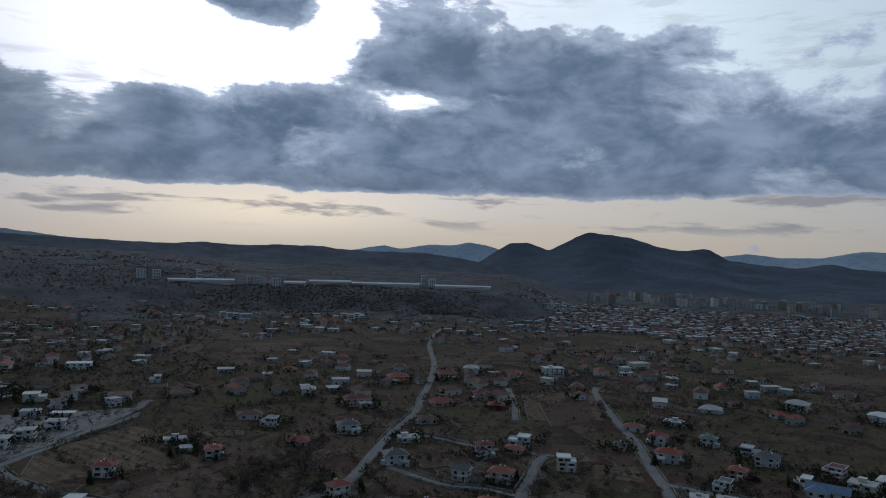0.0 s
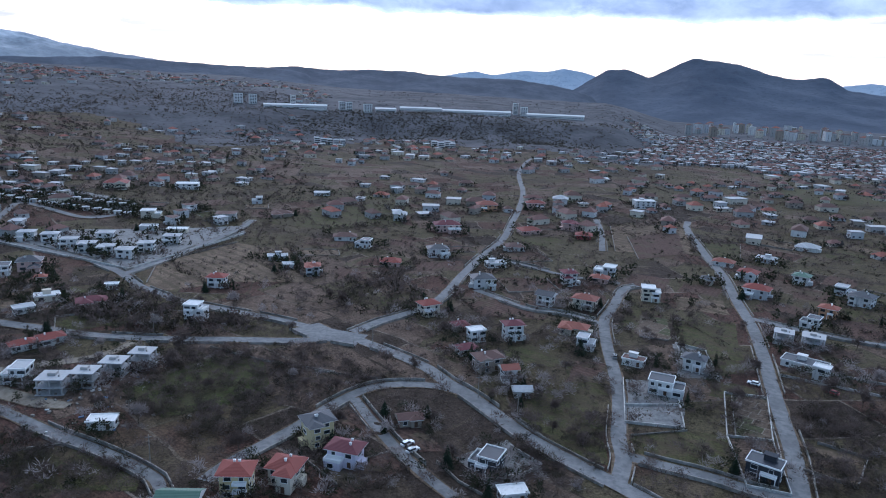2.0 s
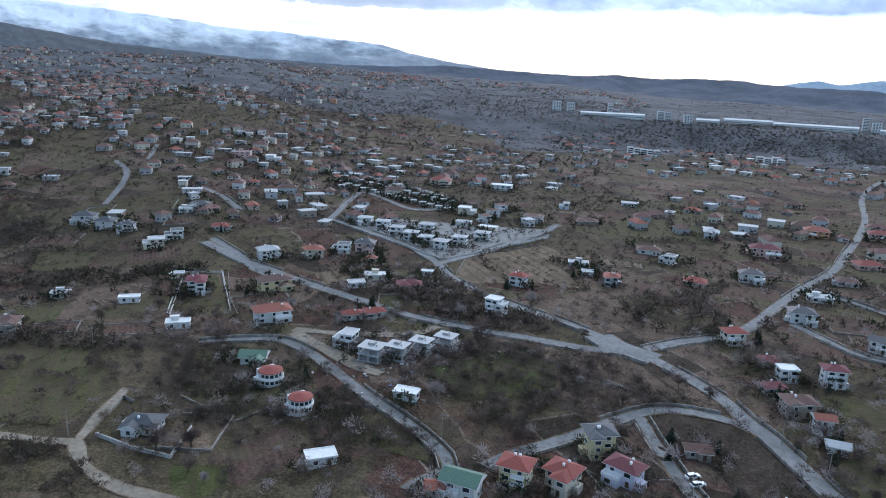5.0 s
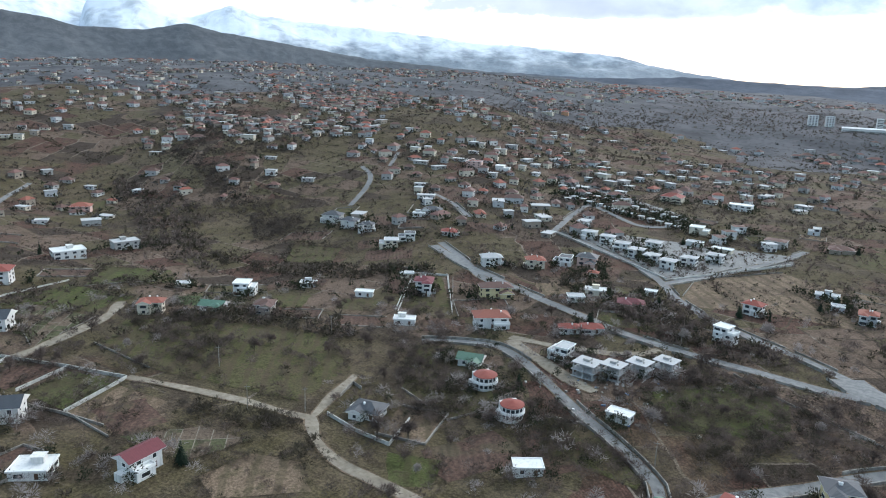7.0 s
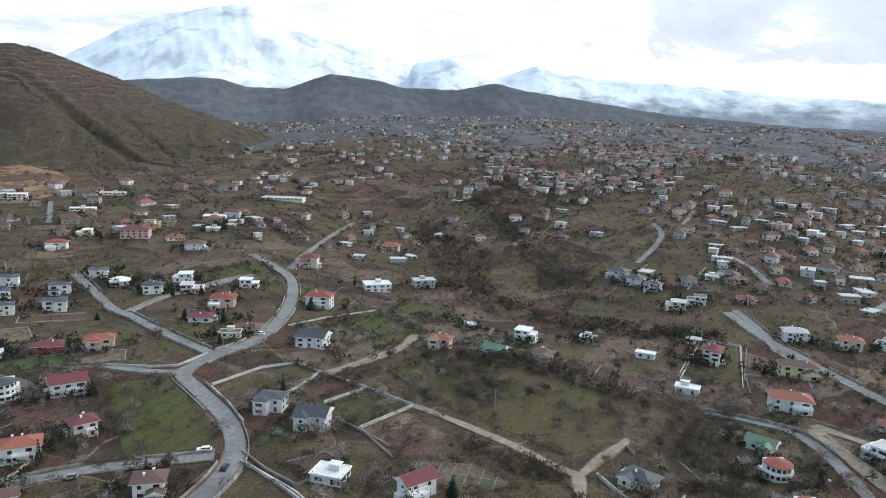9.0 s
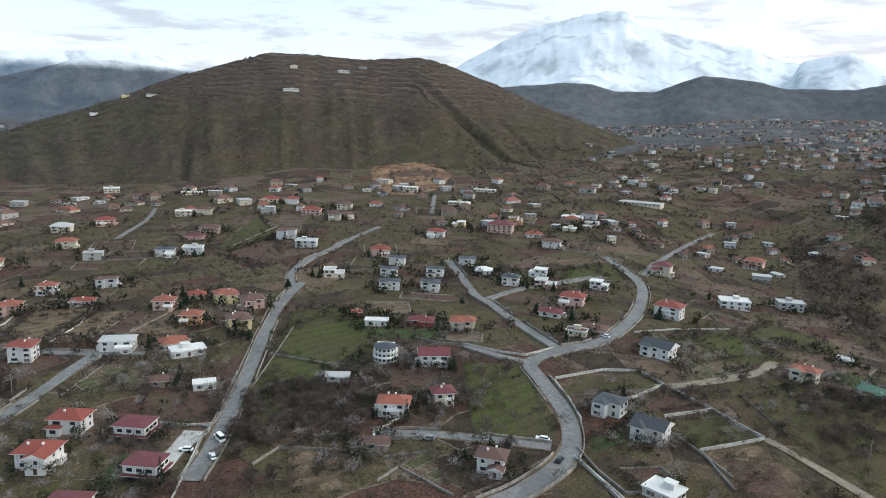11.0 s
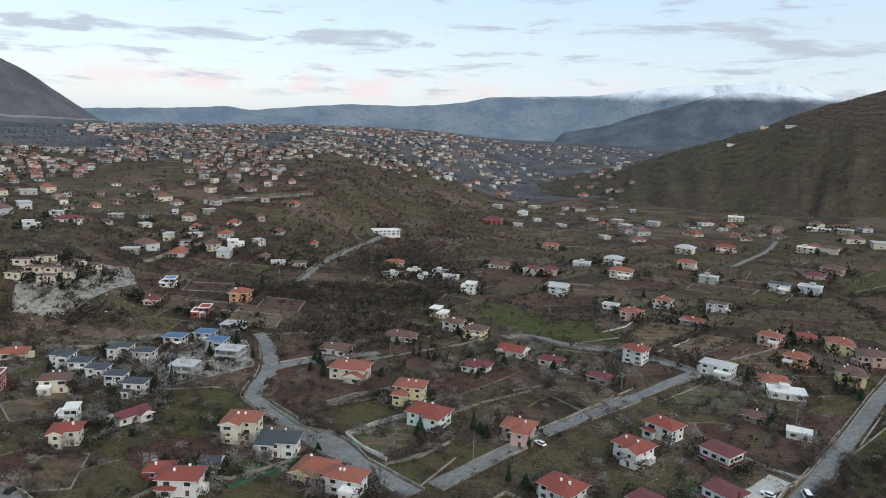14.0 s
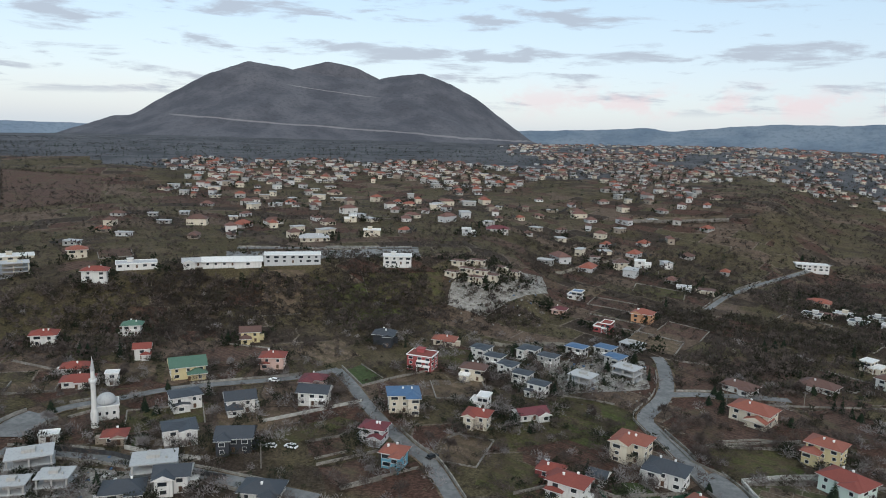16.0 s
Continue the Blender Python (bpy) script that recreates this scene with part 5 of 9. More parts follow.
road("asphalt", 17, -91.0, 275.9, -82.7, 269.8, -73.9, 267.6, -63.9, 265.7)

# ---- plots: kind and corners ----
field("grass", -387.6, 106.3, -403.5, 133.3, -371.6, 126.8, -366.7, 101.4)
field("grass", -376.1, 50.0, -375.4, 81.7, -343.0, 93.9, -328.0, 65.9)
field("rubble", 7.9, -410.9, -52.6, -479.2, -52.2, -437.4, -12.0, -380.8, 10.3, -390.0)
field("rubble", 139.5, -197.1, 86.1, -194.8, 86.3, -180.0, 125.1, -175.6)
field("rubble", -37.2, -317.9, -86.5, -328.1, -80.5, -292.2, -42.2, -276.3)
field("grass", 17.7, 258.1, 28.7, 258.8, 32.6, 233.5, 20.4, 232.6)
field("soil", 49.7, 315.8, 65.8, 331.9, 62.9, 293.9, 50.8, 296.2)
field("soil", 150.1, 347.8, 172.7, 340.2, 159.7, 317.8, 142.0, 320.3)
field("dry", -206.3, 370.5, -143.2, 409.3, -117.7, 351.2, -177.7, 298.1)
field("dry", 62.7, 542.7, 126.7, 574.3, 108.2, 465.6, 57.4, 456.0)
field("grass", -149.8, 621.3, -115.4, 653.6, -90.3, 535.4, -127.8, 528.5)
field("grass", 273.0, 831.1, 462.3, 931.0, 406.0, 775.3, 257.8, 726.6)
field("grass", -478.6, -21.0, -510.4, 8.6, -471.7, 16.0, -435.1, -9.8)
field("quarry", -976.0, -311.5, -997.7, -279.9, -1007.8, -223.3, -933.0, -183.1, -828.8, -175.8, -769.0, -192.1, -765.2, -220.6, -856.0, -269.2)
# darkness of the quarry hole, laid on as a flat patch of soil
field("soil", -928.8, -268.3, -960.6, -248.9, -952.1, -206.7, -899.4, -198.7, -867.0, -228.0, -876.2, -249.1)
field("dry", -268.1, -260.1, -264.1, -234.5, -314.6, -248.9, -303.1, -276.6)
field("soil", -266.0, -233.7, -275.5, -206.5, -314.6, -208.0, -313.5, -245.3)
field("dry", -280.7, -206.7, -287.4, -181.7, -314.0, -185.4, -310.5, -216.3)
field("soil", -209.7, -183.2, -245.5, -190.4, -248.1, -186.6, -220.1, -171.9)
field("bed", -248.4, -185.7, -245.9, -170.4, -223.1, -158.3, -219.4, -170.4)
field("soil", -219.5, -147.5, -231.9, -130.4, -203.8, -120.3, -197.5, -133.6)
field("meadow", -271.8, -130.9, -333.8, -147.1, -354.2, -111.1, -275.5, -86.6, -265.4, -97.1)
field("lawn", -320.6, -102.1, -328.0, -66.2, -315.8, -63.1, -305.5, -97.3)
field("meadow", -482.8, -266.4, -566.6, -264.8, -520.4, -247.3, -472.1, -259.6)
field("soil", -460.0, -258.4, -532.2, -250.9, -469.2, -216.1, -426.2, -208.4)
field("meadow", -504.8, -9.5, -517.6, 20.0, -473.2, 26.4, -457.3, -15.9)
field("meadow", -287.6, -49.6, -292.3, -24.2, -260.3, -14.4, -240.4, -6.4, -225.7, -5.7, -220.7, -32.1, -252.0, -40.8)
field("bed", -347.4, 45.7, -354.4, 55.0, -322.4, 73.6, -293.1, 43.6)
field("grass", -270.9, -6.8, -300.0, 24.9, -285.3, 37.0, -275.5, 21.4, -261.4, -3.3)
field("soil", -269.5, 24.1, -280.9, 39.6, -271.8, 47.8, -257.2, 29.5)
field("grass", -252.7, 36.6, -261.6, 49.6, -247.3, 63.4, -232.2, 41.6)
field("meadow", -371.3, 56.7, -386.1, 77.1, -345.9, 97.8, -333.4, 69.4)
field("dry", -194.1, -88.7, -203.8, -68.2, -174.3, -61.5, -169.4, -75.0)
field("soil", -229.2, -119.2, -245.1, -81.4, -207.9, -71.6, -196.2, -105.6)
field("bed", -195.2, -56.5, -204.1, -42.4, -184.3, -35.7, -183.1, -51.2)
field("soil", -271.6, -76.9, -277.9, -57.5, -254.1, -52.3, -246.3, -69.6)
field("grass", -367.1, -35.5, -374.3, -11.8, -340.1, -18.5, -338.8, -35.1)
field("dry", -229.5, 41.2, -240.1, 60.8, -219.0, 69.4, -205.4, 47.4)
field("soil", -83.0, -270.4, -110.4, -282.0, -119.0, -246.8, -83.3, -241.5)
field("meadow", -85.4, -239.3, -114.4, -241.2, -115.6, -218.6, -91.2, -214.1, -85.3, -219.1)
field("bed", -89.8, -211.8, -113.8, -216.1, -116.9, -202.1, -94.1, -194.5)
field("grass", -93.2, -188.7, -113.7, -191.2, -115.8, -182.6, -96.7, -171.5)
field("grass", -113.3, -188.4, -131.4, -188.6, -125.7, -175.6, -113.1, -174.9)
field("lawn", -46.5, -203.7, -56.2, -207.0, -63.6, -196.3, -57.4, -191.0, -46.6, -194.8)
field("meadow", -24.5, -242.9, -37.3, -275.7, -61.1, -270.0, -68.2, -259.7, -60.5, -233.2, -44.8, -227.2)
field("soil", -96.8, -310.6, -115.3, -311.9, -109.3, -290.7, -88.9, -288.9)
field("meadow", -252.9, -366.8, -264.5, -318.6, -275.0, -290.1, -263.3, -260.5, -239.8, -265.0, -225.9, -289.4, -228.2, -342.5)
field("soil", -141.0, -278.6, -164.8, -281.3, -163.0, -255.4, -135.5, -248.4)
field("soil", -173.7, -237.6, -205.3, -252.8, -205.6, -234.0, -179.3, -217.7)
field("dry", -193.4, -232.1, -208.3, -229.3, -207.4, -207.0, -191.8, -206.3, -182.8, -218.3)
field("dry", -179.0, -209.2, -204.0, -206.2, -202.5, -191.3, -184.5, -192.2)
field("soil", -234.0, -241.6, -258.1, -241.2, -242.6, -206.8, -214.4, -208.6)
field("dry", -264.7, -255.9, -318.8, -265.0, -309.1, -245.1, -258.2, -235.8)
field("dry", -257.6, -233.7, -308.9, -242.5, -315.4, -226.8, -268.4, -217.2)
field("bed", -209.8, -182.5, -239.2, -194.5, -252.4, -175.8, -235.6, -166.2, -215.0, -172.1)
field("soil", -229.1, -160.3, -269.8, -142.0, -231.3, -127.1, -199.4, -124.0, -195.2, -141.7)
field("meadow", -479.8, -273.4, -623.9, -309.5, -554.0, -264.2, -480.0, -263.7)
field("soil", -450.0, -248.9, -539.1, -253.2, -488.7, -219.5, -430.4, -204.4)
field("lawn", -155.3, -129.6, -176.8, -135.6, -176.7, -130.9, -157.0, -124.4)
field("lawn", -166.0, -164.7, -177.5, -163.8, -174.6, -158.8, -164.6, -159.9)
field("soil", -133.5, -157.8, -150.1, -152.3, -141.7, -140.9, -128.4, -143.6)
field("meadow", -233.4, -120.7, -310.4, -136.7, -340.3, -125.3, -286.0, -95.1, -232.6, -99.2, -200.5, -103.2)
field("dry", -406.9, -183.3, -458.2, -173.3, -423.2, -147.2, -366.1, -157.8)
field("soil", -260.1, -359.2, -303.8, -373.1, -283.3, -351.1, -257.8, -343.9)
field("soil", -247.7, -456.4, -288.4, -459.1, -272.3, -396.5, -231.8, -396.4)
field("meadow", 87.2, -397.4, 41.1, -407.1, 26.6, -378.9, 60.6, -347.6)
field("lawn", 50.2, -291.9, 44.6, -300.2, 33.1, -284.4, 40.6, -274.0)
field("soil", 50.6, -219.3, 41.0, -226.4, 35.5, -215.0, 45.5, -208.4)
field("soil", 42.7, -201.8, 30.8, -210.7, 22.7, -197.5, 34.0, -190.3)
field("lawn", 108.4, -219.1, 104.4, -221.4, 101.7, -212.2, 106.0, -211.7)
field("grass", 65.5, -226.6, 44.0, -242.5, 35.9, -238.4, 48.6, -225.6, 59.9, -213.3)
field("grass", 1.5, -236.7, -22.6, -256.7, -55.1, -271.5, -53.7, -240.7, -16.5, -222.7)
field("grass", -83.1, -234.6, -118.3, -244.1, -117.0, -228.3, -87.2, -215.7)
field("soil", -85.5, -262.9, -103.4, -256.2, -121.4, -249.3, -89.7, -240.4)
field("soil", -101.3, -332.9, -122.5, -331.4, -114.7, -300.9, -95.2, -296.4)
field("soil", 136.8, -229.1, 130.4, -238.4, 121.4, -222.8, 125.8, -213.2)
field("soil", 128.5, -294.1, 112.4, -320.3, 84.0, -315.4, 97.1, -290.4)
field("dry", 78.9, -316.1, 61.4, -336.7, 46.5, -312.7, 63.5, -294.5)
field("grass", -284.2, 7.5, -298.9, 24.6, -284.7, 36.1, -274.4, 20.4)
field("soil", -269.3, 23.8, -279.9, 38.1, -268.5, 48.6, -258.2, 32.7)
field("meadow", -253.0, 34.1, -264.0, 50.1, -246.3, 62.1, -230.6, 41.2)
field("bed", -334.8, 44.7, -349.6, 51.8, -324.1, 72.6, -297.6, 51.6, -316.2, 40.1)
field("meadow", -350.8, 29.5, -373.9, 68.6, -353.8, 93.0, -329.2, 74.4, -357.5, 53.2)
field("meadow", -422.7, 104.0, -400.7, 129.3, -374.6, 115.1, -379.9, 82.6)
field("lawn", -340.9, 113.7, -337.9, 129.9, -318.1, 119.3, -325.7, 109.0)
field("grass", -288.6, 64.5, -300.9, 112.7, -248.2, 145.6, -212.4, 134.8, -195.9, 104.3, -251.1, 73.8)
field("bed", -204.2, 50.6, -196.6, 72.1, -180.3, 80.0, -179.4, 59.9)
field("dry", -169.6, 60.2, -173.2, 77.5, -161.2, 85.9, -146.2, 81.3, -157.9, 58.9)
field("lawn", -227.0, 5.4, -236.7, 15.5, -228.2, 16.5, -217.9, 7.6)
field("soil", -208.0, 14.5, -213.3, 27.0, -206.4, 31.0, -199.8, 17.7)
field("soil", -227.0, 47.8, -225.9, 64.0, -204.9, 64.8, -205.8, 49.4)
field("grass", -184.6, 188.6, -172.7, 192.3, -157.5, 180.4, -167.9, 175.3)
field("soil", -168.2, 217.1, -151.5, 222.8, -122.0, 236.5, -121.0, 225.5, -131.1, 204.6, -147.9, 198.8)
field("meadow", -129.9, 201.6, -113.3, 237.1, -93.8, 235.5, -81.5, 209.5, -106.8, 187.0)
field("meadow", -152.5, 109.2, -139.3, 119.7, -130.9, 109.0, -136.9, 98.5)
field("soil", -330.4, 235.6, -295.5, 242.0, -266.3, 215.2, -284.7, 203.7)
field("grass", -429.4, 227.8, -388.7, 239.9, -364.6, 217.0, -395.7, 201.8)
field("grass", -220.5, 173.3, -196.5, 186.5, -154.0, 155.5, -157.9, 137.1, -186.5, 139.9)
field("soil", -138.9, 148.3, -119.5, 161.2, -104.3, 152.0, -114.6, 132.5)
field("grass", 42.8, 304.7, 55.4, 352.4, 58.9, 334.4, 48.6, 300.4)
field("bed", 55.3, 328.0, 67.8, 324.7, 64.1, 295.7, 48.9, 299.0)
field("grass", -0.6, 234.3, 28.0, 236.1, 27.1, 186.1, 15.8, 190.2, 1.6, 209.7)
field("grass", 35.9, 205.8, 54.1, 212.2, 66.6, 210.2, 62.4, 183.9, 34.6, 190.7)
field("bed", 74.8, 240.8, 87.6, 241.8, 81.7, 211.1, 68.4, 210.5)
field("grass", 71.0, 330.9, 98.8, 328.6, 86.4, 265.3, 74.7, 258.3, 66.0, 290.7)
field("court", 39.6, 249.1, 59.4, 249.0, 53.8, 214.3, 35.5, 214.0)
field("court", 64.0, 290.2, 72.9, 288.4, 75.9, 256.5, 59.3, 255.1)
field("court", -16.1, 182.1, -2.5, 196.2, 6.7, 184.1, -4.6, 167.9)
field("soil", -55.1, 204.8, -49.3, 212.1, -38.6, 199.0, -44.7, 186.9, -52.1, 188.7)
field("soil", -39.4, 202.7, -29.4, 197.2, -19.1, 185.4, -27.2, 183.8, -35.5, 192.3)
field("soil", -52.5, 167.4, -35.2, 182.1, -28.8, 174.1, -41.0, 159.3)
field("grass", -137.5, 161.0, -115.7, 168.8, -98.1, 158.8, -93.6, 148.3, -123.3, 142.7)
field("dry", -196.4, 360.0, -178.5, 410.5, -136.6, 394.6, -106.2, 341.0, -140.7, 328.8, -170.6, 328.5)
field("soil", 22.3, 262.6, 35.3, 263.0, 33.4, 243.9, 17.2, 242.6)
field("soil", 70.8, 504.3, 112.5, 539.2, 102.1, 464.5, 70.1, 440.7)
field("grass", 121.0, 502.6, 148.7, 506.1, 137.0, 462.2, 113.6, 451.6)

field("court", -301.1, 367.5, -290.1, 411.1, -239.6, 436.2, -196.4, 459.0, -183.3, 435.7, -204.7, 333.1)
field("court", -461.3, 528.0, -470.0, 554.2, -397.5, 548.1, -301.7, 508.6, -283.3, 472.5, -375.5, 509.4)
field("soil", 595.0, -880.0, 450.5, -854.6, 354.3, -667.8, 421.3, -619.3)
field("court", 154.5, -443.5, 32.5, -467.1, 29.0, -439.9, 144.9, -417.6)
field("dry", 119.4, -406.1, 95.6, -410.8, 88.3, -369.0, 108.1, -362.6)
field("dry", -170.9, -738.6, -260.7, -725.0, -253.6, -700.5, -165.4, -707.6)
field("grass", 62.1, -412.8, 15.2, -420.3, 10.3, -389.9, 50.5, -379.2)
field("grass", -185.3, 474.0, -157.3, 553.7, -104.3, 567.4, -91.4, 503.3, -139.7, 466.9)
field("soil", -36.9, 342.1, -5.4, 340.5, 16.7, 327.0, 9.9, 307.9, -17.7, 308.4)
field("soil", -489.0, 375.4, -463.5, 426.4, -408.0, 394.9, -432.5, 347.9)
field("grass", -313.0, 235.2, -287.8, 243.0, -249.1, 214.7, -261.6, 199.8)

# ---- garden walls ----
garden_wall("w", 1.6, -301.1, 367.5, -249.4, 348.4, -204.7, 333.1, -194.8, 384.0, -183.3, 435.7)
garden_wall("w", 1.4, -461.3, 528.0, -373.7, 506.9, -282.2, 470.8)
garden_wall("s", 5.0, -163.7, -710.0, -208.2, -705.9, -256.2, -701.9)
garden_wall("w", 1.4, -256.4, 189.1, -303.7, 234.5, -288.9, 247.4, -241.9, 210.6)
garden_wall("w", 1.4, -209.7, 2.7, -197.2, 9.8, -183.7, 16.9)
garden_wall("w", 1.6, -298.8, 26.3, -287.3, 34.5, -267.5, 50.4, -246.0, 64.4, -229.2, 40.8)
garden_wall("w", 1.4, -267.5, 50.4, -254.5, 31.9)
garden_wall("w", 1.4, -287.3, 34.5, -269.4, 22.2, -261.9, 12.1)
garden_wall("w", 1.4, -299.4, 24.2, -295.2, 10.4, -279.0, -9.0)
garden_wall("s", 1.2, -244.3, 30.5, -229.5, 40.0, -213.0, 48.2)
garden_wall("s", 1.2, -218.8, 1.5, -204.7, 8.2, -193.5, 15.9, -198.3, 27.0)
garden_wall("w", 1.5, -276.3, -9.0, -257.6, -2.2, -241.3, 2.4)
garden_wall("w", 1.6, -182.2, 107.3, -167.7, 108.7, -155.1, 112.1, -164.8, 127.2)
garden_wall("s", 1.5, -191.3, 117.1, -198.9, 127.7, -193.2, 127.5)
garden_wall("w", 1.2, -259.7, 190.3, -282.7, 212.4, -294.4, 226.8)
garden_wall("w", 1.2, -288.3, 247.0, -241.2, 210.0)
garden_wall("s", 1.2, -169.0, -109.0, -179.1, -111.9, -195.5, -117.9, -205.0, -118.7, -223.8, -125.0, -253.8, -135.4, -291.6, -148.2, -331.3, -160.6, -364.6, -166.2)
garden_wall("w", 1.2, -199.0, -136.0, -199.5, -127.4, -203.0, -118.5)
garden_wall("s", 1.2, -180.7, -93.2, -192.5, -90.3, -196.5, -67.7)
garden_wall("w", 1.2, -210.3, -64.9, -228.5, -58.4)
garden_wall("s", 1.0, -181.2, -54.5, -190.8, -50.6, -179.2, -31.7)
garden_wall("w", 1.2, -212.0, 0.7, -201.5, 7.8, -189.0, 15.8, -182.6, 18.6)
garden_wall("s", 1.2, -313.3, -77.2, -307.4, -62.7, -309.9, -47.5)
garden_wall("w", 1.3, -309.3, -51.3, -304.1, -33.8, -303.3, -23.5, -317.9, -11.5)
garden_wall("w", 1.0, -356.9, 26.5, -373.8, 47.5, -394.8, 78.9)
garden_wall("w", 1.3, -90.7, -212.8, -91.6, -201.0, -94.8, -191.0)
garden_wall("w", 1.3, -90.7, -212.8, -102.9, -217.0, -117.7, -219.9)
garden_wall("s", 1.2, -95.1, -188.5, -105.2, -188.0, -119.9, -193.6)
garden_wall("s", 1.0, -92.7, -244.5, -109.0, -248.6, -130.1, -246.0)
garden_wall("s", 1.0, -131.1, -214.4, -150.3, -219.1, -175.2, -220.8)
garden_wall("s", 1.2, -116.6, -176.7, -141.0, -184.0, -172.6, -191.2, -212.0, -199.6)
garden_wall("s", 1.0, -178.3, -210.8, -178.1, -189.5, -199.6, -194.1)
garden_wall("s", 1.0, -123.3, -284.1, -155.2, -286.9, -184.3, -289.4, -196.1, -293.5)
garden_wall("s", 1.0, -163.7, -225.4, -185.5, -222.8, -185.9, -193.0)
garden_wall("w", 1.0, -262.7, -272.9, -281.6, -274.4, -310.3, -288.1)
garden_wall("w", 1.0, -257.0, -230.6, -286.6, -236.9, -314.0, -251.3)
garden_wall("s", 1.2, -201.0, -123.6, -199.6, -118.1, -207.6, -119.5, -244.4, -131.0, -291.3, -146.8, -334.1, -159.3)
garden_wall("w", 1.2, -151.6, -103.2, -181.4, -113.2, -196.4, -118.4)
garden_wall("s", 1.2, -16.4, -192.9, -34.7, -202.8, -46.5, -195.6, -70.1, -203.4)
garden_wall("g", 1.3, -40.1, -204.8, -44.5, -190.9, -56.6, -195.0, -74.3, -204.3)
garden_wall("w", 1.4, -90.5, -214.7, -106.0, -219.9, -121.3, -222.4)
garden_wall("w", 1.4, -90.5, -214.7, -90.6, -205.1, -94.8, -193.8)
garden_wall("s", 1.2, -73.4, -249.2, -78.1, -226.7, -86.9, -216.2)
garden_wall("s", 1.2, -87.2, -240.5, -107.9, -245.4, -125.1, -249.7)
garden_wall("s", 1.0, 4.1, -228.3, -5.7, -239.3, -15.0, -250.1)
garden_wall("w", 1.5, 69.7, -234.7, 58.5, -242.5, 38.0, -257.4)
garden_wall("w", 1.8, 107.1, -209.5, 92.7, -206.0, 80.5, -204.5)
garden_wall("k", 2.2, 134.3, -205.7, 108.1, -204.2, 86.9, -196.5, 68.4, -193.0)
garden_wall("s", 1.2, 51.1, -219.7, 40.8, -225.2, 37.7, -230.1)
garden_wall("s", 1.2, 44.0, -204.4, 34.4, -210.3, 26.1, -216.0)
garden_wall("s", 1.0, 34.5, -191.3, 25.4, -197.2, 12.4, -205.8)
garden_wall("s", 1.2, 52.6, -296.1, 40.5, -273.5, 27.9, -285.3, 11.8, -298.8)
garden_wall("s", 1.2, 192.1, -282.8, 170.8, -276.0, 159.0, -289.7)
garden_wall("w", 1.2, 38.5, 248.8, 35.1, 214.2, 53.5, 213.3, 57.4, 252.8)
garden_wall("w", 1.2, 36.7, 227.0, 55.1, 230.4)
garden_wall("w", 1.2, 73.0, 243.6, 65.7, 210.2, 63.9, 182.1, 74.8, 179.8, 79.1, 209.2, 87.3, 242.4, 73.0, 243.6)
garden_wall("w", 1.0, 65.9, 210.9, 79.5, 210.4)
garden_wall("w", 1.2, 98.3, 265.2, 135.0, 251.6, 139.9, 264.4, 119.8, 270.9)
garden_wall("w", 1.2, 64.7, 290.5, 64.8, 267.6, 74.0, 254.1, 75.7, 284.8, 64.7, 290.5)
garden_wall("s", 1.0, -21.1, 179.0, -13.9, 169.9, -6.1, 163.9)
garden_wall("w", 1.4, -0.8, 191.5, 8.3, 182.4, 2.7, 176.0, -4.2, 172.7)
garden_wall("s", 1.2, -56.8, 171.9, -45.0, 161.6)
garden_wall("s", 0.9, -118.5, 244.1, -94.7, 236.2, -65.5, 232.5)
garden_wall("s", 0.9, -73.0, 231.9, -47.1, 230.6)
garden_wall("s", 1.0, -285.1, 247.9, -239.5, 208.8)
garden_wall("w", 1.0, -291.9, 249.2, -267.4, 230.1)
garden_wall("q", 3.5, -883.5, -276.4, -968.5, -298.2, -994.5, -279.0, -987.7, -256.0, -1004.0, -239.3, -980.4, -200.8)


# ---- houses, from the near gardens outwards: place, turn, size, storeys, roof, roof colour, wall colour ----
house(-78.2, 141.3, 9, 8.8, 6.2, 2, "gable", "G", "w")
house(-83.8, 137.1, 31, 4.0, 3.5, 1, "gable", "O", "c")
house(0.6, 164.7, 20, 7.1, 4.3, 1, "flat", "W", "w")
house(-69.1, 153.8, 9, 7.4, 6.3, 3, "hip", "R", "y")
house(-58.9, 161.7, -5, 7.5, 6.4, 2, "hip", "R", "c")
house(-7.1, 178.5, -18, 8.3, 6.7, 2, "flat", "D", "k")
house(-118.1, 132.6, 52, 7.9, 4.8, 1, "flat", "W", "w")
house(-46.1, 173.9, -10, 8.5, 5.9, 2, "hip", "M", "l")
house(-182.2, 49.4, 110, 9.9, 5.5, 2, "gable", "M", "w")
house(-143.4, -125.4, 101, 9.9, 7.4, 2, "lowhip", "M", "w")
house(-129.0, -145.0, 108, 10.9, 8.2, 2, "hip", "R", "w")
house(55.2, -185.2, -183, 10.8, 7.6, 1, "hip", "D", "w")
house(-75.8, -178.8, 132, 10.2, 7.1, 2, "hip", "O", "w")
house(-57.5, 184.8, 37, 7.8, 6.2, 3, "hip", "D", "y")
house(-32.6, -194.5, 150, 10.5, 7.3, 2, "hip", "R", "w")
house(-196.0, 26.5, 57, 9.6, 7.7, 1, "flat", "W", "w")
house(-197.9, -23.5, 87, 8.0, 6.4, 2, "hip", "N", "w")
house(70.1, 188.4, -30, 8.8, 6.1, 2, "flat", "D", "k")
house(-71.9, -192.3, 134, 11.0, 7.7, 1, "hip", "O", "y")
house(93.5, -181.5, -163, 10.5, 7.4, 1, "hip", "D", "w")
house(-167.3, -119.4, 96, 9.8, 7.8, 2, "villa", "M", "w")
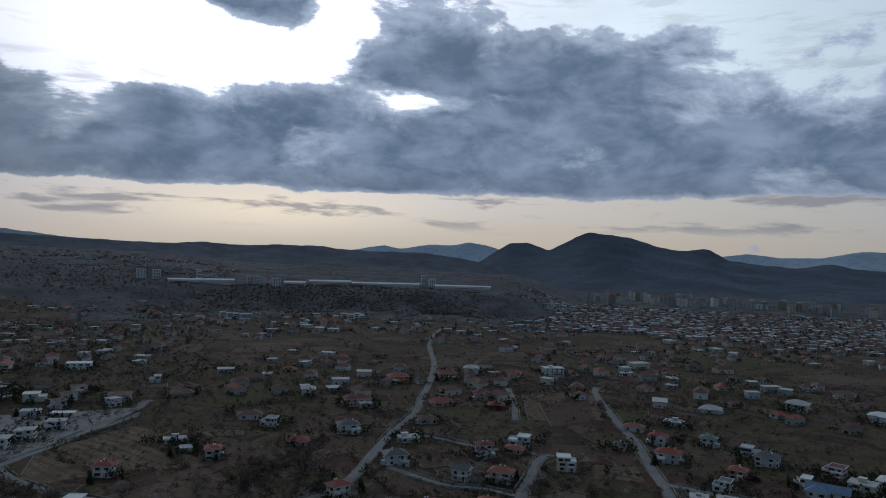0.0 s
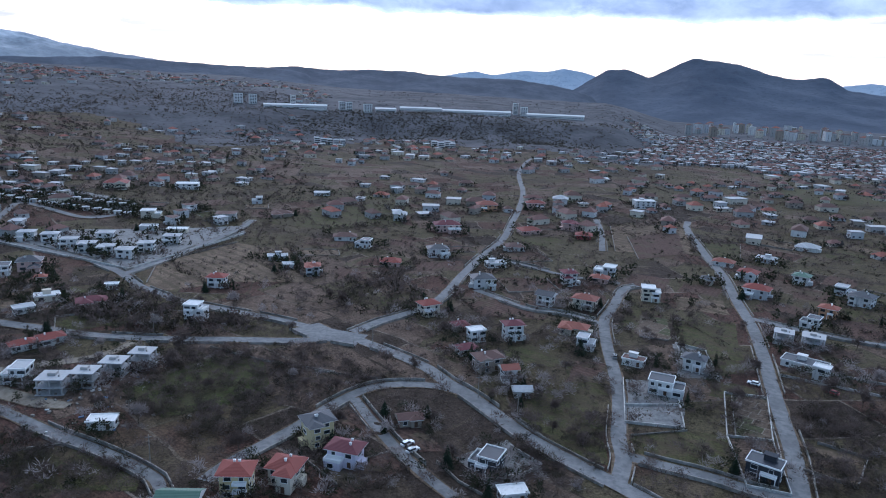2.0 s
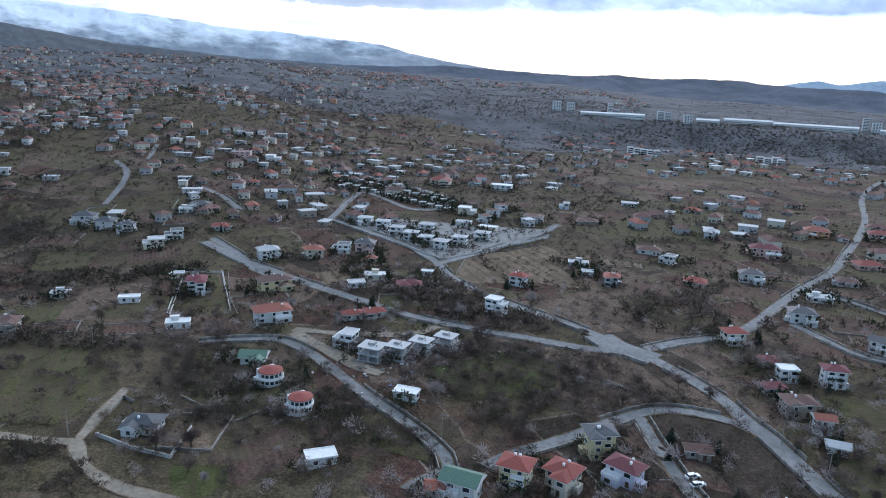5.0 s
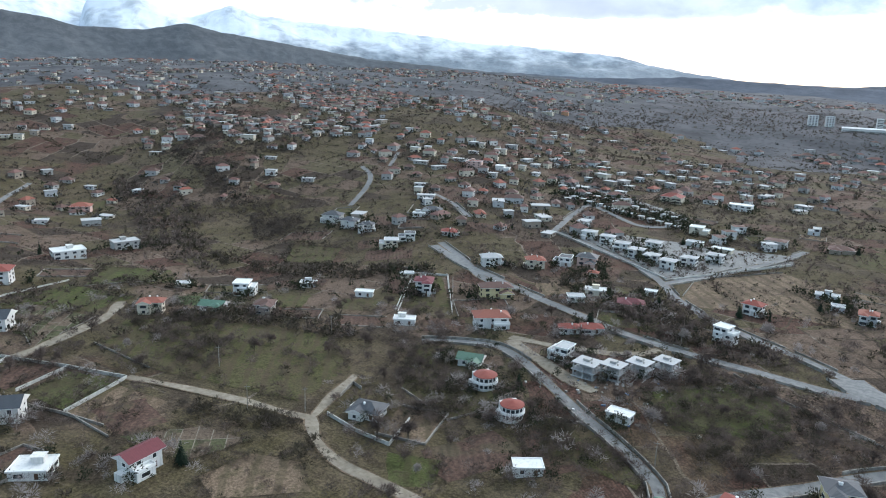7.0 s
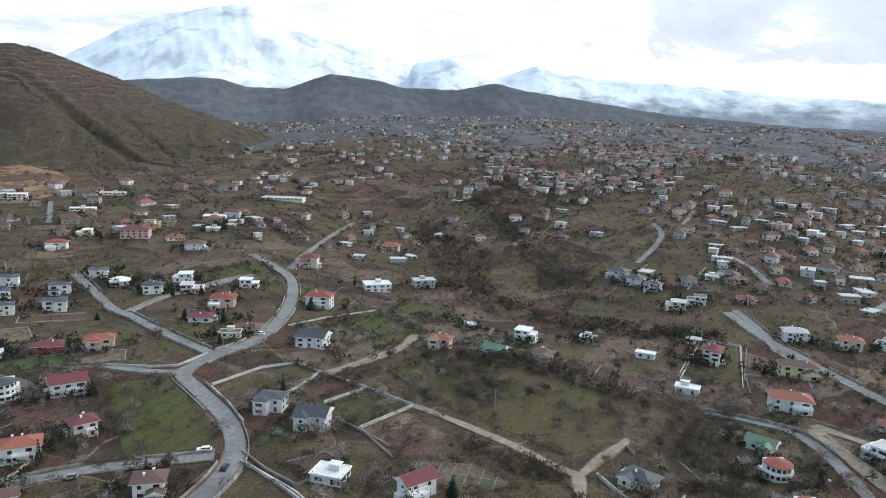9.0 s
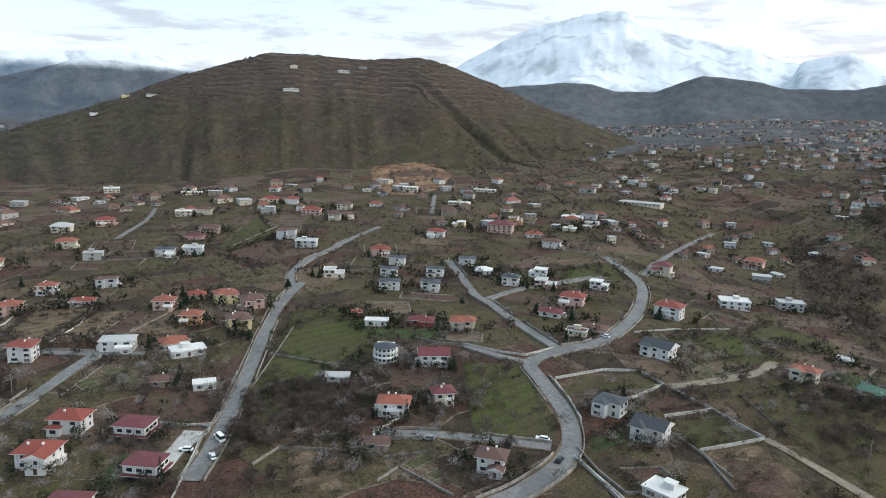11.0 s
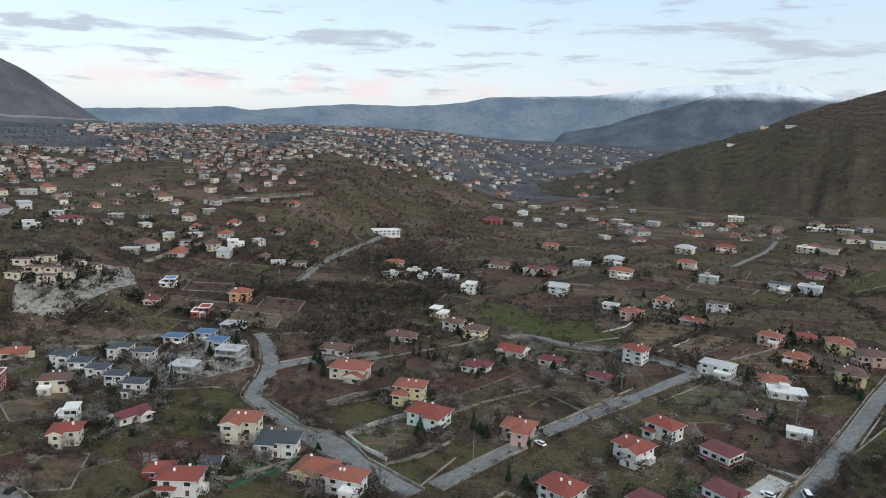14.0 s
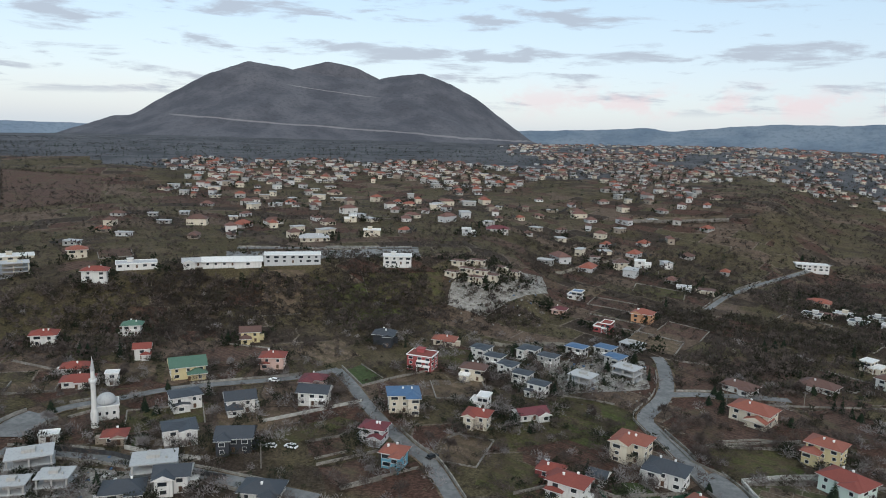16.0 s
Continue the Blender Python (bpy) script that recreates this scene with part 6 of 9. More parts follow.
house(-32.6, 199.7, 24, 6.6, 3.5, 1, "gable", "N", "n")
house(81.7, -187.3, -166, 8.8, 7.0, 2, "gable", "D", "w")
house(-28.8, -205.9, 157, 6.7, 5.4, 1, "hip", "R", "r")
house(20.0, -207.4, -195, 6.6, 5.9, 2, "hip", "O", "b")
house(-144.4, 152.7, 73, 8.5, 6.8, 2, "round", "R", "w")
house(-42.9, -204.1, 153, 4.7, 4.7, 1, "gable", "D", "w")
house(-175.4, 118.5, 31, 9.4, 7.5, 1, "hip", "D", "w")
house(-201.5, -60.8, 107, 6.5, 3.9, 1, "hip", "N", "n")
house(113.3, -182.2, -168, 8.4, 6.7, 2, "frame", "S", "s")
house(90.5, -194.8, -160, 12.4, 8.7, 2, "frame", "S", "s")
house(122.0, -176.6, -165, 7.5, 6.0, 2, "frame", "S", "s")
house(-120.7, 177.4, 14, 7.6, 4.6, 1, "flat", "W", "w")
house(-65.4, -209.9, 148, 11.9, 8.3, 2, "hip", "D", "w")
house(-165.9, -153.7, 103, 10.3, 7.7, 2, "hip", "R", "w")
house(72.5, -214.3, -171, 10.6, 8.5, 2, "gable", "D", "k")
house(28.6, -225.0, -193, 7.7, 6.1, 2, "hip", "M", "g")
house(1.8, 227.6, 10, 5.3, 3.7, 1, "gable", "S", "w")
house(-58.0, -224.9, 146, 10.4, 8.3, 3, "hip", "O", "c")
house(127.7, -193.5, -152, 12.1, 8.5, 2, "frame", "S", "s")
house(-188.7, -137.7, 96, 10.3, 8.3, 2, "villa", "M", "w")
house(-168.9, 163.9, 76, 9.3, 7.5, 2, "round", "R", "w")
house(-143.8, -186.4, 127, 9.9, 8.0, 2, "hip", "O", "p")
house(-234.9, 25.8, 64, 10.3, 8.2, 2, "gable", "D", "w")
house(-228.3, -62.9, 100, 10.3, 7.2, 2, "hip", "O", "w")
house(92.8, -218.4, -152, 10.2, 8.2, 2, "lowhip", "D", "w")
house(-6.4, -240.4, 163, 8.0, 6.4, 2, "hip", "R", "c")
house(-3.2, 239.5, 21, 5.1, 4.0, 2, "gable", "O", "w")
house(-121.8, -211.5, 125, 13.4, 9.4, 2, "hip", "R", "t")
house(112.6, -214.8, -162, 6.6, 5.3, 1, "hip", "R", "n")
house(-187.6, -160.7, 101, 10.4, 7.8, 2, "hip", "R", "w")
house(52.4, 240.3, -17, 11.8, 7.1, 2, "flat", "D", "w")
house(-150.1, 197.2, 12, 8.3, 7.5, 2, "frame", "S", "s")
house(-242.3, -48.3, 116, 7.3, 6.6, 2, "hip", "M", "c")
house(-142.9, 203.2, 10, 7.3, 6.6, 2, "frame", "S", "s")
house(-11.6, 249.2, 28, 9.5, 6.7, 2, "hip", "N", "n")
house(-26.0, -250.4, 204, 10.7, 5.3, 1, "gable", "M", "w")
house(-252.5, 12.8, 67, 9.5, 7.6, 2, "lowhip", "D", "w")
house(133.0, -211.9, -158, 5.5, 3.9, 1, "flat", "W", "w")
house(21.7, -253.2, -170, 10.9, 8.7, 3, "hip", "B", "c")
house(-138.8, 213.2, 8, 7.5, 6.7, 2, "frame", "S", "s")
house(81.2, -245.3, -157, 9.8, 7.9, 2, "gable", "D", "w")
house(-189.4, 175.6, 32, 8.8, 6.2, 1, "gable", "G", "w")
house(-7.6, -258.6, 163, 6.9, 5.5, 2, "flat", "W", "w")
house(55.6, -254.8, -183, 10.7, 7.5, 2, "gable", "D", "w")
house(-134.1, 223.4, 6, 7.3, 6.6, 2, "frame", "S", "s")
house(-20.9, 262.4, 35, 7.0, 4.9, 1, "hip", "M", "w")
house(-168.5, 204.0, 15, 8.1, 7.3, 2, "flat", "S", "w")
house(-126.6, -234.9, 137, 10.8, 8.6, 3, "hip", "O", "y")
house(102.1, -246.1, -147, 10.4, 8.3, 2, "lowhip", "D", "w")
house(44.2, 264.0, -20, 8.1, 4.8, 1, "flat", "N", "w")
house(-251.0, -92.3, 105, 7.9, 3.5, 1, "gable", "S", "g")
house(-231.2, -138.4, 121, 7.9, 4.8, 1, "flat", "W", "w")
house(66.7, 263.6, -24, 7.5, 5.3, 2, "hip", "D", "w")
house(-31.2, -275.2, 149, 7.5, 6.0, 2, "lowhip", "D", "w")
house(-18.2, 277.0, 29, 6.5, 5.2, 2, "flat", "W", "w")
house(26.8, 277.3, -16, 6.7, 6.1, 2, "flat", "S", "w")
house(-229.9, -156.0, 124, 7.6, 4.5, 1, "hip", "N", "n")
house(59.9, -274.6, -183, 9.1, 6.4, 1, "hip", "M", "p")
house(-3.3, 282.3, 21, 7.5, 6.0, 3, "hip", "M", "w")
house(-280.9, -60.4, 107, 11.9, 8.3, 2, "gable", "M", "w")
house(-25.6, -287.1, 150, 7.4, 5.9, 2, "lowhip", "D", "w")
house(-114.8, -268.1, 137, 14.9, 10.4, 2, "hip", "O", "c")
house(-278.2, -81.0, 101, 10.5, 9.5, 3, "round", "D", "w")
house(-26.3, 288.4, 30, 5.9, 4.7, 1, "hip", "M", "c")
house(-5.1, -290.9, 164, 9.8, 6.9, 2, "hip", "N", "c")
house(113.8, 265.8, -33, 5.4, 4.3, 2, "flat", "W", "w")
house(-51.1, -288.3, 145, 9.9, 7.9, 2, "frame", "S", "s")
house(-184.4, 227.7, 49, 8.2, 4.9, 1, "hip", "R", "w")
house(-178.1, 234.7, 47, 8.2, 4.9, 1, "hip", "R", "w")
house(22.9, 295.7, -14, 11.0, 6.6, 1, "hip", "O", "c")
house(111.6, 276.4, -32, 15.9, 8.0, 1, "flat", "D", "w")
house(-207.3, -214.6, 116, 9.2, 5.5, 1, "hip", "M", "n")
house(-20.2, -298.1, 151, 7.7, 6.1, 2, "lowhip", "D", "w")
house(17.6, -300.3, -197, 11.2, 9.0, 3, "flat", "R", "r")
house(114.3, -278.8, -153, 13.2, 10.6, 2, "gable", "G", "y")
house(138.5, -264.0, -162, 4.6, 3.7, 2, "flat", "W", "w")
house(-216.7, 211.9, 56, 14.9, 9.0, 2, "hip", "O", "w")
house(150.7, -261.3, -160, 11.2, 6.7, 1, "hip", "R", "w")
house(82.1, -293.2, -174, 9.6, 7.6, 2, "hip", "R", "p")
house(-243.1, 183.4, 48, 9.5, 5.7, 1, "flat", "W", "w")
house(-170.9, -254.6, 126, 11.3, 6.8, 1, "hip", "M", "w")
house(-138.2, 273.2, 2, 8.6, 6.1, 3, "flat", "W", "w")
house(-14.6, -308.4, 152, 7.9, 6.3, 2, "lowhip", "D", "w")
house(-42.5, 306.4, 38, 8.2, 6.6, 2, "hip", "R", "c")
house(-72.8, -303.0, 141, 10.5, 8.4, 2, "frame", "S", "s")
house(-264.0, -165.6, 132, 14.0, 8.4, 1, "flat", "W", "w")
house(-39.2, -312.0, 148, 8.1, 6.5, 2, "lowhip", "D", "s")
house(-204.7, -244.5, 120, 9.9, 5.9, 1, "hip", "M", "c")
house(159.9, -275.6, -160, 9.7, 6.8, 1, "hip", "R", "w")
house(-8.9, -320.2, 153, 8.2, 6.6, 2, "lowhip", "D", "w")
house(-121.4, -300.3, 138, 13.2, 7.9, 1, "hip", "N", "w")
house(-291.1, 138.7, 50, 7.8, 7.0, 2, "hip", "N", "n")
house(-31.5, -321.9, 149, 8.3, 6.6, 2, "lowhip", "D", "w")
house(-70.5, -316.8, 142, 8.3, 6.7, 2, "lowhip", "B", "s")
house(-325.7, 35.8, 59, 13.1, 9.2, 2, "gable", "D", "w")
house(-272.3, -177.5, 133, 10.6, 6.3, 1, "hip", "O", "w")
house(-261.0, -197.0, 112, 13.6, 8.2, 2, "lowhip", "S", "w")
house(112.8, 305.3, -20, 7.3, 6.6, 2, "frame", "S", "s")
house(124.0, 302.6, -22, 8.4, 7.5, 2, "frame", "S", "s")
house(-240.1, -226.2, 113, 9.6, 7.7, 3, "hip", "R", "w")
house(141.8, -297.2, -159, 6.2, 6.2, 2, "gable", "R", "w")
house(-199.1, -266.1, 118, 12.0, 8.4, 1, "gable", "R", "w")
house(-54.2, -326.9, 146, 8.5, 6.8, 2, "lowhip", "B", "s")
house(-310.1, 121.6, 44, 10.6, 6.4, 1, "gable", "G", "w")
house(29.9, 331.5, -20, 10.2, 7.2, 2, "hip", "O", "c")
house(11.2, 332.0, -22, 7.4, 5.9, 2, "gable", "D", "w")
house(-318.6, 96.5, 58, 10.0, 6.0, 2, "hip", "O", "c")
house(-68.0, -328.8, 143, 8.6, 6.9, 2, "lowhip", "B", "s")
house(-188.4, 276.6, 34, 11.3, 6.8, 1, "hip", "M", "c")
house(38.6, -334.4, -183, 9.6, 7.7, 2, "hip", "D", "k")
house(9.0, -338.1, -188, 10.7, 6.4, 1, "hip", "O", "c")
house(-211.5, 263.9, 49, 7.8, 5.5, 1, "flat", "S", "w")
house(-334.5, -57.6, 95, 11.4, 6.9, 2, "hip", "O", "c")
house(173.5, 294.4, -41, 7.9, 5.5, 1, "hip", "R", "c")
house(-326.7, -99.8, 102, 11.1, 5.6, 1, "flat", "W", "w")
house(-342.4, -1.8, 80, 9.6, 5.8, 1, "flat", "N", "c")
house(103.0, -327.7, -163, 8.7, 7.0, 2, "gable", "N", "y")
house(-304.5, -163.2, 128, 10.3, 8.3, 2, "hip", "N", "y")
house(-247.2, 243.8, 60, 15.3, 7.7, 2, "hip", "N", "y")
house(-335.8, -79.0, 98, 11.7, 5.9, 1, "hip", "M", "r")
house(-160.5, -310.0, 133, 14.2, 8.5, 1, "hip", "N", "w")
house(-288.3, 191.6, 46, 8.8, 4.4, 1, "flat", "W", "w")
house(-348.9, 6.4, 79, 12.3, 7.4, 1, "hip", "N", "n")
house(-274.7, 219.3, 46, 8.3, 8.3, 3, "hip", "M", "w")
house(-211.7, 279.4, 37, 10.1, 6.1, 1, "flat", "W", "c")
house(-149.7, 319.2, 5, 7.9, 6.3, 2, "hip", "R", "w")
house(-21.5, 355.7, 18, 10.7, 8.6, 2, "hip", "D", "w")
house(-84.9, -346.9, 141, 10.1, 8.1, 1, "frame", "S", "s")
house(-303.5, -187.4, 107, 9.2, 7.4, 2, "hip", "O", "o")
house(-198.5, -299.0, 126, 10.4, 8.4, 2, "hip", "N", "y")
house(133.2, 331.3, -32, 8.1, 6.5, 2, "flat", "D", "w")
house(-336.9, -114.0, 109, 5.0, 4.0, 1, "hip", "R", "r")
house(-193.8, 300.5, 23, 5.7, 3.5, 1, "flat", "W", "w")
house(64.5, 356.1, -5, 9.2, 7.4, 3, "flat", "W", "c")
house(-332.6, 147.7, 51, 10.5, 8.4, 3, "flat", "W", "w")
house(192.6, -307.9, -158, 10.5, 7.3, 2, "hip", "R", "w")
house(161.6, -329.2, -164, 8.3, 6.6, 2, "hip", "G", "w")
house(201.7, 311.3, -43, 10.7, 7.5, 2, "flat", "S", "c")
house(-195.3, -316.2, 128, 10.1, 7.1, 2, "hip", "N", "w")
house(180.3, 327.4, -34, 16.8, 8.4, 1, "gable", "B", "w")
house(23.9, 373.1, 16, 7.0, 7.0, 3, "hip", "M", "w")
house(-326.2, 180.7, 51, 8.2, 4.9, 1, "flat", "W", "w")
house(-112.7, 355.5, 18, 7.1, 6.4, 2, "hip", "O", "g")
house(-374.0, -16.5, 83, 11.6, 6.9, 1, "hip", "M", "w")
house(-336.3, -171.9, 127, 11.3, 9.0, 2, "hip", "N", "p")
house(-74.8, -371.0, 154, 9.0, 8.1, 2, "flat", "R", "r")
house(147.7, 348.9, -33, 7.5, 6.0, 2, "hip", "O", "o")
house(-301.5, 228.3, 53, 7.2, 4.3, 1, "flat", "S", "c")
house(174.4, 338.5, -37, 7.3, 7.3, 2, "flat", "W", "c")
house(-359.4, 125.4, 61, 7.1, 5.0, 1, "flat", "S", "w")
house(198.2, 330.5, -41, 10.9, 8.8, 2, "flat", "G", "w")
house(-232.9, 304.3, 27, 4.2, 3.5, 1, "hip", "O", "c")
house(41.3, 382.8, -16, 8.9, 6.2, 1, "hip", "O", "p")
house(-129.0, 362.9, 20, 6.0, 5.4, 1, "flat", "S", "g")
house(-323.1, -215.0, 109, 10.0, 8.0, 2, "hip", "O", "p")
house(-342.7, -190.8, 129, 11.1, 8.9, 2, "hip", "O", "y")
house(122.7, 377.9, -28, 12.1, 8.5, 2, "hip", "R", "g")
house(-76.8, 387.9, 11, 10.8, 6.5, 1, "hip", "R", "p")
house(216.2, 333.7, -43, 14.1, 8.4, 2, "hip", "W", "w")
house(-202.8, -344.0, 129, 9.4, 7.5, 2, "flat", "W", "c")
house(-17.0, 399.7, 22, 11.1, 6.7, 1, "flat", "S", "w")
house(-269.3, 296.5, 52, 9.8, 6.9, 2, "hip", "O", "c")
house(-401.1, 47.6, 68, 13.8, 11.0, 3, "hip", "R", "w")
house(-403.4, -5.7, 81, 12.6, 10.1, 2, "hip", "R", "p")
house(45.7, 400.3, -17, 11.6, 8.1, 2, "flat", "W", "g")
house(196.9, 352.0, -44, 9.8, 7.9, 3, "flat", "M", "p")
house(-344.4, -209.2, 121, 9.0, 6.3, 1, "hip", "R", "c")
house(-290.7, 281.9, 56, 11.3, 6.8, 2, "hip", "S", "w")
house(-55.1, -400.9, 157, 7.1, 5.7, 1, "hip", "M", "p")
house(-140.6, 378.6, 20, 10.9, 5.5, 1, "flat", "W", "w")
house(-262.3, 312.9, 30, 10.4, 8.3, 2, "flat", "D", "w")
house(-252.9, 323.5, 28, 10.5, 8.4, 2, "hip", "D", "p")
house(-296.7, -285.4, 114, 9.8, 7.8, 2, "hip", "O", "p")
house(-102.5, -398.9, 151, 10.6, 8.5, 2, "hip", "O", "o")
house(-318.5, -260.5, 114, 11.4, 5.7, 1, "hip", "R", "g")
house(174.2, 375.2, -40, 10.7, 8.6, 2, "hip", "D", "w")
house(102.7, 400.1, -24, 6.4, 5.1, 1, "hip", "D", "c")
house(-6.2, -414.1, 159, 8.0, 4.8, 1, "lowhip", "N", "c")
house(-400.4, -114.6, 101, 12.0, 8.4, 2, "lowhip", "D", "w")
house(-408.6, -91.3, 98, 11.4, 8.0, 2, "lowhip", "D", "w")
house(8.1, -417.8, -199, 8.1, 4.8, 1, "lowhip", "N", "c")
house(-53.4, 417.7, 17, 11.6, 8.1, 2, "hip", "D", "w")
house(-221.2, 358.2, 17, 8.6, 6.9, 2, "lowhip", "S", "w")
house(-15.8, -420.7, 158, 8.1, 4.9, 1, "lowhip", "N", "c")
house(202.0, -372.0, -162, 12.9, 7.8, 2, "hip", "R", "w")
house(-0.6, -422.0, 160, 8.1, 4.9, 1, "lowhip", "N", "c")
house(-9.6, -422.0, 159, 8.1, 4.9, 1, "lowhip", "N", "c")
house(42.3, -427.1, -174, 16.9, 10.2, 2, "flat", "W", "w")
house(172.7, 392.5, -34, 9.1, 7.2, 2, "flat", "W", "w")
house(4.4, -430.4, -199, 8.3, 5.0, 1, "lowhip", "N", "c")
house(-234.7, 361.8, 18, 8.2, 6.6, 2, "lowhip", "S", "w")
house(127.9, 412.9, -27, 9.8, 7.9, 2, "hip", "R", "w")
house(138.6, -409.0, -161, 33.2, 8.3, 1, "gable", "W", "w")
house(105.4, -419.8, -166, 33.1, 9.9, 2, "flat", "W", "g")
house(160.0, -402.8, -158, 11.0, 6.6, 1, "gable", "S", "w")
house(188.9, -392.6, -154, 21.4, 10.7, 1, "flat", "S", "w")
house(-7.1, -434.5, 159, 8.4, 5.0, 1, "lowhip", "N", "c")
house(-304.9, -310.9, 116, 8.8, 6.1, 1, "flat", "S", "w")
house(-219.2, 377.1, 15, 8.3, 6.6, 2, "lowhip", "S", "w")
house(-20.3, -435.6, 157, 8.4, 5.1, 1, "lowhip", "N", "c")
house(-438.2, -23.5, 83, 12.6, 8.8, 2, "flat", "S", "p")
house(-102.1, 427.3, -7, 9.2, 7.3, 2, "flat", "D", "w")
house(-29.1, -438.9, 156, 8.5, 5.1, 1, "lowhip", "N", "c")
house(-438.6, -45.6, 86, 10.0, 8.0, 2, "hip", "D", "w")
house(157.1, 412.3, -31, 8.0, 7.2, 2, "hip", "G", "w")
house(-248.7, 366.2, 19, 8.4, 6.7, 2, "lowhip", "S", "w")
house(-415.9, -155.6, 106, 12.6, 8.9, 2, "flat", "W", "w")
house(-332.8, -294.4, 111, 8.8, 7.0, 2, "hip", "O", "w")
house(-69.8, -440.0, 156, 9.0, 7.2, 2, "flat", "B", "w")
house(-7.7, 447.3, 21, 11.5, 8.1, 1, "hip", "N", "w")
house(-446.2, 9.5, 79, 10.9, 7.6, 2, "flat", "W", "w")
house(-362.9, 259.6, 54, 12.0, 8.4, 2, "flat", "S", "w")
house(-431.7, -124.1, 101, 10.9, 7.6, 2, "lowhip", "D", "w")
house(-357.1, -274.3, 113, 10.6, 7.4, 2, "flat", "S", "w")
house(-442.4, -95.8, 97, 11.0, 7.7, 2, "lowhip", "D", "w")
house(-215.2, 399.4, 13, 9.3, 7.4, 2, "lowhip", "S", "w")
house(-264.3, 372.2, 20, 8.7, 7.0, 2, "lowhip", "S", "w")
house(-118.2, 442.5, 15, 14.0, 8.4, 1, "hip", "N", "w")
house(-365.2, 275.8, 53, 10.9, 7.6, 2, "flat", "D", "w")
house(254.6, -382.3, -146, 15.2, 10.6, 3, "frame", "S", "c")
house(122.0, 443.7, -25, 11.5, 6.9, 1, "hip", "O", "w")
house(-251.3, -388.9, 137, 9.6, 8.7, 3, "flat", "W", "w")
house(-457.5, 92.3, 89, 17.4, 12.2, 2, "flat", "W", "w")
house(-459.6, -66.5, 98, 10.4, 8.3, 1, "hip", "W", "w")
house(-466.1, -30.6, 84, 11.2, 8.9, 2, "flat", "W", "w")
house(-255.1, 393.6, 18, 8.9, 7.2, 2, "lowhip", "S", "w")
house(-356.1, 304.8, 49, 9.7, 6.8, 1, "hip", "R", "w")
house(-305.6, -361.4, 125, 11.0, 8.8, 2, "gable", "S", "w")
house(-282.7, 381.4, 22, 9.1, 7.2, 2, "lowhip", "S", "w")
house(235.5, -413.9, -150, 10.6, 8.5, 2, "hip", "O", "c")
house(-465.7, -128.0, 100, 11.0, 7.7, 2, "lowhip", "D", "w")
house(-298.7, 382.2, 23, 9.3, 7.4, 2, "lowhip", "S", "w")
house(-227.4, 429.5, 13, 12.6, 6.3, 1, "flat", "W", "c")
house(153.2, 461.9, -28, 11.8, 8.3, 1, "flat", "W", "w")
house(-479.6, -81.3, 95, 10.9, 8.8, 2, "lowhip", "D", "w")
house(-472.7, 128.9, 90, 15.6, 10.9, 2, "flat", "R", "w")
house(-56.9, 491.0, 17, 17.5, 10.5, 2, "hip", "M", "p")
house(-410.3, 274.6, 36, 9.1, 7.3, 2, "hip", "D", "w")
house(39.4, 492.2, -5, 10.3, 8.2, 1, "hip", "R", "r")
house(-248.1, 431.0, 15, 10.5, 6.3, 1, "flat", "S", "w")
house(1.2, 500.9, 20, 14.7, 8.8, 1, "hip", "R", "p")
house(-245.4, -437.8, 141, 10.7, 7.5, 1, "flat", "D", "w")
house(-223.1, -451.0, 144, 10.8, 7.5, 1, "flat", "D", "w")
house(278.6, -421.0, -147, 19.9, 11.9, 1, "flat", "W", "c")
house(-262.2, -430.2, 139, 10.8, 7.5, 1, "flat", "D", "w")
house(109.2, -496.9, -168, 19.4, 9.7, 1, "hip", "S", "c")
house(-487.9, -147.0, 107, 13.1, 10.4, 2, "hip", "R", "p")
house(-234.0, -453.4, 143, 10.9, 7.6, 1, "flat", "D", "w")
house(-433.2, 275.0, 38, 11.5, 9.2, 2, "hip", "D", "w")
house(-243.1, 453.0, 53, 7.7, 6.9, 2, "lowhip", "N", "w")
house(-153.9, -494.4, 163, 9.7, 7.8, 1, "flat", "W", "w")
house(-408.1, 319.3, 42, 8.8, 6.2, 1, "flat", "W", "w")
house(-518.7, 54.1, 74, 12.2, 12.2, 3, "hip", "M", "c")
house(-168.7, -491.1, 161, 11.4, 8.0, 1, "flat", "W", "w")
house(-214.5, 476.3, 14, 13.2, 10.6, 2, "flat", "D", "w")
house(-247.5, -459.1, 142, 11.2, 7.8, 1, "flat", "D", "w")
house(-264.5, -449.7, 140, 11.2, 7.8, 1, "flat", "D", "w")
house(30.8, 521.5, 7, 10.6, 7.4, 2, "hip", "M", "p")
house(-95.4, 515.5, 10, 9.3, 8.3, 2, "hip", "S", "w")
house(-408.7, 332.2, 41, 13.0, 9.1, 1, "hip", "D", "w")
house(71.5, -523.9, -172, 12.4, 8.7, 2, "flat", "W", "c")
house(-328.0, -421.0, 132, 10.9, 7.6, 2, "hip", "M", "w")
house(-247.2, 473.3, 53, 8.0, 7.2, 2, "lowhip", "N", "w")
house(-182.4, 501.4, 20, 13.7, 8.2, 1, "hip", "N", "n")
house(-265.4, 465.4, 20, 13.0, 9.1, 2, "flat", "W", "c")
house(-340.0, -413.3, 131, 10.9, 7.6, 2, "hip", "M", "p")
house(-380.7, -379.8, 125, 15.6, 10.9, 2, "hip", "O", "c")
house(-461.6, 277.7, 39, 13.5, 10.8, 2, "hip", "D", "w")
house(-449.5, -296.7, 113, 13.1, 10.5, 2, "lowhip", "D", "w")
house(-422.4, -334.6, 118, 12.3, 8.6, 2, "flat", "W", "w")
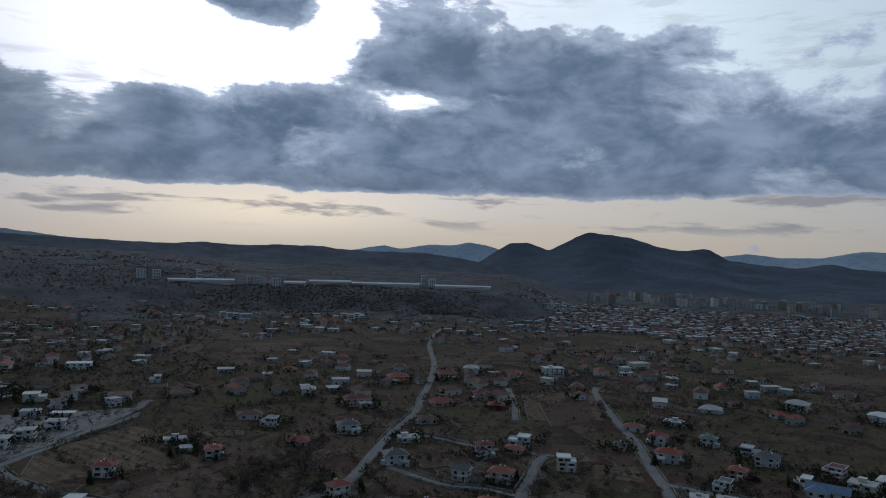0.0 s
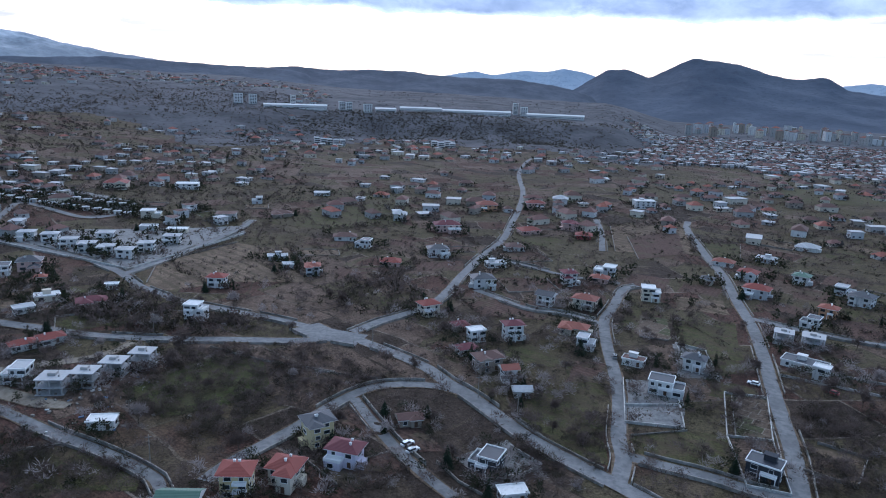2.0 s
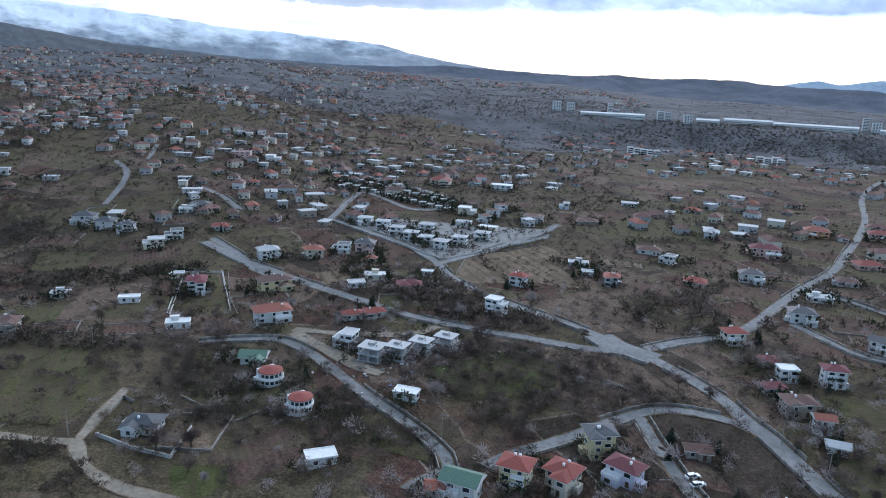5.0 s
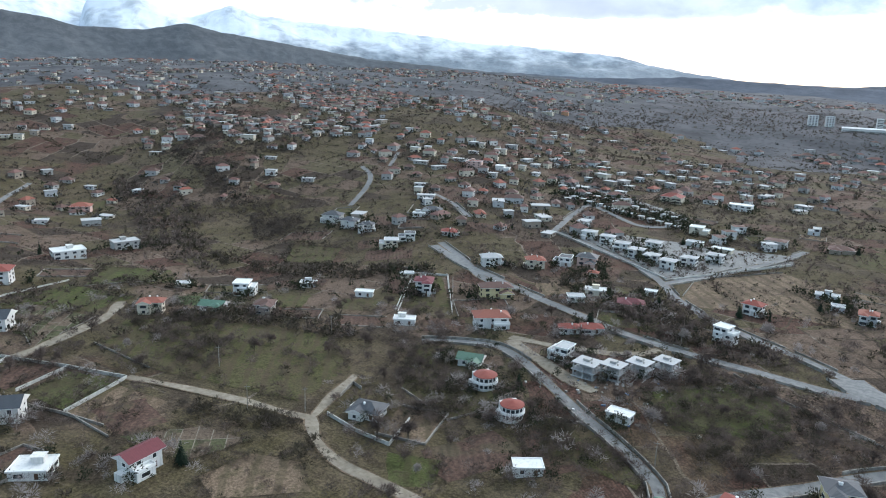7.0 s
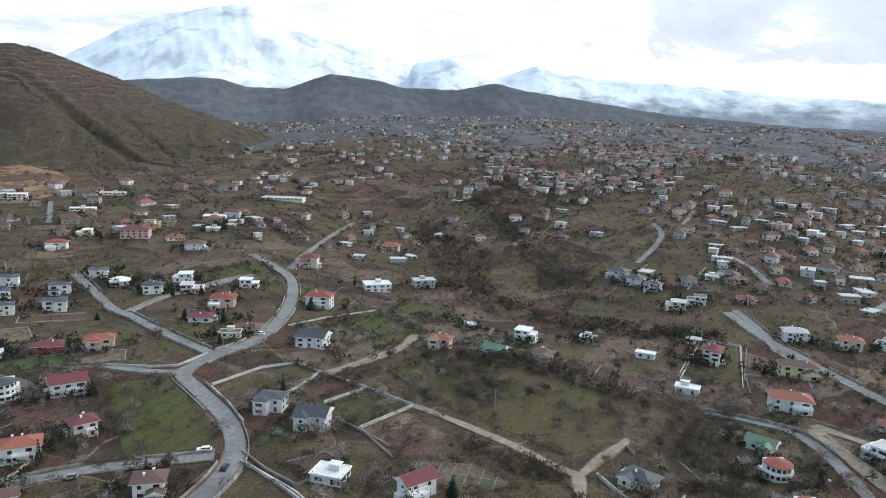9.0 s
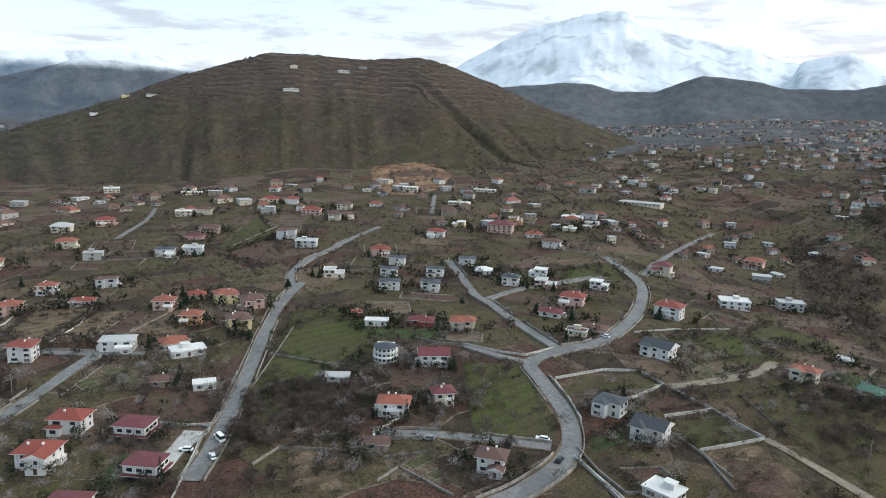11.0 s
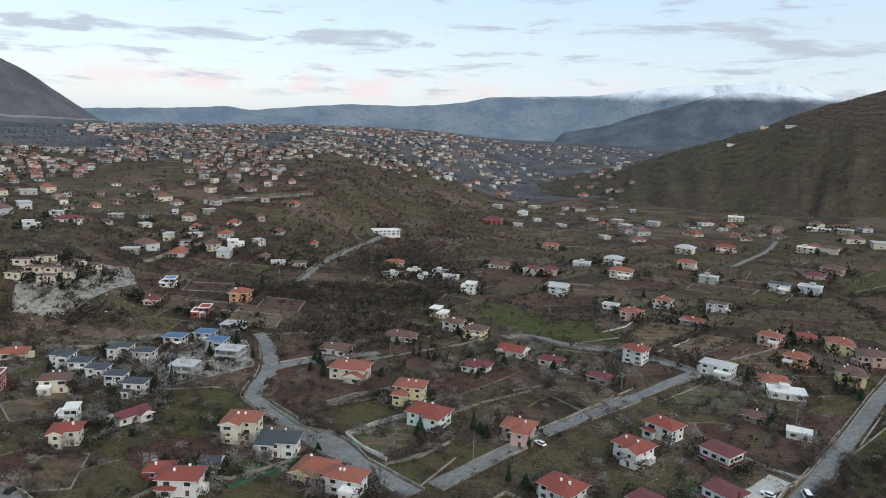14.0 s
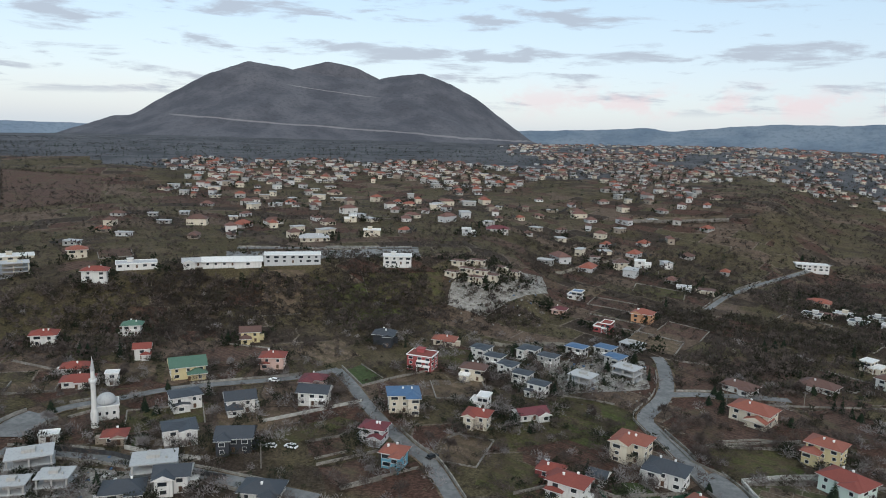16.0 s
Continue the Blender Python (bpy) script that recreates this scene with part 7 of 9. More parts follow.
house(-461.3, -281.7, 111, 13.9, 9.7, 2, "flat", "W", "w")
house(193.9, 506.5, -31, 13.4, 9.4, 1, "hip", "S", "w")
house(-280.6, 461.0, 16, 4.4, 3.6, 1, "lowhip", "S", "g")
house(-1.3, -542.9, 180, 11.0, 8.8, 2, "flat", "W", "w")
house(-503.8, -211.0, 103, 15.6, 10.9, 2, "flat", "W", "w")
house(-288.9, 461.8, 17, 4.5, 3.6, 1, "lowhip", "S", "w")
house(-246.8, -491.3, 153, 14.2, 8.5, 1, "hip", "O", "c")
house(-297.3, 462.7, 18, 4.5, 3.6, 1, "lowhip", "S", "c")
house(-118.6, -540.0, 168, 10.7, 8.5, 2, "hip", "N", "c")
house(-251.5, 494.7, 52, 8.3, 7.5, 2, "lowhip", "N", "w")
house(-322.0, -454.9, 135, 15.6, 9.4, 1, "hip", "N", "c")
house(-306.0, 463.8, 18, 4.6, 3.7, 1, "lowhip", "S", "g")
house(-100.5, -550.8, 170, 7.8, 7.0, 2, "flat", "W", "w")
house(-315.3, 465.0, 19, 4.6, 3.7, 1, "lowhip", "S", "w")
house(-567.4, -27.8, 83, 14.0, 9.8, 2, "hip", "N", "w")
house(-138.2, -551.4, 166, 12.5, 10.0, 2, "flat", "W", "w")
house(-290.9, 486.5, 16, 4.7, 3.8, 1, "lowhip", "S", "c")
house(-324.7, 466.8, 20, 4.7, 3.8, 1, "lowhip", "S", "c")
house(304.1, 488.6, -42, 13.4, 9.4, 2, "hip", "W", "w")
house(-300.5, 487.2, 17, 4.7, 3.8, 1, "lowhip", "S", "g")
house(-334.6, 469.3, 20, 4.8, 3.8, 1, "lowhip", "S", "g")
house(-529.3, -238.4, 104, 13.8, 11.0, 3, "flat", "W", "w")
house(-310.1, 488.5, 17, 4.8, 3.8, 1, "lowhip", "S", "w")
house(262.7, 520.3, -37, 14.4, 10.1, 2, "hip", "S", "c")
house(-34.7, 584.0, 13, 16.1, 11.3, 2, "hip", "O", "o")
house(-390.2, -434.5, 128, 13.3, 9.3, 1, "flat", "W", "w")
house(-449.0, -377.8, 120, 13.7, 9.6, 2, "hip", "O", "c")
house(-345.2, 472.4, 21, 4.9, 3.9, 1, "lowhip", "S", "w")
house(-320.4, 490.0, 18, 4.9, 3.9, 1, "lowhip", "S", "c")
house(-576.0, -124.8, 92, 13.7, 9.6, 2, "hip", "R", "w")
house(-219.1, 545.6, 22, 8.2, 7.4, 2, "flat", "W", "w")
house(-25.1, -591.5, 178, 18.0, 10.8, 1, "hip", "M", "w")
house(-506.5, -307.1, 111, 12.1, 8.5, 1, "hip", "M", "p")
house(-415.7, -424.0, 126, 14.7, 10.3, 2, "hip", "S", "c")
house(-331.3, 492.0, 19, 4.9, 4.0, 1, "lowhip", "S", "g")
house(-356.1, 475.7, 22, 4.9, 4.0, 1, "lowhip", "S", "c")
house(5.6, 603.7, 9, 15.2, 9.1, 2, "hip", "R", "p")
house(-344.0, 497.3, 20, 5.0, 4.0, 1, "lowhip", "S", "w")
house(-368.8, 481.1, 22, 5.1, 4.0, 1, "lowhip", "S", "g")
house(100.7, -600.2, -170, 10.4, 9.3, 2, "flat", "W", "c")
house(-532.1, -308.7, 110, 15.2, 10.6, 2, "hip", "N", "p")
house(-356.1, 500.6, 20, 5.1, 4.1, 1, "lowhip", "S", "c")
house(-380.0, 483.5, 23, 5.1, 4.1, 1, "lowhip", "S", "w")
house(-623.5, -76.4, 87, 21.8, 15.2, 3, "hip", "M", "p")
house(-368.8, 504.3, 21, 5.2, 4.2, 1, "lowhip", "S", "g")
house(-392.1, 487.6, 24, 5.2, 4.2, 1, "lowhip", "S", "c")
house(-182.3, 604.4, 17, 13.9, 9.7, 1, "flat", "W", "w")
house(-402.0, 488.6, 24, 5.3, 4.2, 1, "lowhip", "S", "g")
house(27.9, 638.9, -2, 12.4, 11.2, 2, "hip", "S", "w")
house(-383.0, 509.8, 22, 5.4, 4.3, 1, "lowhip", "S", "w")
house(-630.5, -115.9, 90, 11.6, 9.3, 2, "flat", "W", "y")
house(-413.0, 490.9, 25, 5.4, 4.3, 1, "lowhip", "S", "w")
house(-644.8, -16.4, 81, 11.7, 9.3, 1, "flat", "W", "c")
house(-633.6, 140.7, 67, 14.9, 12.0, 2, "hip", "O", "p")
house(-394.5, 512.0, 23, 5.4, 4.3, 1, "lowhip", "S", "c")
house(-611.0, -228.0, 100, 10.2, 9.2, 2, "hip", "N", "c")
house(103.2, 651.1, 11, 18.1, 10.9, 3, "flat", "W", "w")
house(326.4, 570.7, -40, 13.5, 9.4, 2, "hip", "N", "c")
house(-656.1, -66.7, 86, 11.7, 10.6, 3, "flat", "N", "o")
house(-407.3, 515.0, 23, 5.5, 4.4, 1, "lowhip", "S", "g")
house(-351.1, 563.4, 22, 18.3, 12.8, 2, "hip", "R", "c")
house(-302.3, 593.1, 17, 19.3, 11.6, 2, "flat", "W", "w")
house(-507.5, -430.3, 120, 15.5, 10.9, 2, "hip", "S", "c")
house(-417.7, 514.7, 24, 5.6, 4.5, 1, "lowhip", "S", "w")
house(-293.1, -604.2, 169, 26.0, 10.4, 2, "flat", "W", "w")
house(-427.0, -520.3, 131, 13.8, 9.7, 2, "hip", "O", "p")
house(-428.8, 515.9, 25, 5.7, 4.5, 1, "lowhip", "S", "c")
house(-675.5, 3.2, 80, 12.4, 8.7, 1, "flat", "W", "w")
house(-439.6, 515.9, 25, 5.7, 4.6, 1, "lowhip", "S", "g")
house(-632.5, -259.6, 102, 16.9, 11.8, 2, "hip", "R", "p")
house(-546.6, -418.6, 127, 15.6, 10.9, 2, "hip", "R", "p")
house(-696.9, -15.4, 81, 20.1, 12.1, 1, "flat", "W", "w")
house(-633.0, -304.6, 106, 12.7, 10.2, 3, "flat", "W", "w")
house(31.9, -702.4, -177, 13.1, 11.8, 2, "flat", "W", "w")
house(-520.9, 475.9, 38, 14.7, 11.8, 3, "flat", "O", "p")
house(-504.3, 499.2, 35, 13.8, 11.1, 2, "flat", "W", "w")
house(-671.8, -240.4, 100, 14.4, 11.5, 2, "hip", "N", "c")
house(-612.0, -382.4, 112, 14.3, 10.0, 2, "flat", "W", "c")
house(-622.2, -366.0, 110, 13.8, 9.6, 2, "hip", "N", "c")
house(-732.8, -134.9, 90, 22.2, 8.9, 1, "flat", "W", "c")
house(-685.5, -303.1, 104, 13.0, 10.4, 2, "hip", "R", "w")
house(-680.4, -325.2, 106, 17.3, 13.9, 2, "hip", "R", "c")
house(-802.0, 55.3, 71, 45.0, 15.7, 1, "flat", "S", "c")
house(-785.8, -202.2, 94, 16.1, 11.2, 3, "flat", "W", "c")
house(-472.7, -684.3, 135, 19.6, 13.7, 2, "hip", "M", "r")
house(-824.3, -121.8, 88, 25.3, 7.6, 1, "flat", "W", "c")
house(-730.6, -445.1, 121, 22.9, 9.2, 1, "flat", "W", "c")
house(-751.3, -564.4, 127, 17.6, 15.9, 2, "flat", "W", "c")
house(-572.1, -760.9, 133, 12.5, 11.3, 2, "hip", "S", "w")
house(-1151.0, -509.3, 114, 26.0, 10.4, 1, "flat", "W", "w")
house(-876.1, 1019.6, 31, 12.3, 11.1, 2, "hip", "O", "o")
house(-1284.7, -463.9, 110, 21.4, 10.7, 1, "flat", "W", "w")
house(-1252.7, -548.4, 114, 12.8, 7.7, 1, "flat", "W", "c")
house(-1082.6, -840.2, 128, 12.8, 7.7, 1, "flat", "W", "w")
house(-1141.7, -768.2, 124, 17.2, 10.3, 1, "flat", "W", "w")
house(-1319.7, -438.3, 108, 15.2, 9.1, 1, "flat", "W", "w")
house(-1162.3, -834.7, 126, 13.4, 8.0, 1, "flat", "W", "y")


# ---- mosque and minaret ----
def minaret(x, y):
    ob = tagged(empty("minaret", x, y, at(x, y), 0), "slender white stone minaret with one balcony and a pointed cap", "minaret")
    for name, profile, mat in (("base", ((1.55, -2.0), (1.55, 5.2), (1.1, 6.6)), WALLS["w"][1]), ("shaft", ((1.08, 6.6), (0.98, 15.6)), WALLS["w"][1]),
                               ("gallery", ((0.98, 15.6), (1.6, 16.5), (1.6, 17.4), (1.45, 17.4), (1.45, 16.6), (0.9, 16.6)), TRIM),
                               ("upper_shaft", ((0.86, 16.6), (0.82, 20.2)), WALLS["w"][1]), ("cap", ((0.98, 20.2), (0.5, 22.8), (0.05, 25.2)), ROOFS["S"][1])):
        bm = bmesh.new()
        lathe(bm, [(r * 0.8, z) for r, z in profile], 14)
        part(name, bm, mat, ob)
    return ob


def mosque(x, y, turn):
    ob = tagged(empty("mosque", x, y, at(x, y), turn), "small white domed village mosque beside its minaret", "mosque")
    bm = bmesh.new()
    box(bm, -5, -5, -2, 5, 5, 6.2)
    part("wall", bm, WALLS["w"][1], ob)
    bm = bmesh.new()
    tray(bm, -5.3, -5.3, 5.3, 5.3, 6.2, 6.7, 6.4, 0.25)
    part("cornice", bm, [ROOFS["S"][1], TRIM], ob)
    bm = bmesh.new()
    lathe(bm, [(4.1, 6.5), (4.1, 7.6)] + [(4.1 * math.cos(k * 0.26), 7.6 + 3.4 * math.sin(k * 0.26)) for k in range(1, 6)] + [(0.1, 11.1)], 18)
    part("dome", bm, ROOFS["S"][1], ob, "pale lead-grey dome", True)
    for m in (pose(0, -5, 0), pose(5, 0, 0, 0, 0, 90), pose(-5, 0, 0, 0, 0, -90), pose(0, 5, 0, 0, 0, 180)):
        for k in (-3, 0, 3):
            f = again("window_frame", FRAMES[1.1], ob, m @ pose(k, -0.01, 2.4))
            again("pane", PANES[1.1], f, Matrix())
    ob.scale = (0.78, 0.78, 0.78)
    PLACED.append((x, y, 6))
    return ob


# ---- long sheds and blocks on the western plateau ----
def long_shed(x, y, turn, long, deep, tall):
    ob = tagged(empty("factory_hall", x, y, at(x, y), turn), "long low factory hall with a pale metal roof", "factory", "factory halls on the plateau")
    bm = bmesh.new()
    box(bm, -long / 2, -deep / 2, -4, long / 2, deep / 2, tall)
    part("wall", bm, WALLS["w"][1], ob)
    bm = bmesh.new()
    roof_form(bm, "gable", long, deep, tall, 0.5, 0.25)
    part("roof", bm, [ROOFS["W"][1], TRIM, WALLS["g"][1]], ob)
    bm = bmesh.new()
    box(bm, -long / 2 + 2, -deep / 2 - 0.1, tall * 0.2, long / 2 - 2, -deep / 2 + 0.02, tall * 0.32)
    part("window_band", bm, GLASS, ob)
    return ob


def block(x, y, turn, w, d, floors):
    ob = tagged(empty("apartment_block", x, y, at(x, y), turn), "pale apartment block standing above the plateau edge", "apartment block", "apartment blocks of the west")
    bm = bmesh.new()
    box(bm, -w / 2, -d / 2, -3, w / 2, d / 2, floors * 3)
    part("wall", bm, WALLS["w"][1], ob)
    bm = bmesh.new()
    tray(bm, -w / 2 - 0.3, -d / 2 - 0.3, w / 2 + 0.3, d / 2 + 0.3, floors * 3, floors * 3 + 0.9, floors * 3 + 0.3, 0.3)
    part("roof", bm, [ROOFS["S"][1], TRIM], ob)
    for k in range(floors):
        for cx in (-0.3, 0.0, 0.3):
            again("window", PLAIN_PANES[2.4], ob, pose(cx * w, -d / 2, k * 3 + 1.0))
    return ob


# ---- cars and poles ----
CAR_PAINT = {"white": paint("white_car_paint", (0.75, 0.75, 0.75), 0.3, 0.05), "grey": paint("grey_car_paint", (0.22, 0.23, 0.24), 0.3, 0.05),
             "black": paint("black_car_paint", (0.02, 0.02, 0.022), 0.3, 0.0), "red": paint("red_car_paint", (0.35, 0.03, 0.03), 0.3, 0.05)}
RUBBER = mottled("tyre_rubber", (0.015, 0.015, 0.015), (0.03, 0.03, 0.03), 5.0)


def wheel_mesh():
    bm = bmesh.new()
    tube(bm, (-0.11, 0, 0), (0.11, 0, 0), 0.33, 0.33, 12)
    me = bpy.data.meshes.new("wheel")
    bm.to_mesh(me), bm.free()
    me.materials.append(RUBBER)
    return me


WHEEL = wheel_mesh()


def car(x, y, turn, colour="white", van=False):
    z = at(x, y) + 0.18 + 0.0005 * math.hypot(x, y)
    ob = tagged(empty("van" if van else "car", x, y, z, turn), f"{colour} {'panel van' if van else 'hatchback car'} on the roadside", "van" if van else "car", "parked cars")
    long, wide, waist, top = (5.4, 2.0, 1.15, 2.3) if van else (4.3, 1.75, 0.85, 1.45)
    bm = bmesh.new()
    box(bm, -wide / 2, -long / 2, 0.28, wide / 2, long / 2, waist, 0, 0.06)
    part("body", bm, CAR_PAINT[colour], ob)
    bm = bmesh.new()
    y0, y1 = (-long / 2 + 0.1, long / 2 - 1.2) if van else (-long / 2 + 0.35, long / 2 - 1.35)
    box(bm, -wide / 2 + 0.06, y0, waist, wide / 2 - 0.06, y1, top - 0.12, 0, 0.22)
    part("window_glass", bm, GLASS, ob)
    bm = bmesh.new()
    box(bm, -wide / 2 + 0.24, y0 + 0.2, top - 0.14, wide / 2 - 0.24, y1 - 0.2, top, 0, 0.08)
    part("roof", bm, CAR_PAINT[colour], ob)
    for sx in (-1, 1):
        for sy in (-1, 1):
            again("wheel", WHEEL, ob, pose(sx * (wide / 2 - 0.1), sy * (long / 2 - 0.8), 0.33))
    return ob


def utility_pole(x, y, turn):
    ob = tagged(empty("utility_pole", x, y, at(x, y), turn), "thin grey utility pole with a crossarm", "pole", "utility poles")
    bm = bmesh.new()
    tube(bm, (0, 0, -1), (0, 0, 8.5), 0.17, 0.11, 7)
    part("pole", bm, STONE, ob)
    bm = bmesh.new()
    box(bm, -0.9, -0.07, 7.7, 0.9, 0.07, 7.85)
    part("crossarm", bm, RAIL, ob)
    return ob


# ---- landmarks, cars and poles ----
minaret(124.3, -223.9)
mosque(125.3, -233.9, -152)
car(-193.3, -110.9, 140, "white", True)
car(-183.8, -117.1, 193, "white")
car(-208.1, -3.7, 71, "black")
car(-221.8, -9.8, 173, "white")
car(-211.4, -46.4, 182, "grey")
car(-181.8, -106.8, 130, "white")
car(-146.6, -177.8, 190, "white")
car(-202.7, -232.6, 199, "white")
car(-202.2, -229.1, 199, "white")
car(-30.9, 186.7, -41, "white")
car(-28.7, 183.2, -41, "white")
car(37.7, 269.1, -8, "grey")
car(85.8, 253.6, 61, "white")
car(112.7, 251.7, 56, "red")
car(76.8, -274.8, -104, "white")
car(61.6, -215.2, -94, "white")
car(54.7, -215.5, -106, "white")
car(133.9, -217.3, -118, "white")
car(8.4, -213.1, -228, "black")
car(-221.8, -10.1, 173, "white")
car(-342.1, 11.9, 158, "white")
car(-28.2, -213.2, 172, "white")
utility_pole(-146.5, 253.1, 30)
utility_pole(-244.8, 365.2, 34)
utility_pole(0.7, 210.3, 20)
utility_pole(-12.9, 222.6, 23)
utility_pole(-59.0, 264.3, 43)
utility_pole(-329.1, -5.2, 91)
utility_pole(-236.8, -143.4, 121)
utility_pole(-334.1, -159.3, 116)
utility_pole(60.3, -200.9, -163)
utility_pole(-109.0, -281.3, 159)
utility_pole(-140.7, -282.0, 153)
utility_pole(-239.2, 95.0, 68)
utility_pole(-188.5, 102.7, 61)
utility_pole(-97.3, 162.0, 31)
utility_pole(-200.3, 88.3, 66)
utility_pole(-248.9, 148.6, 59)
utility_pole(-294.5, -68.8, 123)
utility_pole(-206.8, -201.2, 154)
utility_pole(-118.7, -176.9, 166)
long_shed(-486.6, 1430.3, 19, 127, 18, 6)
long_shed(-308.8, 1479.9, 12, 43, 18, 6)
long_shed(-255.1, 1609.8, 9, 94, 18, 6)
long_shed(-128.4, 1602.6, 5, 151, 18, 6)
long_shed(46.3, 1636.2, -2, 128, 18, 6)
block(-608.4, 1428.3, 31, 17.3, 12, 6)
block(-581.8, 1439.9, 30, 14.9, 12, 6)
block(-501.8, 1458.8, 27, 9.9, 12, 7)
block(-403.5, 1482.9, 23, 12.3, 12, 5)
block(-386.8, 1476.6, 23, 12.2, 12, 5)
block(-340.0, 1449.5, 21, 16.6, 12, 5)
block(-45.4, 1693.8, 10, 10.8, 12, 8)
block(-25.2, 1682.7, 9, 16.1, 12, 6)
block(942.7, 2110.4, -16, 48.0, 12, 5)
block(-346.8, 1121.6, 25, 7.5, 12, 3)
block(-330.0, 1100.7, 25, 7.4, 12, 3)
block(-317.2, 1092.6, 24, 7.3, 12, 3)
block(-305.2, 1086.9, 24, 7.2, 12, 3)
block(-296.9, 1094.7, 23, 7.3, 12, 3)
block(-161.1, 1166.7, 16, 9.4, 12, 3)
block(-147.9, 1150.3, 15, 9.3, 12, 3)
block(-139.5, 1172.2, 15, 9.5, 12, 3)
block(-127.1, 1128.5, 14, 9.1, 12, 3)


# ---- steep, wild ground that carries no houses or gardens: turn from, turn to, nearest, farthest ----
WILD = ((176, 218, 1230, 3200), (203, 218, 700, 1240), (177, 213, 338, 440), (148, 161, 600, 1040), (40, 46, 1120, 1380), (33, 40, 1190, 1720), (20, 33, 1290, 2000))


def spare(x, y):
    k = noise.fractal(Vector((x / 90, y / 90, 4.4)), 0.7, 2.0, 4)
    a, r = math.degrees(math.atan2(-x, y)) % 360 + 2.5 * k, math.hypot(x, y) * (1 + 0.07 * k)
    return any(a0 <= a <= a1 and r0 <= r <= r1 for a0, a1, r0, r1 in WILD)


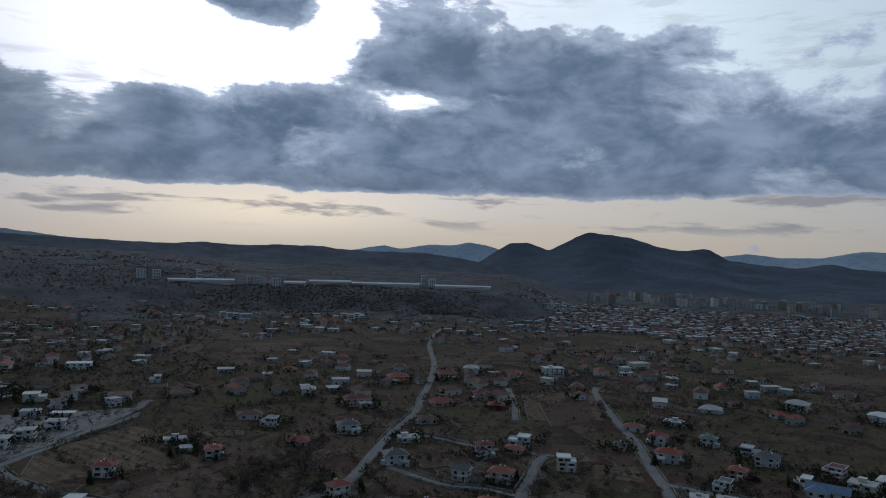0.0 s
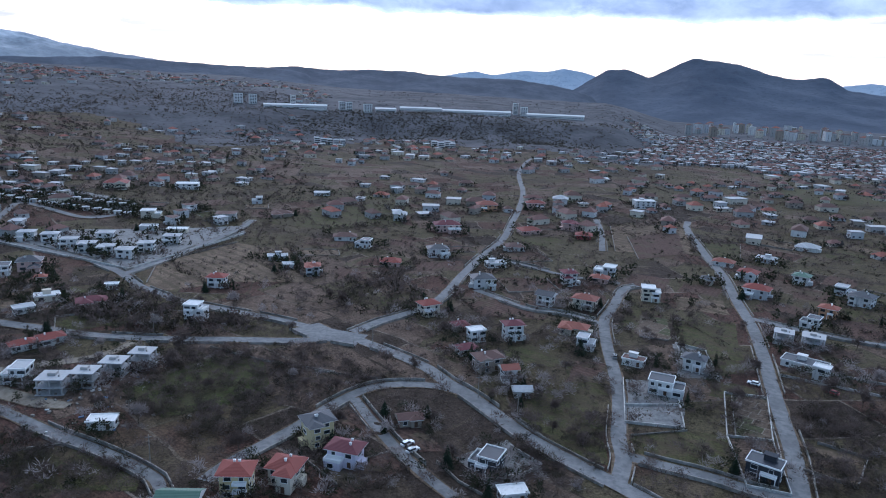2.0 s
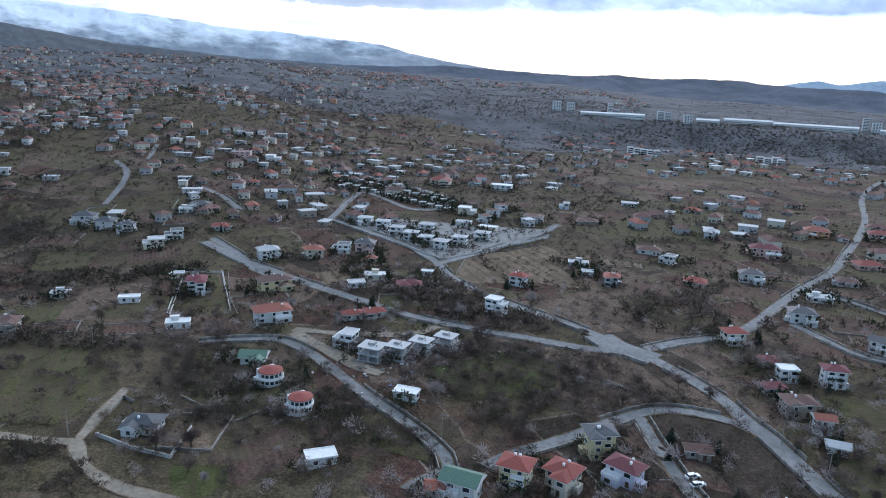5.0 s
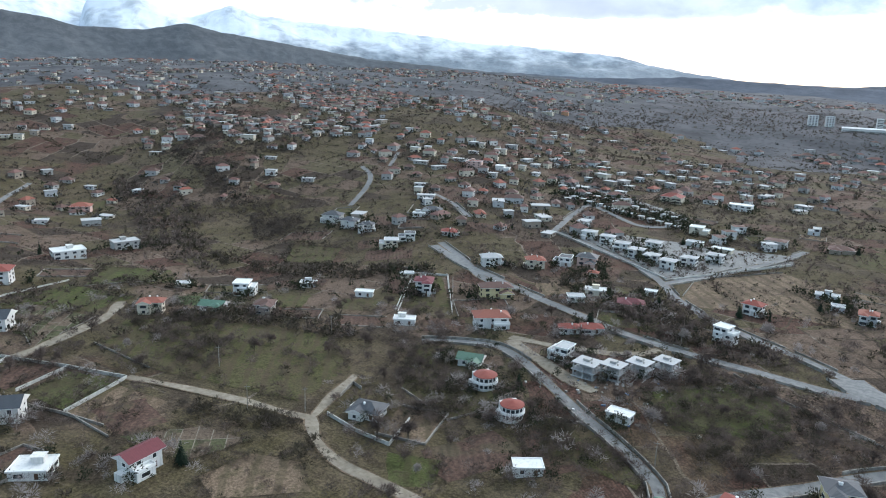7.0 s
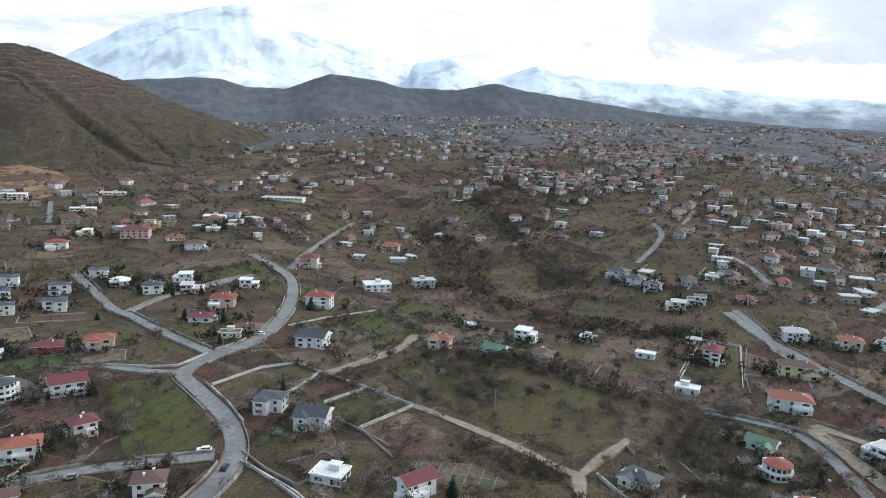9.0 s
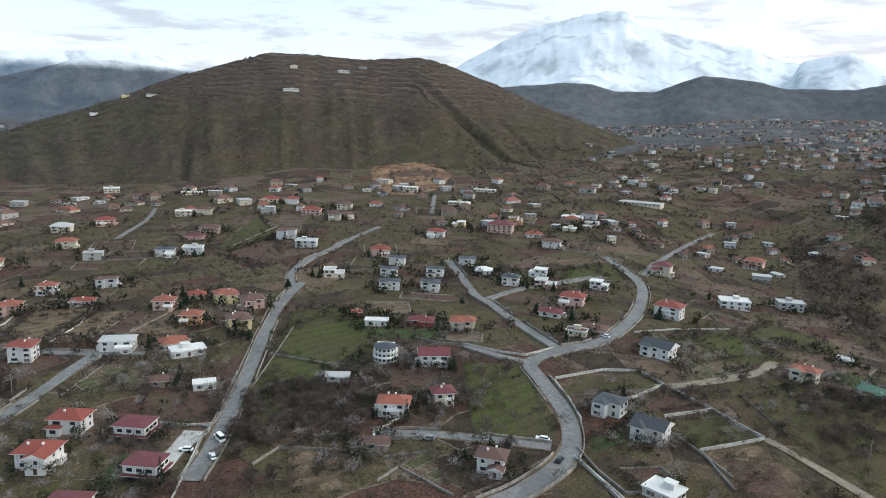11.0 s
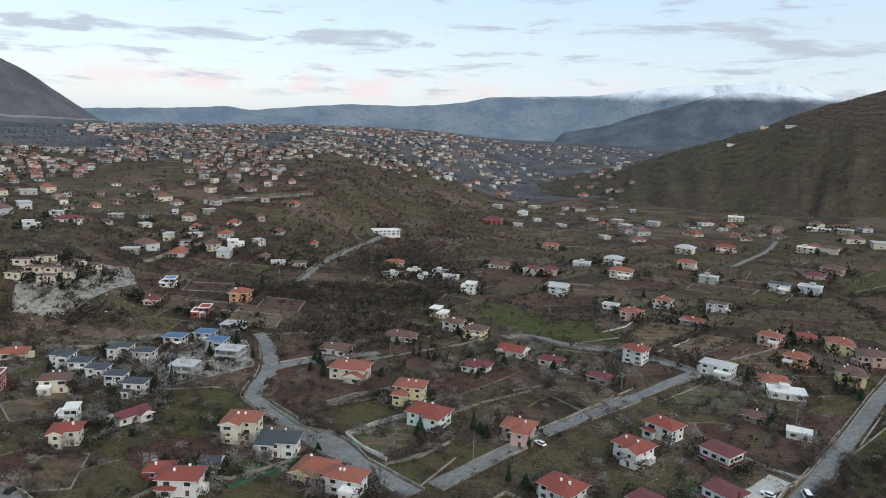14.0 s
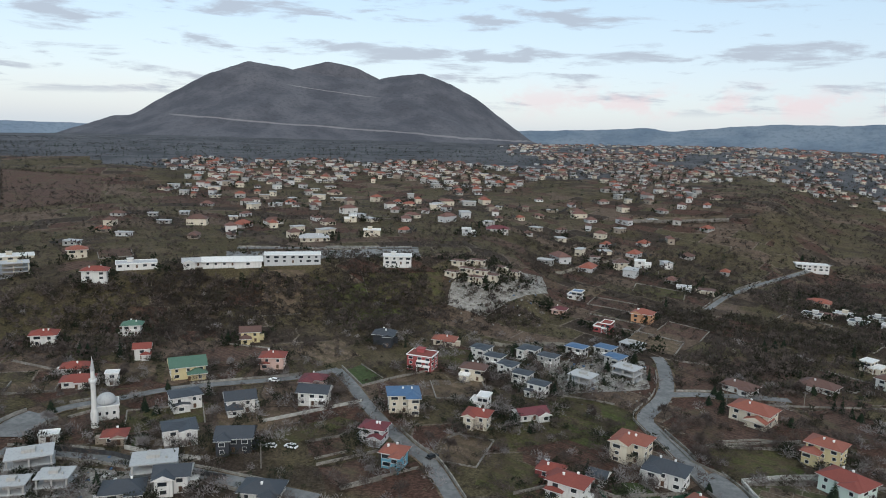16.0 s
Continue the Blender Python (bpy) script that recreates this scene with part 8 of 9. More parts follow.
# ---- garden plots round the houses, with low stone walls ----
def gardens():
    rnd_ = random.Random(21)
    taken, kinds, walls_ = [], {"soil": [], "dry": [], "grass": []}, []
    ways = np.array(ROAD_POINTS)
    homes = [q for q in HOMES if 120 < math.hypot(q[0], q[1]) < 760 and q[3] < 15]
    stands = np.array([(q[0], q[1], 0.45 * max(q[3], q[4])) for q in HOMES])
    for x, y, turn, w, d in homes:
        for _ in range(5):
            far = math.hypot(x, y)
            pw, pd = rnd_.uniform(12, 26) * (1 + far / 1500), rnd_.uniform(10, 22) * (1 + far / 1500)
            side = rnd_.choice(((1, 0), (-1, 0), (0, 1), (0, -1), (1, 1), (-1, -1)))
            ox, oy = side[0] * (w / 2 + pw / 2 + rnd_.uniform(1, 10)), side[1] * (d / 2 + pd / 2 + rnd_.uniform(1, 10))
            c, s = math.cos(radians(turn)), math.sin(radians(turn))
            px, py = x + ox * c - oy * s, y + ox * s + oy * c
            reach = 0.5 * math.hypot(pw, pd)
            if spare(px, py) or any(math.hypot(px - a, py - b) < 0.8 * e + 0.4 * reach for a, b, e in FIELDS):
                continue
            if any(math.hypot(px - a, py - b) < 0.85 * (reach + e) for a, b, e in taken):
                continue
            if np.any(np.hypot(ways[:, 0] - px, ways[:, 1] - py) < ways[:, 2] + 0.42 * max(pw, pd)):
                continue
            if np.any(np.hypot(stands[:, 0] - px, stands[:, 1] - py) < stands[:, 2] + 0.3 * min(pw, pd)):
                continue
            taken.append((px, py, reach))
            kinds[rnd_.choice(("soil", "soil", "soil", "dry", "grass", "grass"))].append((px, py, turn + rnd_.uniform(-4, 4), pw, pd))
            if rnd_.random() < 0.36:
                walls_.append((px, py, turn, pw, pd, rnd_.randrange(4)))
    for kind, plots_ in kinds.items():
        mat, label = {"soil": (SOIL, "brown dug garden bed beside a house"), "dry": (DRY, "pale dry garden plot beside a house"),
                      "grass": (GRASS, "green garden plot beside a house")}[kind]
        for px, py, turn, pw, pd in plots_:
            c, s, n, m, vs = math.cos(radians(turn)), math.sin(radians(turn)), max(2, int(pw / 4)), max(2, int(pd / 4)), []
            for i in range(n + 1):
                for j in range(m + 1):
                    u, v = (i / n - 0.5) * pw + rnd_.uniform(-0.9, 0.9), (j / m - 0.5) * pd + rnd_.uniform(-0.9, 0.9)
                    vs.append((px + u * c - v * s, py + u * s + v * c))
            fs = [(i * (m + 1) + j, (i + 1) * (m + 1) + j, (i + 1) * (m + 1) + j + 1, i * (m + 1) + j + 1) for i in range(n) for j in range(m)]
            q = np.array(vs)
            z = height(q[:, 0], q[:, 1]) + 0.02 + np.hypot(q[:, 0], q[:, 1]) * 0.00025
            me = bpy.data.meshes.new("garden_plot")
            me.from_pydata([(a, b, h) for (a, b), h in zip(vs, z)], [], fs)
            me.materials.append(mat)
            tagged(new("garden_plot", me), label, "garden", kind="structure")
    bm = bmesh.new()
    for px, py, turn, pw, pd, skip in walls_:
        c, s, t, hgt = math.cos(radians(turn)), math.sin(radians(turn)), 0.22, rnd_.uniform(0.4, 0.95)
        ring = ((-pw / 2, -pd / 2), (pw / 2, -pd / 2), (pw / 2, pd / 2), (-pw / 2, pd / 2))
        for k in range(4):
            if k == skip:
                continue
            (ax, ay), (bx, by) = ring[k], ring[(k + 1) % 4]
            n = max(2, int(math.hypot(bx - ax, by - ay) / 5))
            ux, uy = (by - ay) / math.hypot(bx - ax, by - ay) * t, -(bx - ax) / math.hypot(bx - ax, by - ay) * t
            rows = []
            for i in range(n + 1):
                u, v = ax + (bx - ax) * i / n, ay + (by - ay) * i / n
                row = []
                for e, top in ((-1, 0), (1, 0), (1, 1), (-1, 1)):
                    qu, qv = u + e * ux, v + e * uy
                    X_, Y_ = px + qu * c - qv * s, py + qu * s + qv * c
                    row.append((X_, Y_, top))
                z0 = at(row[0][0], row[0][1])
                rows.append([bm.verts.new((X_, Y_, z0 + (hgt + rnd_.uniform(-0.1, 0.1) if top else -0.4))) for X_, Y_, top in row])
            for a, b in zip(rows, rows[1:]):
                for e in range(4):
                    bm.faces.new((a[e], a[(e + 1) % 4], b[(e + 1) % 4], b[e]))
            bm.faces.new(rows[0]), bm.faces.new(rows[-1][::-1])
    for ax, ay, bx, by in FIELD_EDGES:  # some plots have a low wall along one side
        long = math.hypot(bx - ax, by - ay)
        if rnd_.random() > 0.16 or long < 6 or math.hypot(ax, ay) > 620:
            continue
        n, hgt, rows = max(2, int(long / 4)), rnd_.uniform(0.5, 1.1), []
        ux, uy = (by - ay) / long * 0.16, -(bx - ax) / long * 0.16
        for i in range(n + 1):
            u, v = ax + (bx - ax) * i / n, ay + (by - ay) * i / n
            if np.any(np.hypot(ways[:, 0] - u, ways[:, 1] - v) < ways[:, 2] + 0.6) or np.any(np.hypot(stands[:, 0] - u, stands[:, 1] - v) < stands[:, 2]):
                rows.append(None)
                continue
            z0, top = at(u, v), hgt + rnd_.uniform(-0.08, 0.08)
            rows.append([bm.verts.new((u + e * ux, v + e * uy, z0 + q)) for e, q in ((-1, -0.4), (1, -0.4), (1, top), (-1, top))])
        for a, b in zip(rows, rows[1:]):
            if a and b:
                for e in range(4):
                    bm.faces.new((a[e], a[(e + 1) % 4], b[(e + 1) % 4], b[e]))
    tagged(part("field_walls", bm, STONE), "low rubble walls dividing the garden plots", "walls", kind="stuff")


gardens()


def roadside_walls():
    """Low rubble walls that line the lanes in broken stretches, with a coping."""
    rnd_, bm = random.Random(33), bmesh.new()
    ways = np.array(ROAD_POINTS)
    stands = np.array([(q[0], q[1], 0.42 * max(q[3], q[4])) for q in HOMES])
    for surface, width, line in ROAD_LINES:
        if surface != "asphalt":
            continue
        for side in (-1, 1):
            i = 0
            while i < len(line) - 3:
                run, out = rnd_.randint(5, 14), width / 2 + rnd_.uniform(0.7, 1.5)
                piece = line[i:i + run]
                i += run + rnd_.choice((0, 1, 2, 6))
                x0, y0 = piece[0][0], piece[0][1]
                if math.hypot(x0, y0) > 560 or rnd_.random() < 0.25 or len(piece) < 3:
                    continue
                tall, rows = rnd_.uniform(0.7, 1.3), []
                for k, q in enumerate(piece):
                    a, b = piece[max(k - 1, 0)], piece[min(k + 1, len(piece) - 1)]
                    dx, dy = b[0] - a[0], b[1] - a[1]
                    n = math.hypot(dx, dy) or 1.0
                    nx, ny = -dy / n * side, dx / n * side
                    px, py = q[0] + nx * out, q[1] + ny * out
                    bad = np.any(np.hypot(ways[:, 0] - px, ways[:, 1] - py) < ways[:, 2] + 0.45) or np.any(np.hypot(stands[:, 0] - px, stands[:, 1] - py) < stands[:, 2])
                    rows.append(None if bad else [(px + nx * e, py + ny * e, up) for e, up in ((-0.16, 0), (0.16, 0), (0.16, 1), (-0.16, 1))])
                made_ = []
                for row in rows + [None]:
                    if row:
                        z0 = at(row[0][0], row[0][1])
                        top = tall + rnd_.uniform(-0.07, 0.07)
                        made_.append([bm.verts.new((X_, Y_, z0 + (top if up else -0.5))) for X_, Y_, up in row])
                        continue
                    for a, b in zip(made_, made_[1:]):
                        for e in range(4):
                            bm.faces.new((a[e], a[(e + 1) % 4], b[(e + 1) % 4], b[e]))
                    if len(made_) > 1:
                        bm.faces.new(made_[0]), bm.faces.new(made_[-1][::-1])
                    made_ = []
    bmesh.ops.recalc_face_normals(bm, faces=bm.faces)
    tagged(part("roadside_walls", bm, LANE_STONE), "pale rubble walls lining the lanes", "walls", kind="stuff")


roadside_walls()


# ---- trees and scrub ----
def twig_cloud(rnd, wide, tall, count, long, thick, low=0.25):
    """Bare twigs: slivers that stand out from a rounded, uneven crown."""
    v, f = [], []
    lobes = [(Vector((rnd.uniform(-0.5, 0.5) * wide * 0.6, rnd.uniform(-0.5, 0.5) * wide * 0.6, tall * rnd.uniform(low + 0.15, 0.75))), rnd.uniform(0.45, 0.75)) for _ in range(4)]
    for _ in range(count):
        c, k = rnd.choice(lobes)
        a, b = rnd.uniform(0, math.tau), math.asin(rnd.uniform(-0.45, 1.0))
        n = Vector((math.cos(a) * math.cos(b), math.sin(a) * math.cos(b), math.sin(b)))
        p = c + Vector((n.x * wide * 0.5 * k, n.y * wide * 0.5 * k, n.z * tall * 0.42 * k)) * rnd.uniform(0.25, 1.0)
        tip = p + (n + Vector((rnd.uniform(-0.6, 0.6), rnd.uniform(-0.6, 0.6), rnd.uniform(-0.1, 0.7)))).normalized() * long * rnd.uniform(0.6, 1.3)
        s = n.cross(Vector((rnd.uniform(-1, 1), rnd.uniform(-1, 1), rnd.uniform(-1, 1)))).normalized() * thick
        i = len(v)
        v += [p - s, p + s, tip]
        f.append((i, i + 1, i + 2))
    return np.array([tuple(q) for q in v]), np.array(f)


def needle_cloud(rnd, wide, tall, count, thick):
    """A conifer's crown: drooping sprays, thinner to the top."""
    v, f = [], []
    for _ in range(count):
        t = rnd.random() ** 1.4
        z = tall * (0.08 + 0.9 * t)
        rad = wide * 0.5 * (1 - t) ** 0.8 * rnd.uniform(0.75, 1.1) + 0.08
        a = rnd.uniform(0, math.tau)
        out_, side = Vector((math.cos(a), math.sin(a), 0)), Vector((-math.sin(a), math.cos(a), 0))
        p = Vector((0, 0, z + rad * 0.45)) + out_ * rad * 0.15
        tip = out_ * rad + Vector((0, 0, z - rad * 0.12))
        i = len(v)
        v += [p, tip - side * thick, tip + side * thick, tip + Vector((0, 0, 0.5 * thick)) - out_ * thick]
        f += [(i, i + 1, i + 3), (i, i + 3, i + 2)]
    return np.array([tuple(q) for q in v]), np.array(f)


def cloud_mesh(name, cloud, mat):
    me = bpy.data.meshes.new(name)
    me.from_pydata([tuple(q) for q in cloud[0]], [], [tuple(int(i) for i in q) for q in cloud[1]])
    me.materials.append(mat)
    return me


def limbs(rnd, wide, tall):
    bm = bmesh.new()
    tube(bm, (0, 0, -0.5), (0.1, 0.05, tall * 0.35), 0.16, 0.1, 6)
    for k in range(6):
        a, e = k * 1.05 + rnd.uniform(-0.3, 0.3), rnd.uniform(0.35, 0.5)
        tube(bm, (0.1, 0.05, tall * rnd.uniform(0.2, 0.34)), (math.cos(a) * wide * 0.36, math.sin(a) * wide * 0.36, tall * (e + 0.3)), 0.075, 0.02, 4)
    me = bpy.data.meshes.new("trunk")
    bm.to_mesh(me), bm.free()
    me.materials.append(BARK)
    return me


def stem(tall):
    bm = bmesh.new()
    tube(bm, (0, 0, -0.5), (0, 0, tall * 0.8), 0.14, 0.03, 6)
    me = bpy.data.meshes.new("trunk")
    bm.to_mesh(me), bm.free()
    me.materials.append(BARK)
    return me


rnd = random.Random(5)
BARE_TREES, PINES = [], []
for k in range(4):
    w, h = rnd.uniform(4.0, 5.6), rnd.uniform(4.2, 6.0)
    crown = cloud_mesh("crown", twig_cloud(rnd, w, h, 560, 0.95, 0.085), BLOSSOM if k == 3 else TWIGS)
    BARE_TREES.append((limbs(rnd, w, h), crown, "bare garden tree with pale blossom on its twigs" if k == 3 else "leafless brown garden tree with fine twigs"))
for k in range(3):
    w, h = ((4.6, 7.6), (3.2, 8.6), (5.6, 6.6))[k]
    PINES.append((stem(h), cloud_mesh("crown", needle_cloud(rnd, w, h, 230, 0.46), NEEDLES), "dark green conifer in a garden"))

roads_at = np.array(ROAD_POINTS)
houses_at = np.array(PLACED)


def clear(x, y, gap=0.5):
    return (np.all(np.hypot(roads_at[:, 0] - x, roads_at[:, 1] - y) > roads_at[:, 2] + gap)
            and np.all(np.hypot(houses_at[:, 0] - x, houses_at[:, 1] - y) > houses_at[:, 2] + gap))


def polar(a, r):
    return -r * math.sin(radians(a)), r * math.cos(radians(a))


def growth(x, y):
    """Where scrub grows thick: strips and patches left wild."""
    return noise.fractal(Vector((x / 85, y / 85, 3.3)), 0.8, 2.0, 4) + 0.55 * noise.noise(Vector((x / 22, y / 22, 9.1)))


made = 0
while made < 200:  # the trees nearest the drone, each a thing of its own
    a, r = rnd.uniform(-36, 220), 150 + 190 * rnd.random() ** 0.8
    x, y = polar(a, r)
    if growth(x, y) < -0.15 or not clear(x, y, 1.0):
        continue
    trunk, crown, label = BARE_TREES[rnd.choice((0, 0, 1, 1, 2, 2, 3))]
    ob = tagged(new("tree", trunk), label, "tree", "bare trees of the gardens")
    new("crown", crown).parent = ob
    ob.matrix_basis = pose(x, y, at(x, y), 0, 0, rnd.uniform(0, 360)) @ Matrix.Diagonal((*[rnd.uniform(0.6, 1.3)] * 3, 1))
    made += 1


def conifer(x, y, size=1.0, kind=0):
    trunk, crown, label = PINES[kind]
    ob = tagged(new("conifer", trunk), label, "tree", "conifers beside the houses")
    new("crown", crown).parent = ob
    ob.matrix_basis = pose(x, y, at(x, y), 0, 0, (x * 37) % 360) @ Matrix.Diagonal((size, size, size, 1))
    PLACED.append((x, y, 1.5))
    return ob


made = 0
while made < 190:  # conifers stand close to houses
    hx, hy, hs = PLACED[rnd.randrange(len(houses_at))]
    a, r = rnd.uniform(0, 360), hs + rnd.uniform(1.5, 7)
    x, y = hx + r * math.cos(a), hy + r * math.sin(a)
    if math.hypot(x, y) < 700 and clear(x, y, 0.3):
        conifer(x, y, rnd.uniform(0.5, 1.05), rnd.randrange(3))
        made += 1

# conifers that stand out
conifer(-108, -293, 0.68, 2)
conifer(-102, -282, 0.65, 2)
conifer(-109, -289, 0.77, 2)
conifer(-154, -284, 0.62, 0)
conifer(-155, -280, 0.92, 1)
conifer(-157, -276, 0.69, 0)
conifer(-159, -273, 0.67, 2)
conifer(-154, -302, 0.76, 2)
conifer(145, -233, 0.77, 2)
conifer(169, -295, 0.90, 0)
conifer(167, -298, 0.82, 2)
conifer(161, -294, 0.74, 0)
conifer(114, -239, 0.83, 0)
conifer(109, -237, 0.66, 2)
conifer(115, -261, 0.61, 0)
conifer(-126, -438, 0.89, 1)
conifer(-177, -525, 0.77, 2)
conifer(-35, -1139, 0.92, 1)
conifer(-45, -283, 0.85, 1)
conifer(-166, -371, 0.74, 2)
conifer(-172, -374, 0.76, 0)
conifer(-157, -363, 0.91, 0)
conifer(-179, -380, 0.61, 1)
conifer(-134, -196, 0.68, 2)
conifer(-134, -192, 0.75, 2)
conifer(-133, -199, 0.90, 1)
conifer(-122, -162, 0.78, 1)
conifer(-124, -156, 0.80, 2)
conifer(-301, -372, 0.80, 2)
conifer(-317, -361, 0.68, 1)
conifer(-342, -320, 0.84, 0)
conifer(-380, -171, 0.90, 2)
conifer(-410, -168, 0.83, 0)
conifer(-286, -158, 0.84, 1)
conifer(-289, -156, 0.94, 2)
conifer(-290, -153, 0.80, 2)
conifer(-288, -149, 0.83, 2)
conifer(-253, -99, 0.89, 2)
conifer(-252, -84, 0.69, 0)
conifer(-384, -67, 0.62, 2)
conifer(-614, -101, 0.95, 0)
conifer(-329, -66, 0.72, 0)
conifer(-241, -155, 0.74, 0)
conifer(-204, -72, 0.61, 1)
conifer(-249, -234, 0.87, 0)
conifer(-126, -295, 0.62, 2)
conifer(-205, -366, 0.87, 1)


def thicket(name, label, clouds, spots, mat, category="scrub"):
    """Growth that nobody could count, as one mesh: spots are x, y, size and turn."""
    spots = np.array(spots)
    zs = height(spots[:, 0], spots[:, 1]) - 0.15
    vs, fs, base = [], [], 0
    for i, (x, y, s, t) in enumerate(spots):
        v, f = clouds[i % len(clouds)]
        c, n = math.cos(t), math.sin(t)
        q = np.stack((x + s * (v[:, 0] * c - v[:, 1] * n), y + s * (v[:, 0] * n + v[:, 1] * c), zs[i] + s * v[:, 2]), 1)
        vs.append(q), fs.append(f + base)
        base += len(v)
    vs, fs = np.concatenate(vs).astype(np.float32), np.concatenate(fs).astype(np.int32)
    me = bpy.data.meshes.new(name)
    me.vertices.add(len(vs)), me.loops.add(fs.size), me.polygons.add(len(fs))
    me.vertices.foreach_set("co", vs.ravel()), me.loops.foreach_set("vertex_index", fs.ravel())
    me.polygons.foreach_set("loop_start", np.arange(0, fs.size, 3, dtype=np.int32))
    me.update(calc_edges=True)
    me.materials.append(mat)
    return tagged(new(name, me), label, category, kind="stuff")


def ragged(x, y):
    return 0.35 * noise.fractal(Vector((x / 60, y / 60, 7.7)), 0.7, 2.0, 4)


def sow(count, r0, r1, a0=-40, a1=222, wild=-0.1, small=0.35, large=1.0, gap=0.2, power=0.7, soft=False):
    out, tries = [], 0
    while len(out) < count and tries < count * 12:
        tries += 1
        a, r = rnd.uniform(a0, a1), r0 + (r1 - r0) * rnd.random() ** power
        x, y = polar(a, r)
        k = growth(x, y)
        if soft and 2.0 * min((a - a0) / (a1 - a0), (a1 - a) / (a1 - a0), (r - r0) / (r1 - r0), (r1 - r) / (r1 - r0)) + ragged(x, y) < 0.15 + 0.5 * rnd.random():
            continue
        if k < wild + rnd.uniform(-0.35, 0.35) or (r < 700 and not clear(x, y, gap)):
            continue
        out.append((x, y, rnd.uniform(small, large), rnd.uniform(0, math.tau)))
    return out


fine = [twig_cloud(rnd, 3.6, 2.6, 84, 0.75, 0.075, 0.0) for _ in range(10)]
orchard = [twig_cloud(rnd, 4.4, 3.8, 110, 0.9, 0.085, 0.12) for _ in range(10)]
middling = [twig_cloud(rnd, 4.0, 3.0, 19, 1.3, 0.30, 0.0) for _ in range(10)]
coarse = [twig_cloud(rnd, 4.2, 3.2, 9, 1.7, 0.62, 0.0) for _ in range(10)]
dots = [twig_cloud(rnd, 6.0, 4.2, 9, 2.2, 1.0, 0.0) for _ in range(10)]
thicket("bare_scrub", "leafless brown scrub and saplings in the wild plots", fine, sow(1500, 125, 300, wild=0.0, small=0.5, large=1.5), TWIGS)
thicket("olive_bushes", "low olive-brown bushes on the slopes", fine, sow(600, 125, 300, wild=0.0, small=0.25, large=0.75), SCRUB)
thicket("dark_scrub", "dark overgrown thickets between the near plots", fine, sow(700, 125, 430, wild=0.3, small=0.4, large=1.05), SCRUB)
thicket("blossom_scrub", "pale flowering shrubs along the plots", orchard, sow(420, 130, 400, wild=-0.1, small=0.6, large=1.3), BLOSSOM)
thicket("bare_scrub", "leafless brown scrub between the gardens", middling, sow(6500, 300, 650, wild=0.0, small=0.25, large=1.1), TWIGS)
thicket("olive_bushes", "low olive-brown bushes between the gardens", middling, sow(4500, 300, 650, wild=-0.1, small=0.2, large=0.8), SCRUB)
thicket("bare_scrub", "bare brown scrub on the farther slopes", coarse, sow(10000, 650, 1350, wild=0.0, small=0.2, large=0.75), TWIGS)
thicket("olive_bushes", "dark bushes dotting the hill and far plots", coarse, sow(9000, 650, 1450, wild=0.05, small=0.15, large=0.6), SCRUB)
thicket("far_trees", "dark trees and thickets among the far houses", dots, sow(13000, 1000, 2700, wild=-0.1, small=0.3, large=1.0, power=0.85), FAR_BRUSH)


def hedges(count, r0, r1, a0=-36, a1=220):
    """Rows of bushes along the edges of plots."""
    out = []
    for _ in range(count):
        a, r = rnd.uniform(a0, a1), rnd.uniform(r0, r1)
        x, y = polar(a, r)
        t = radians(rnd.choice((35, 125, 106, 16)) + rnd.uniform(-6, 6))
        for k in range(rnd.randint(8, 26)):
            qx, qy = x + k * 2.2 * math.cos(t) + rnd.uniform(-0.6, 0.6), y + k * 2.2 * math.sin(t) + rnd.uniform(-0.6, 0.6)
            if clear(qx, qy, 0.2):
                out.append((qx, qy, rnd.uniform(0.3, 0.85), rnd.uniform(0, math.tau)))
    return out


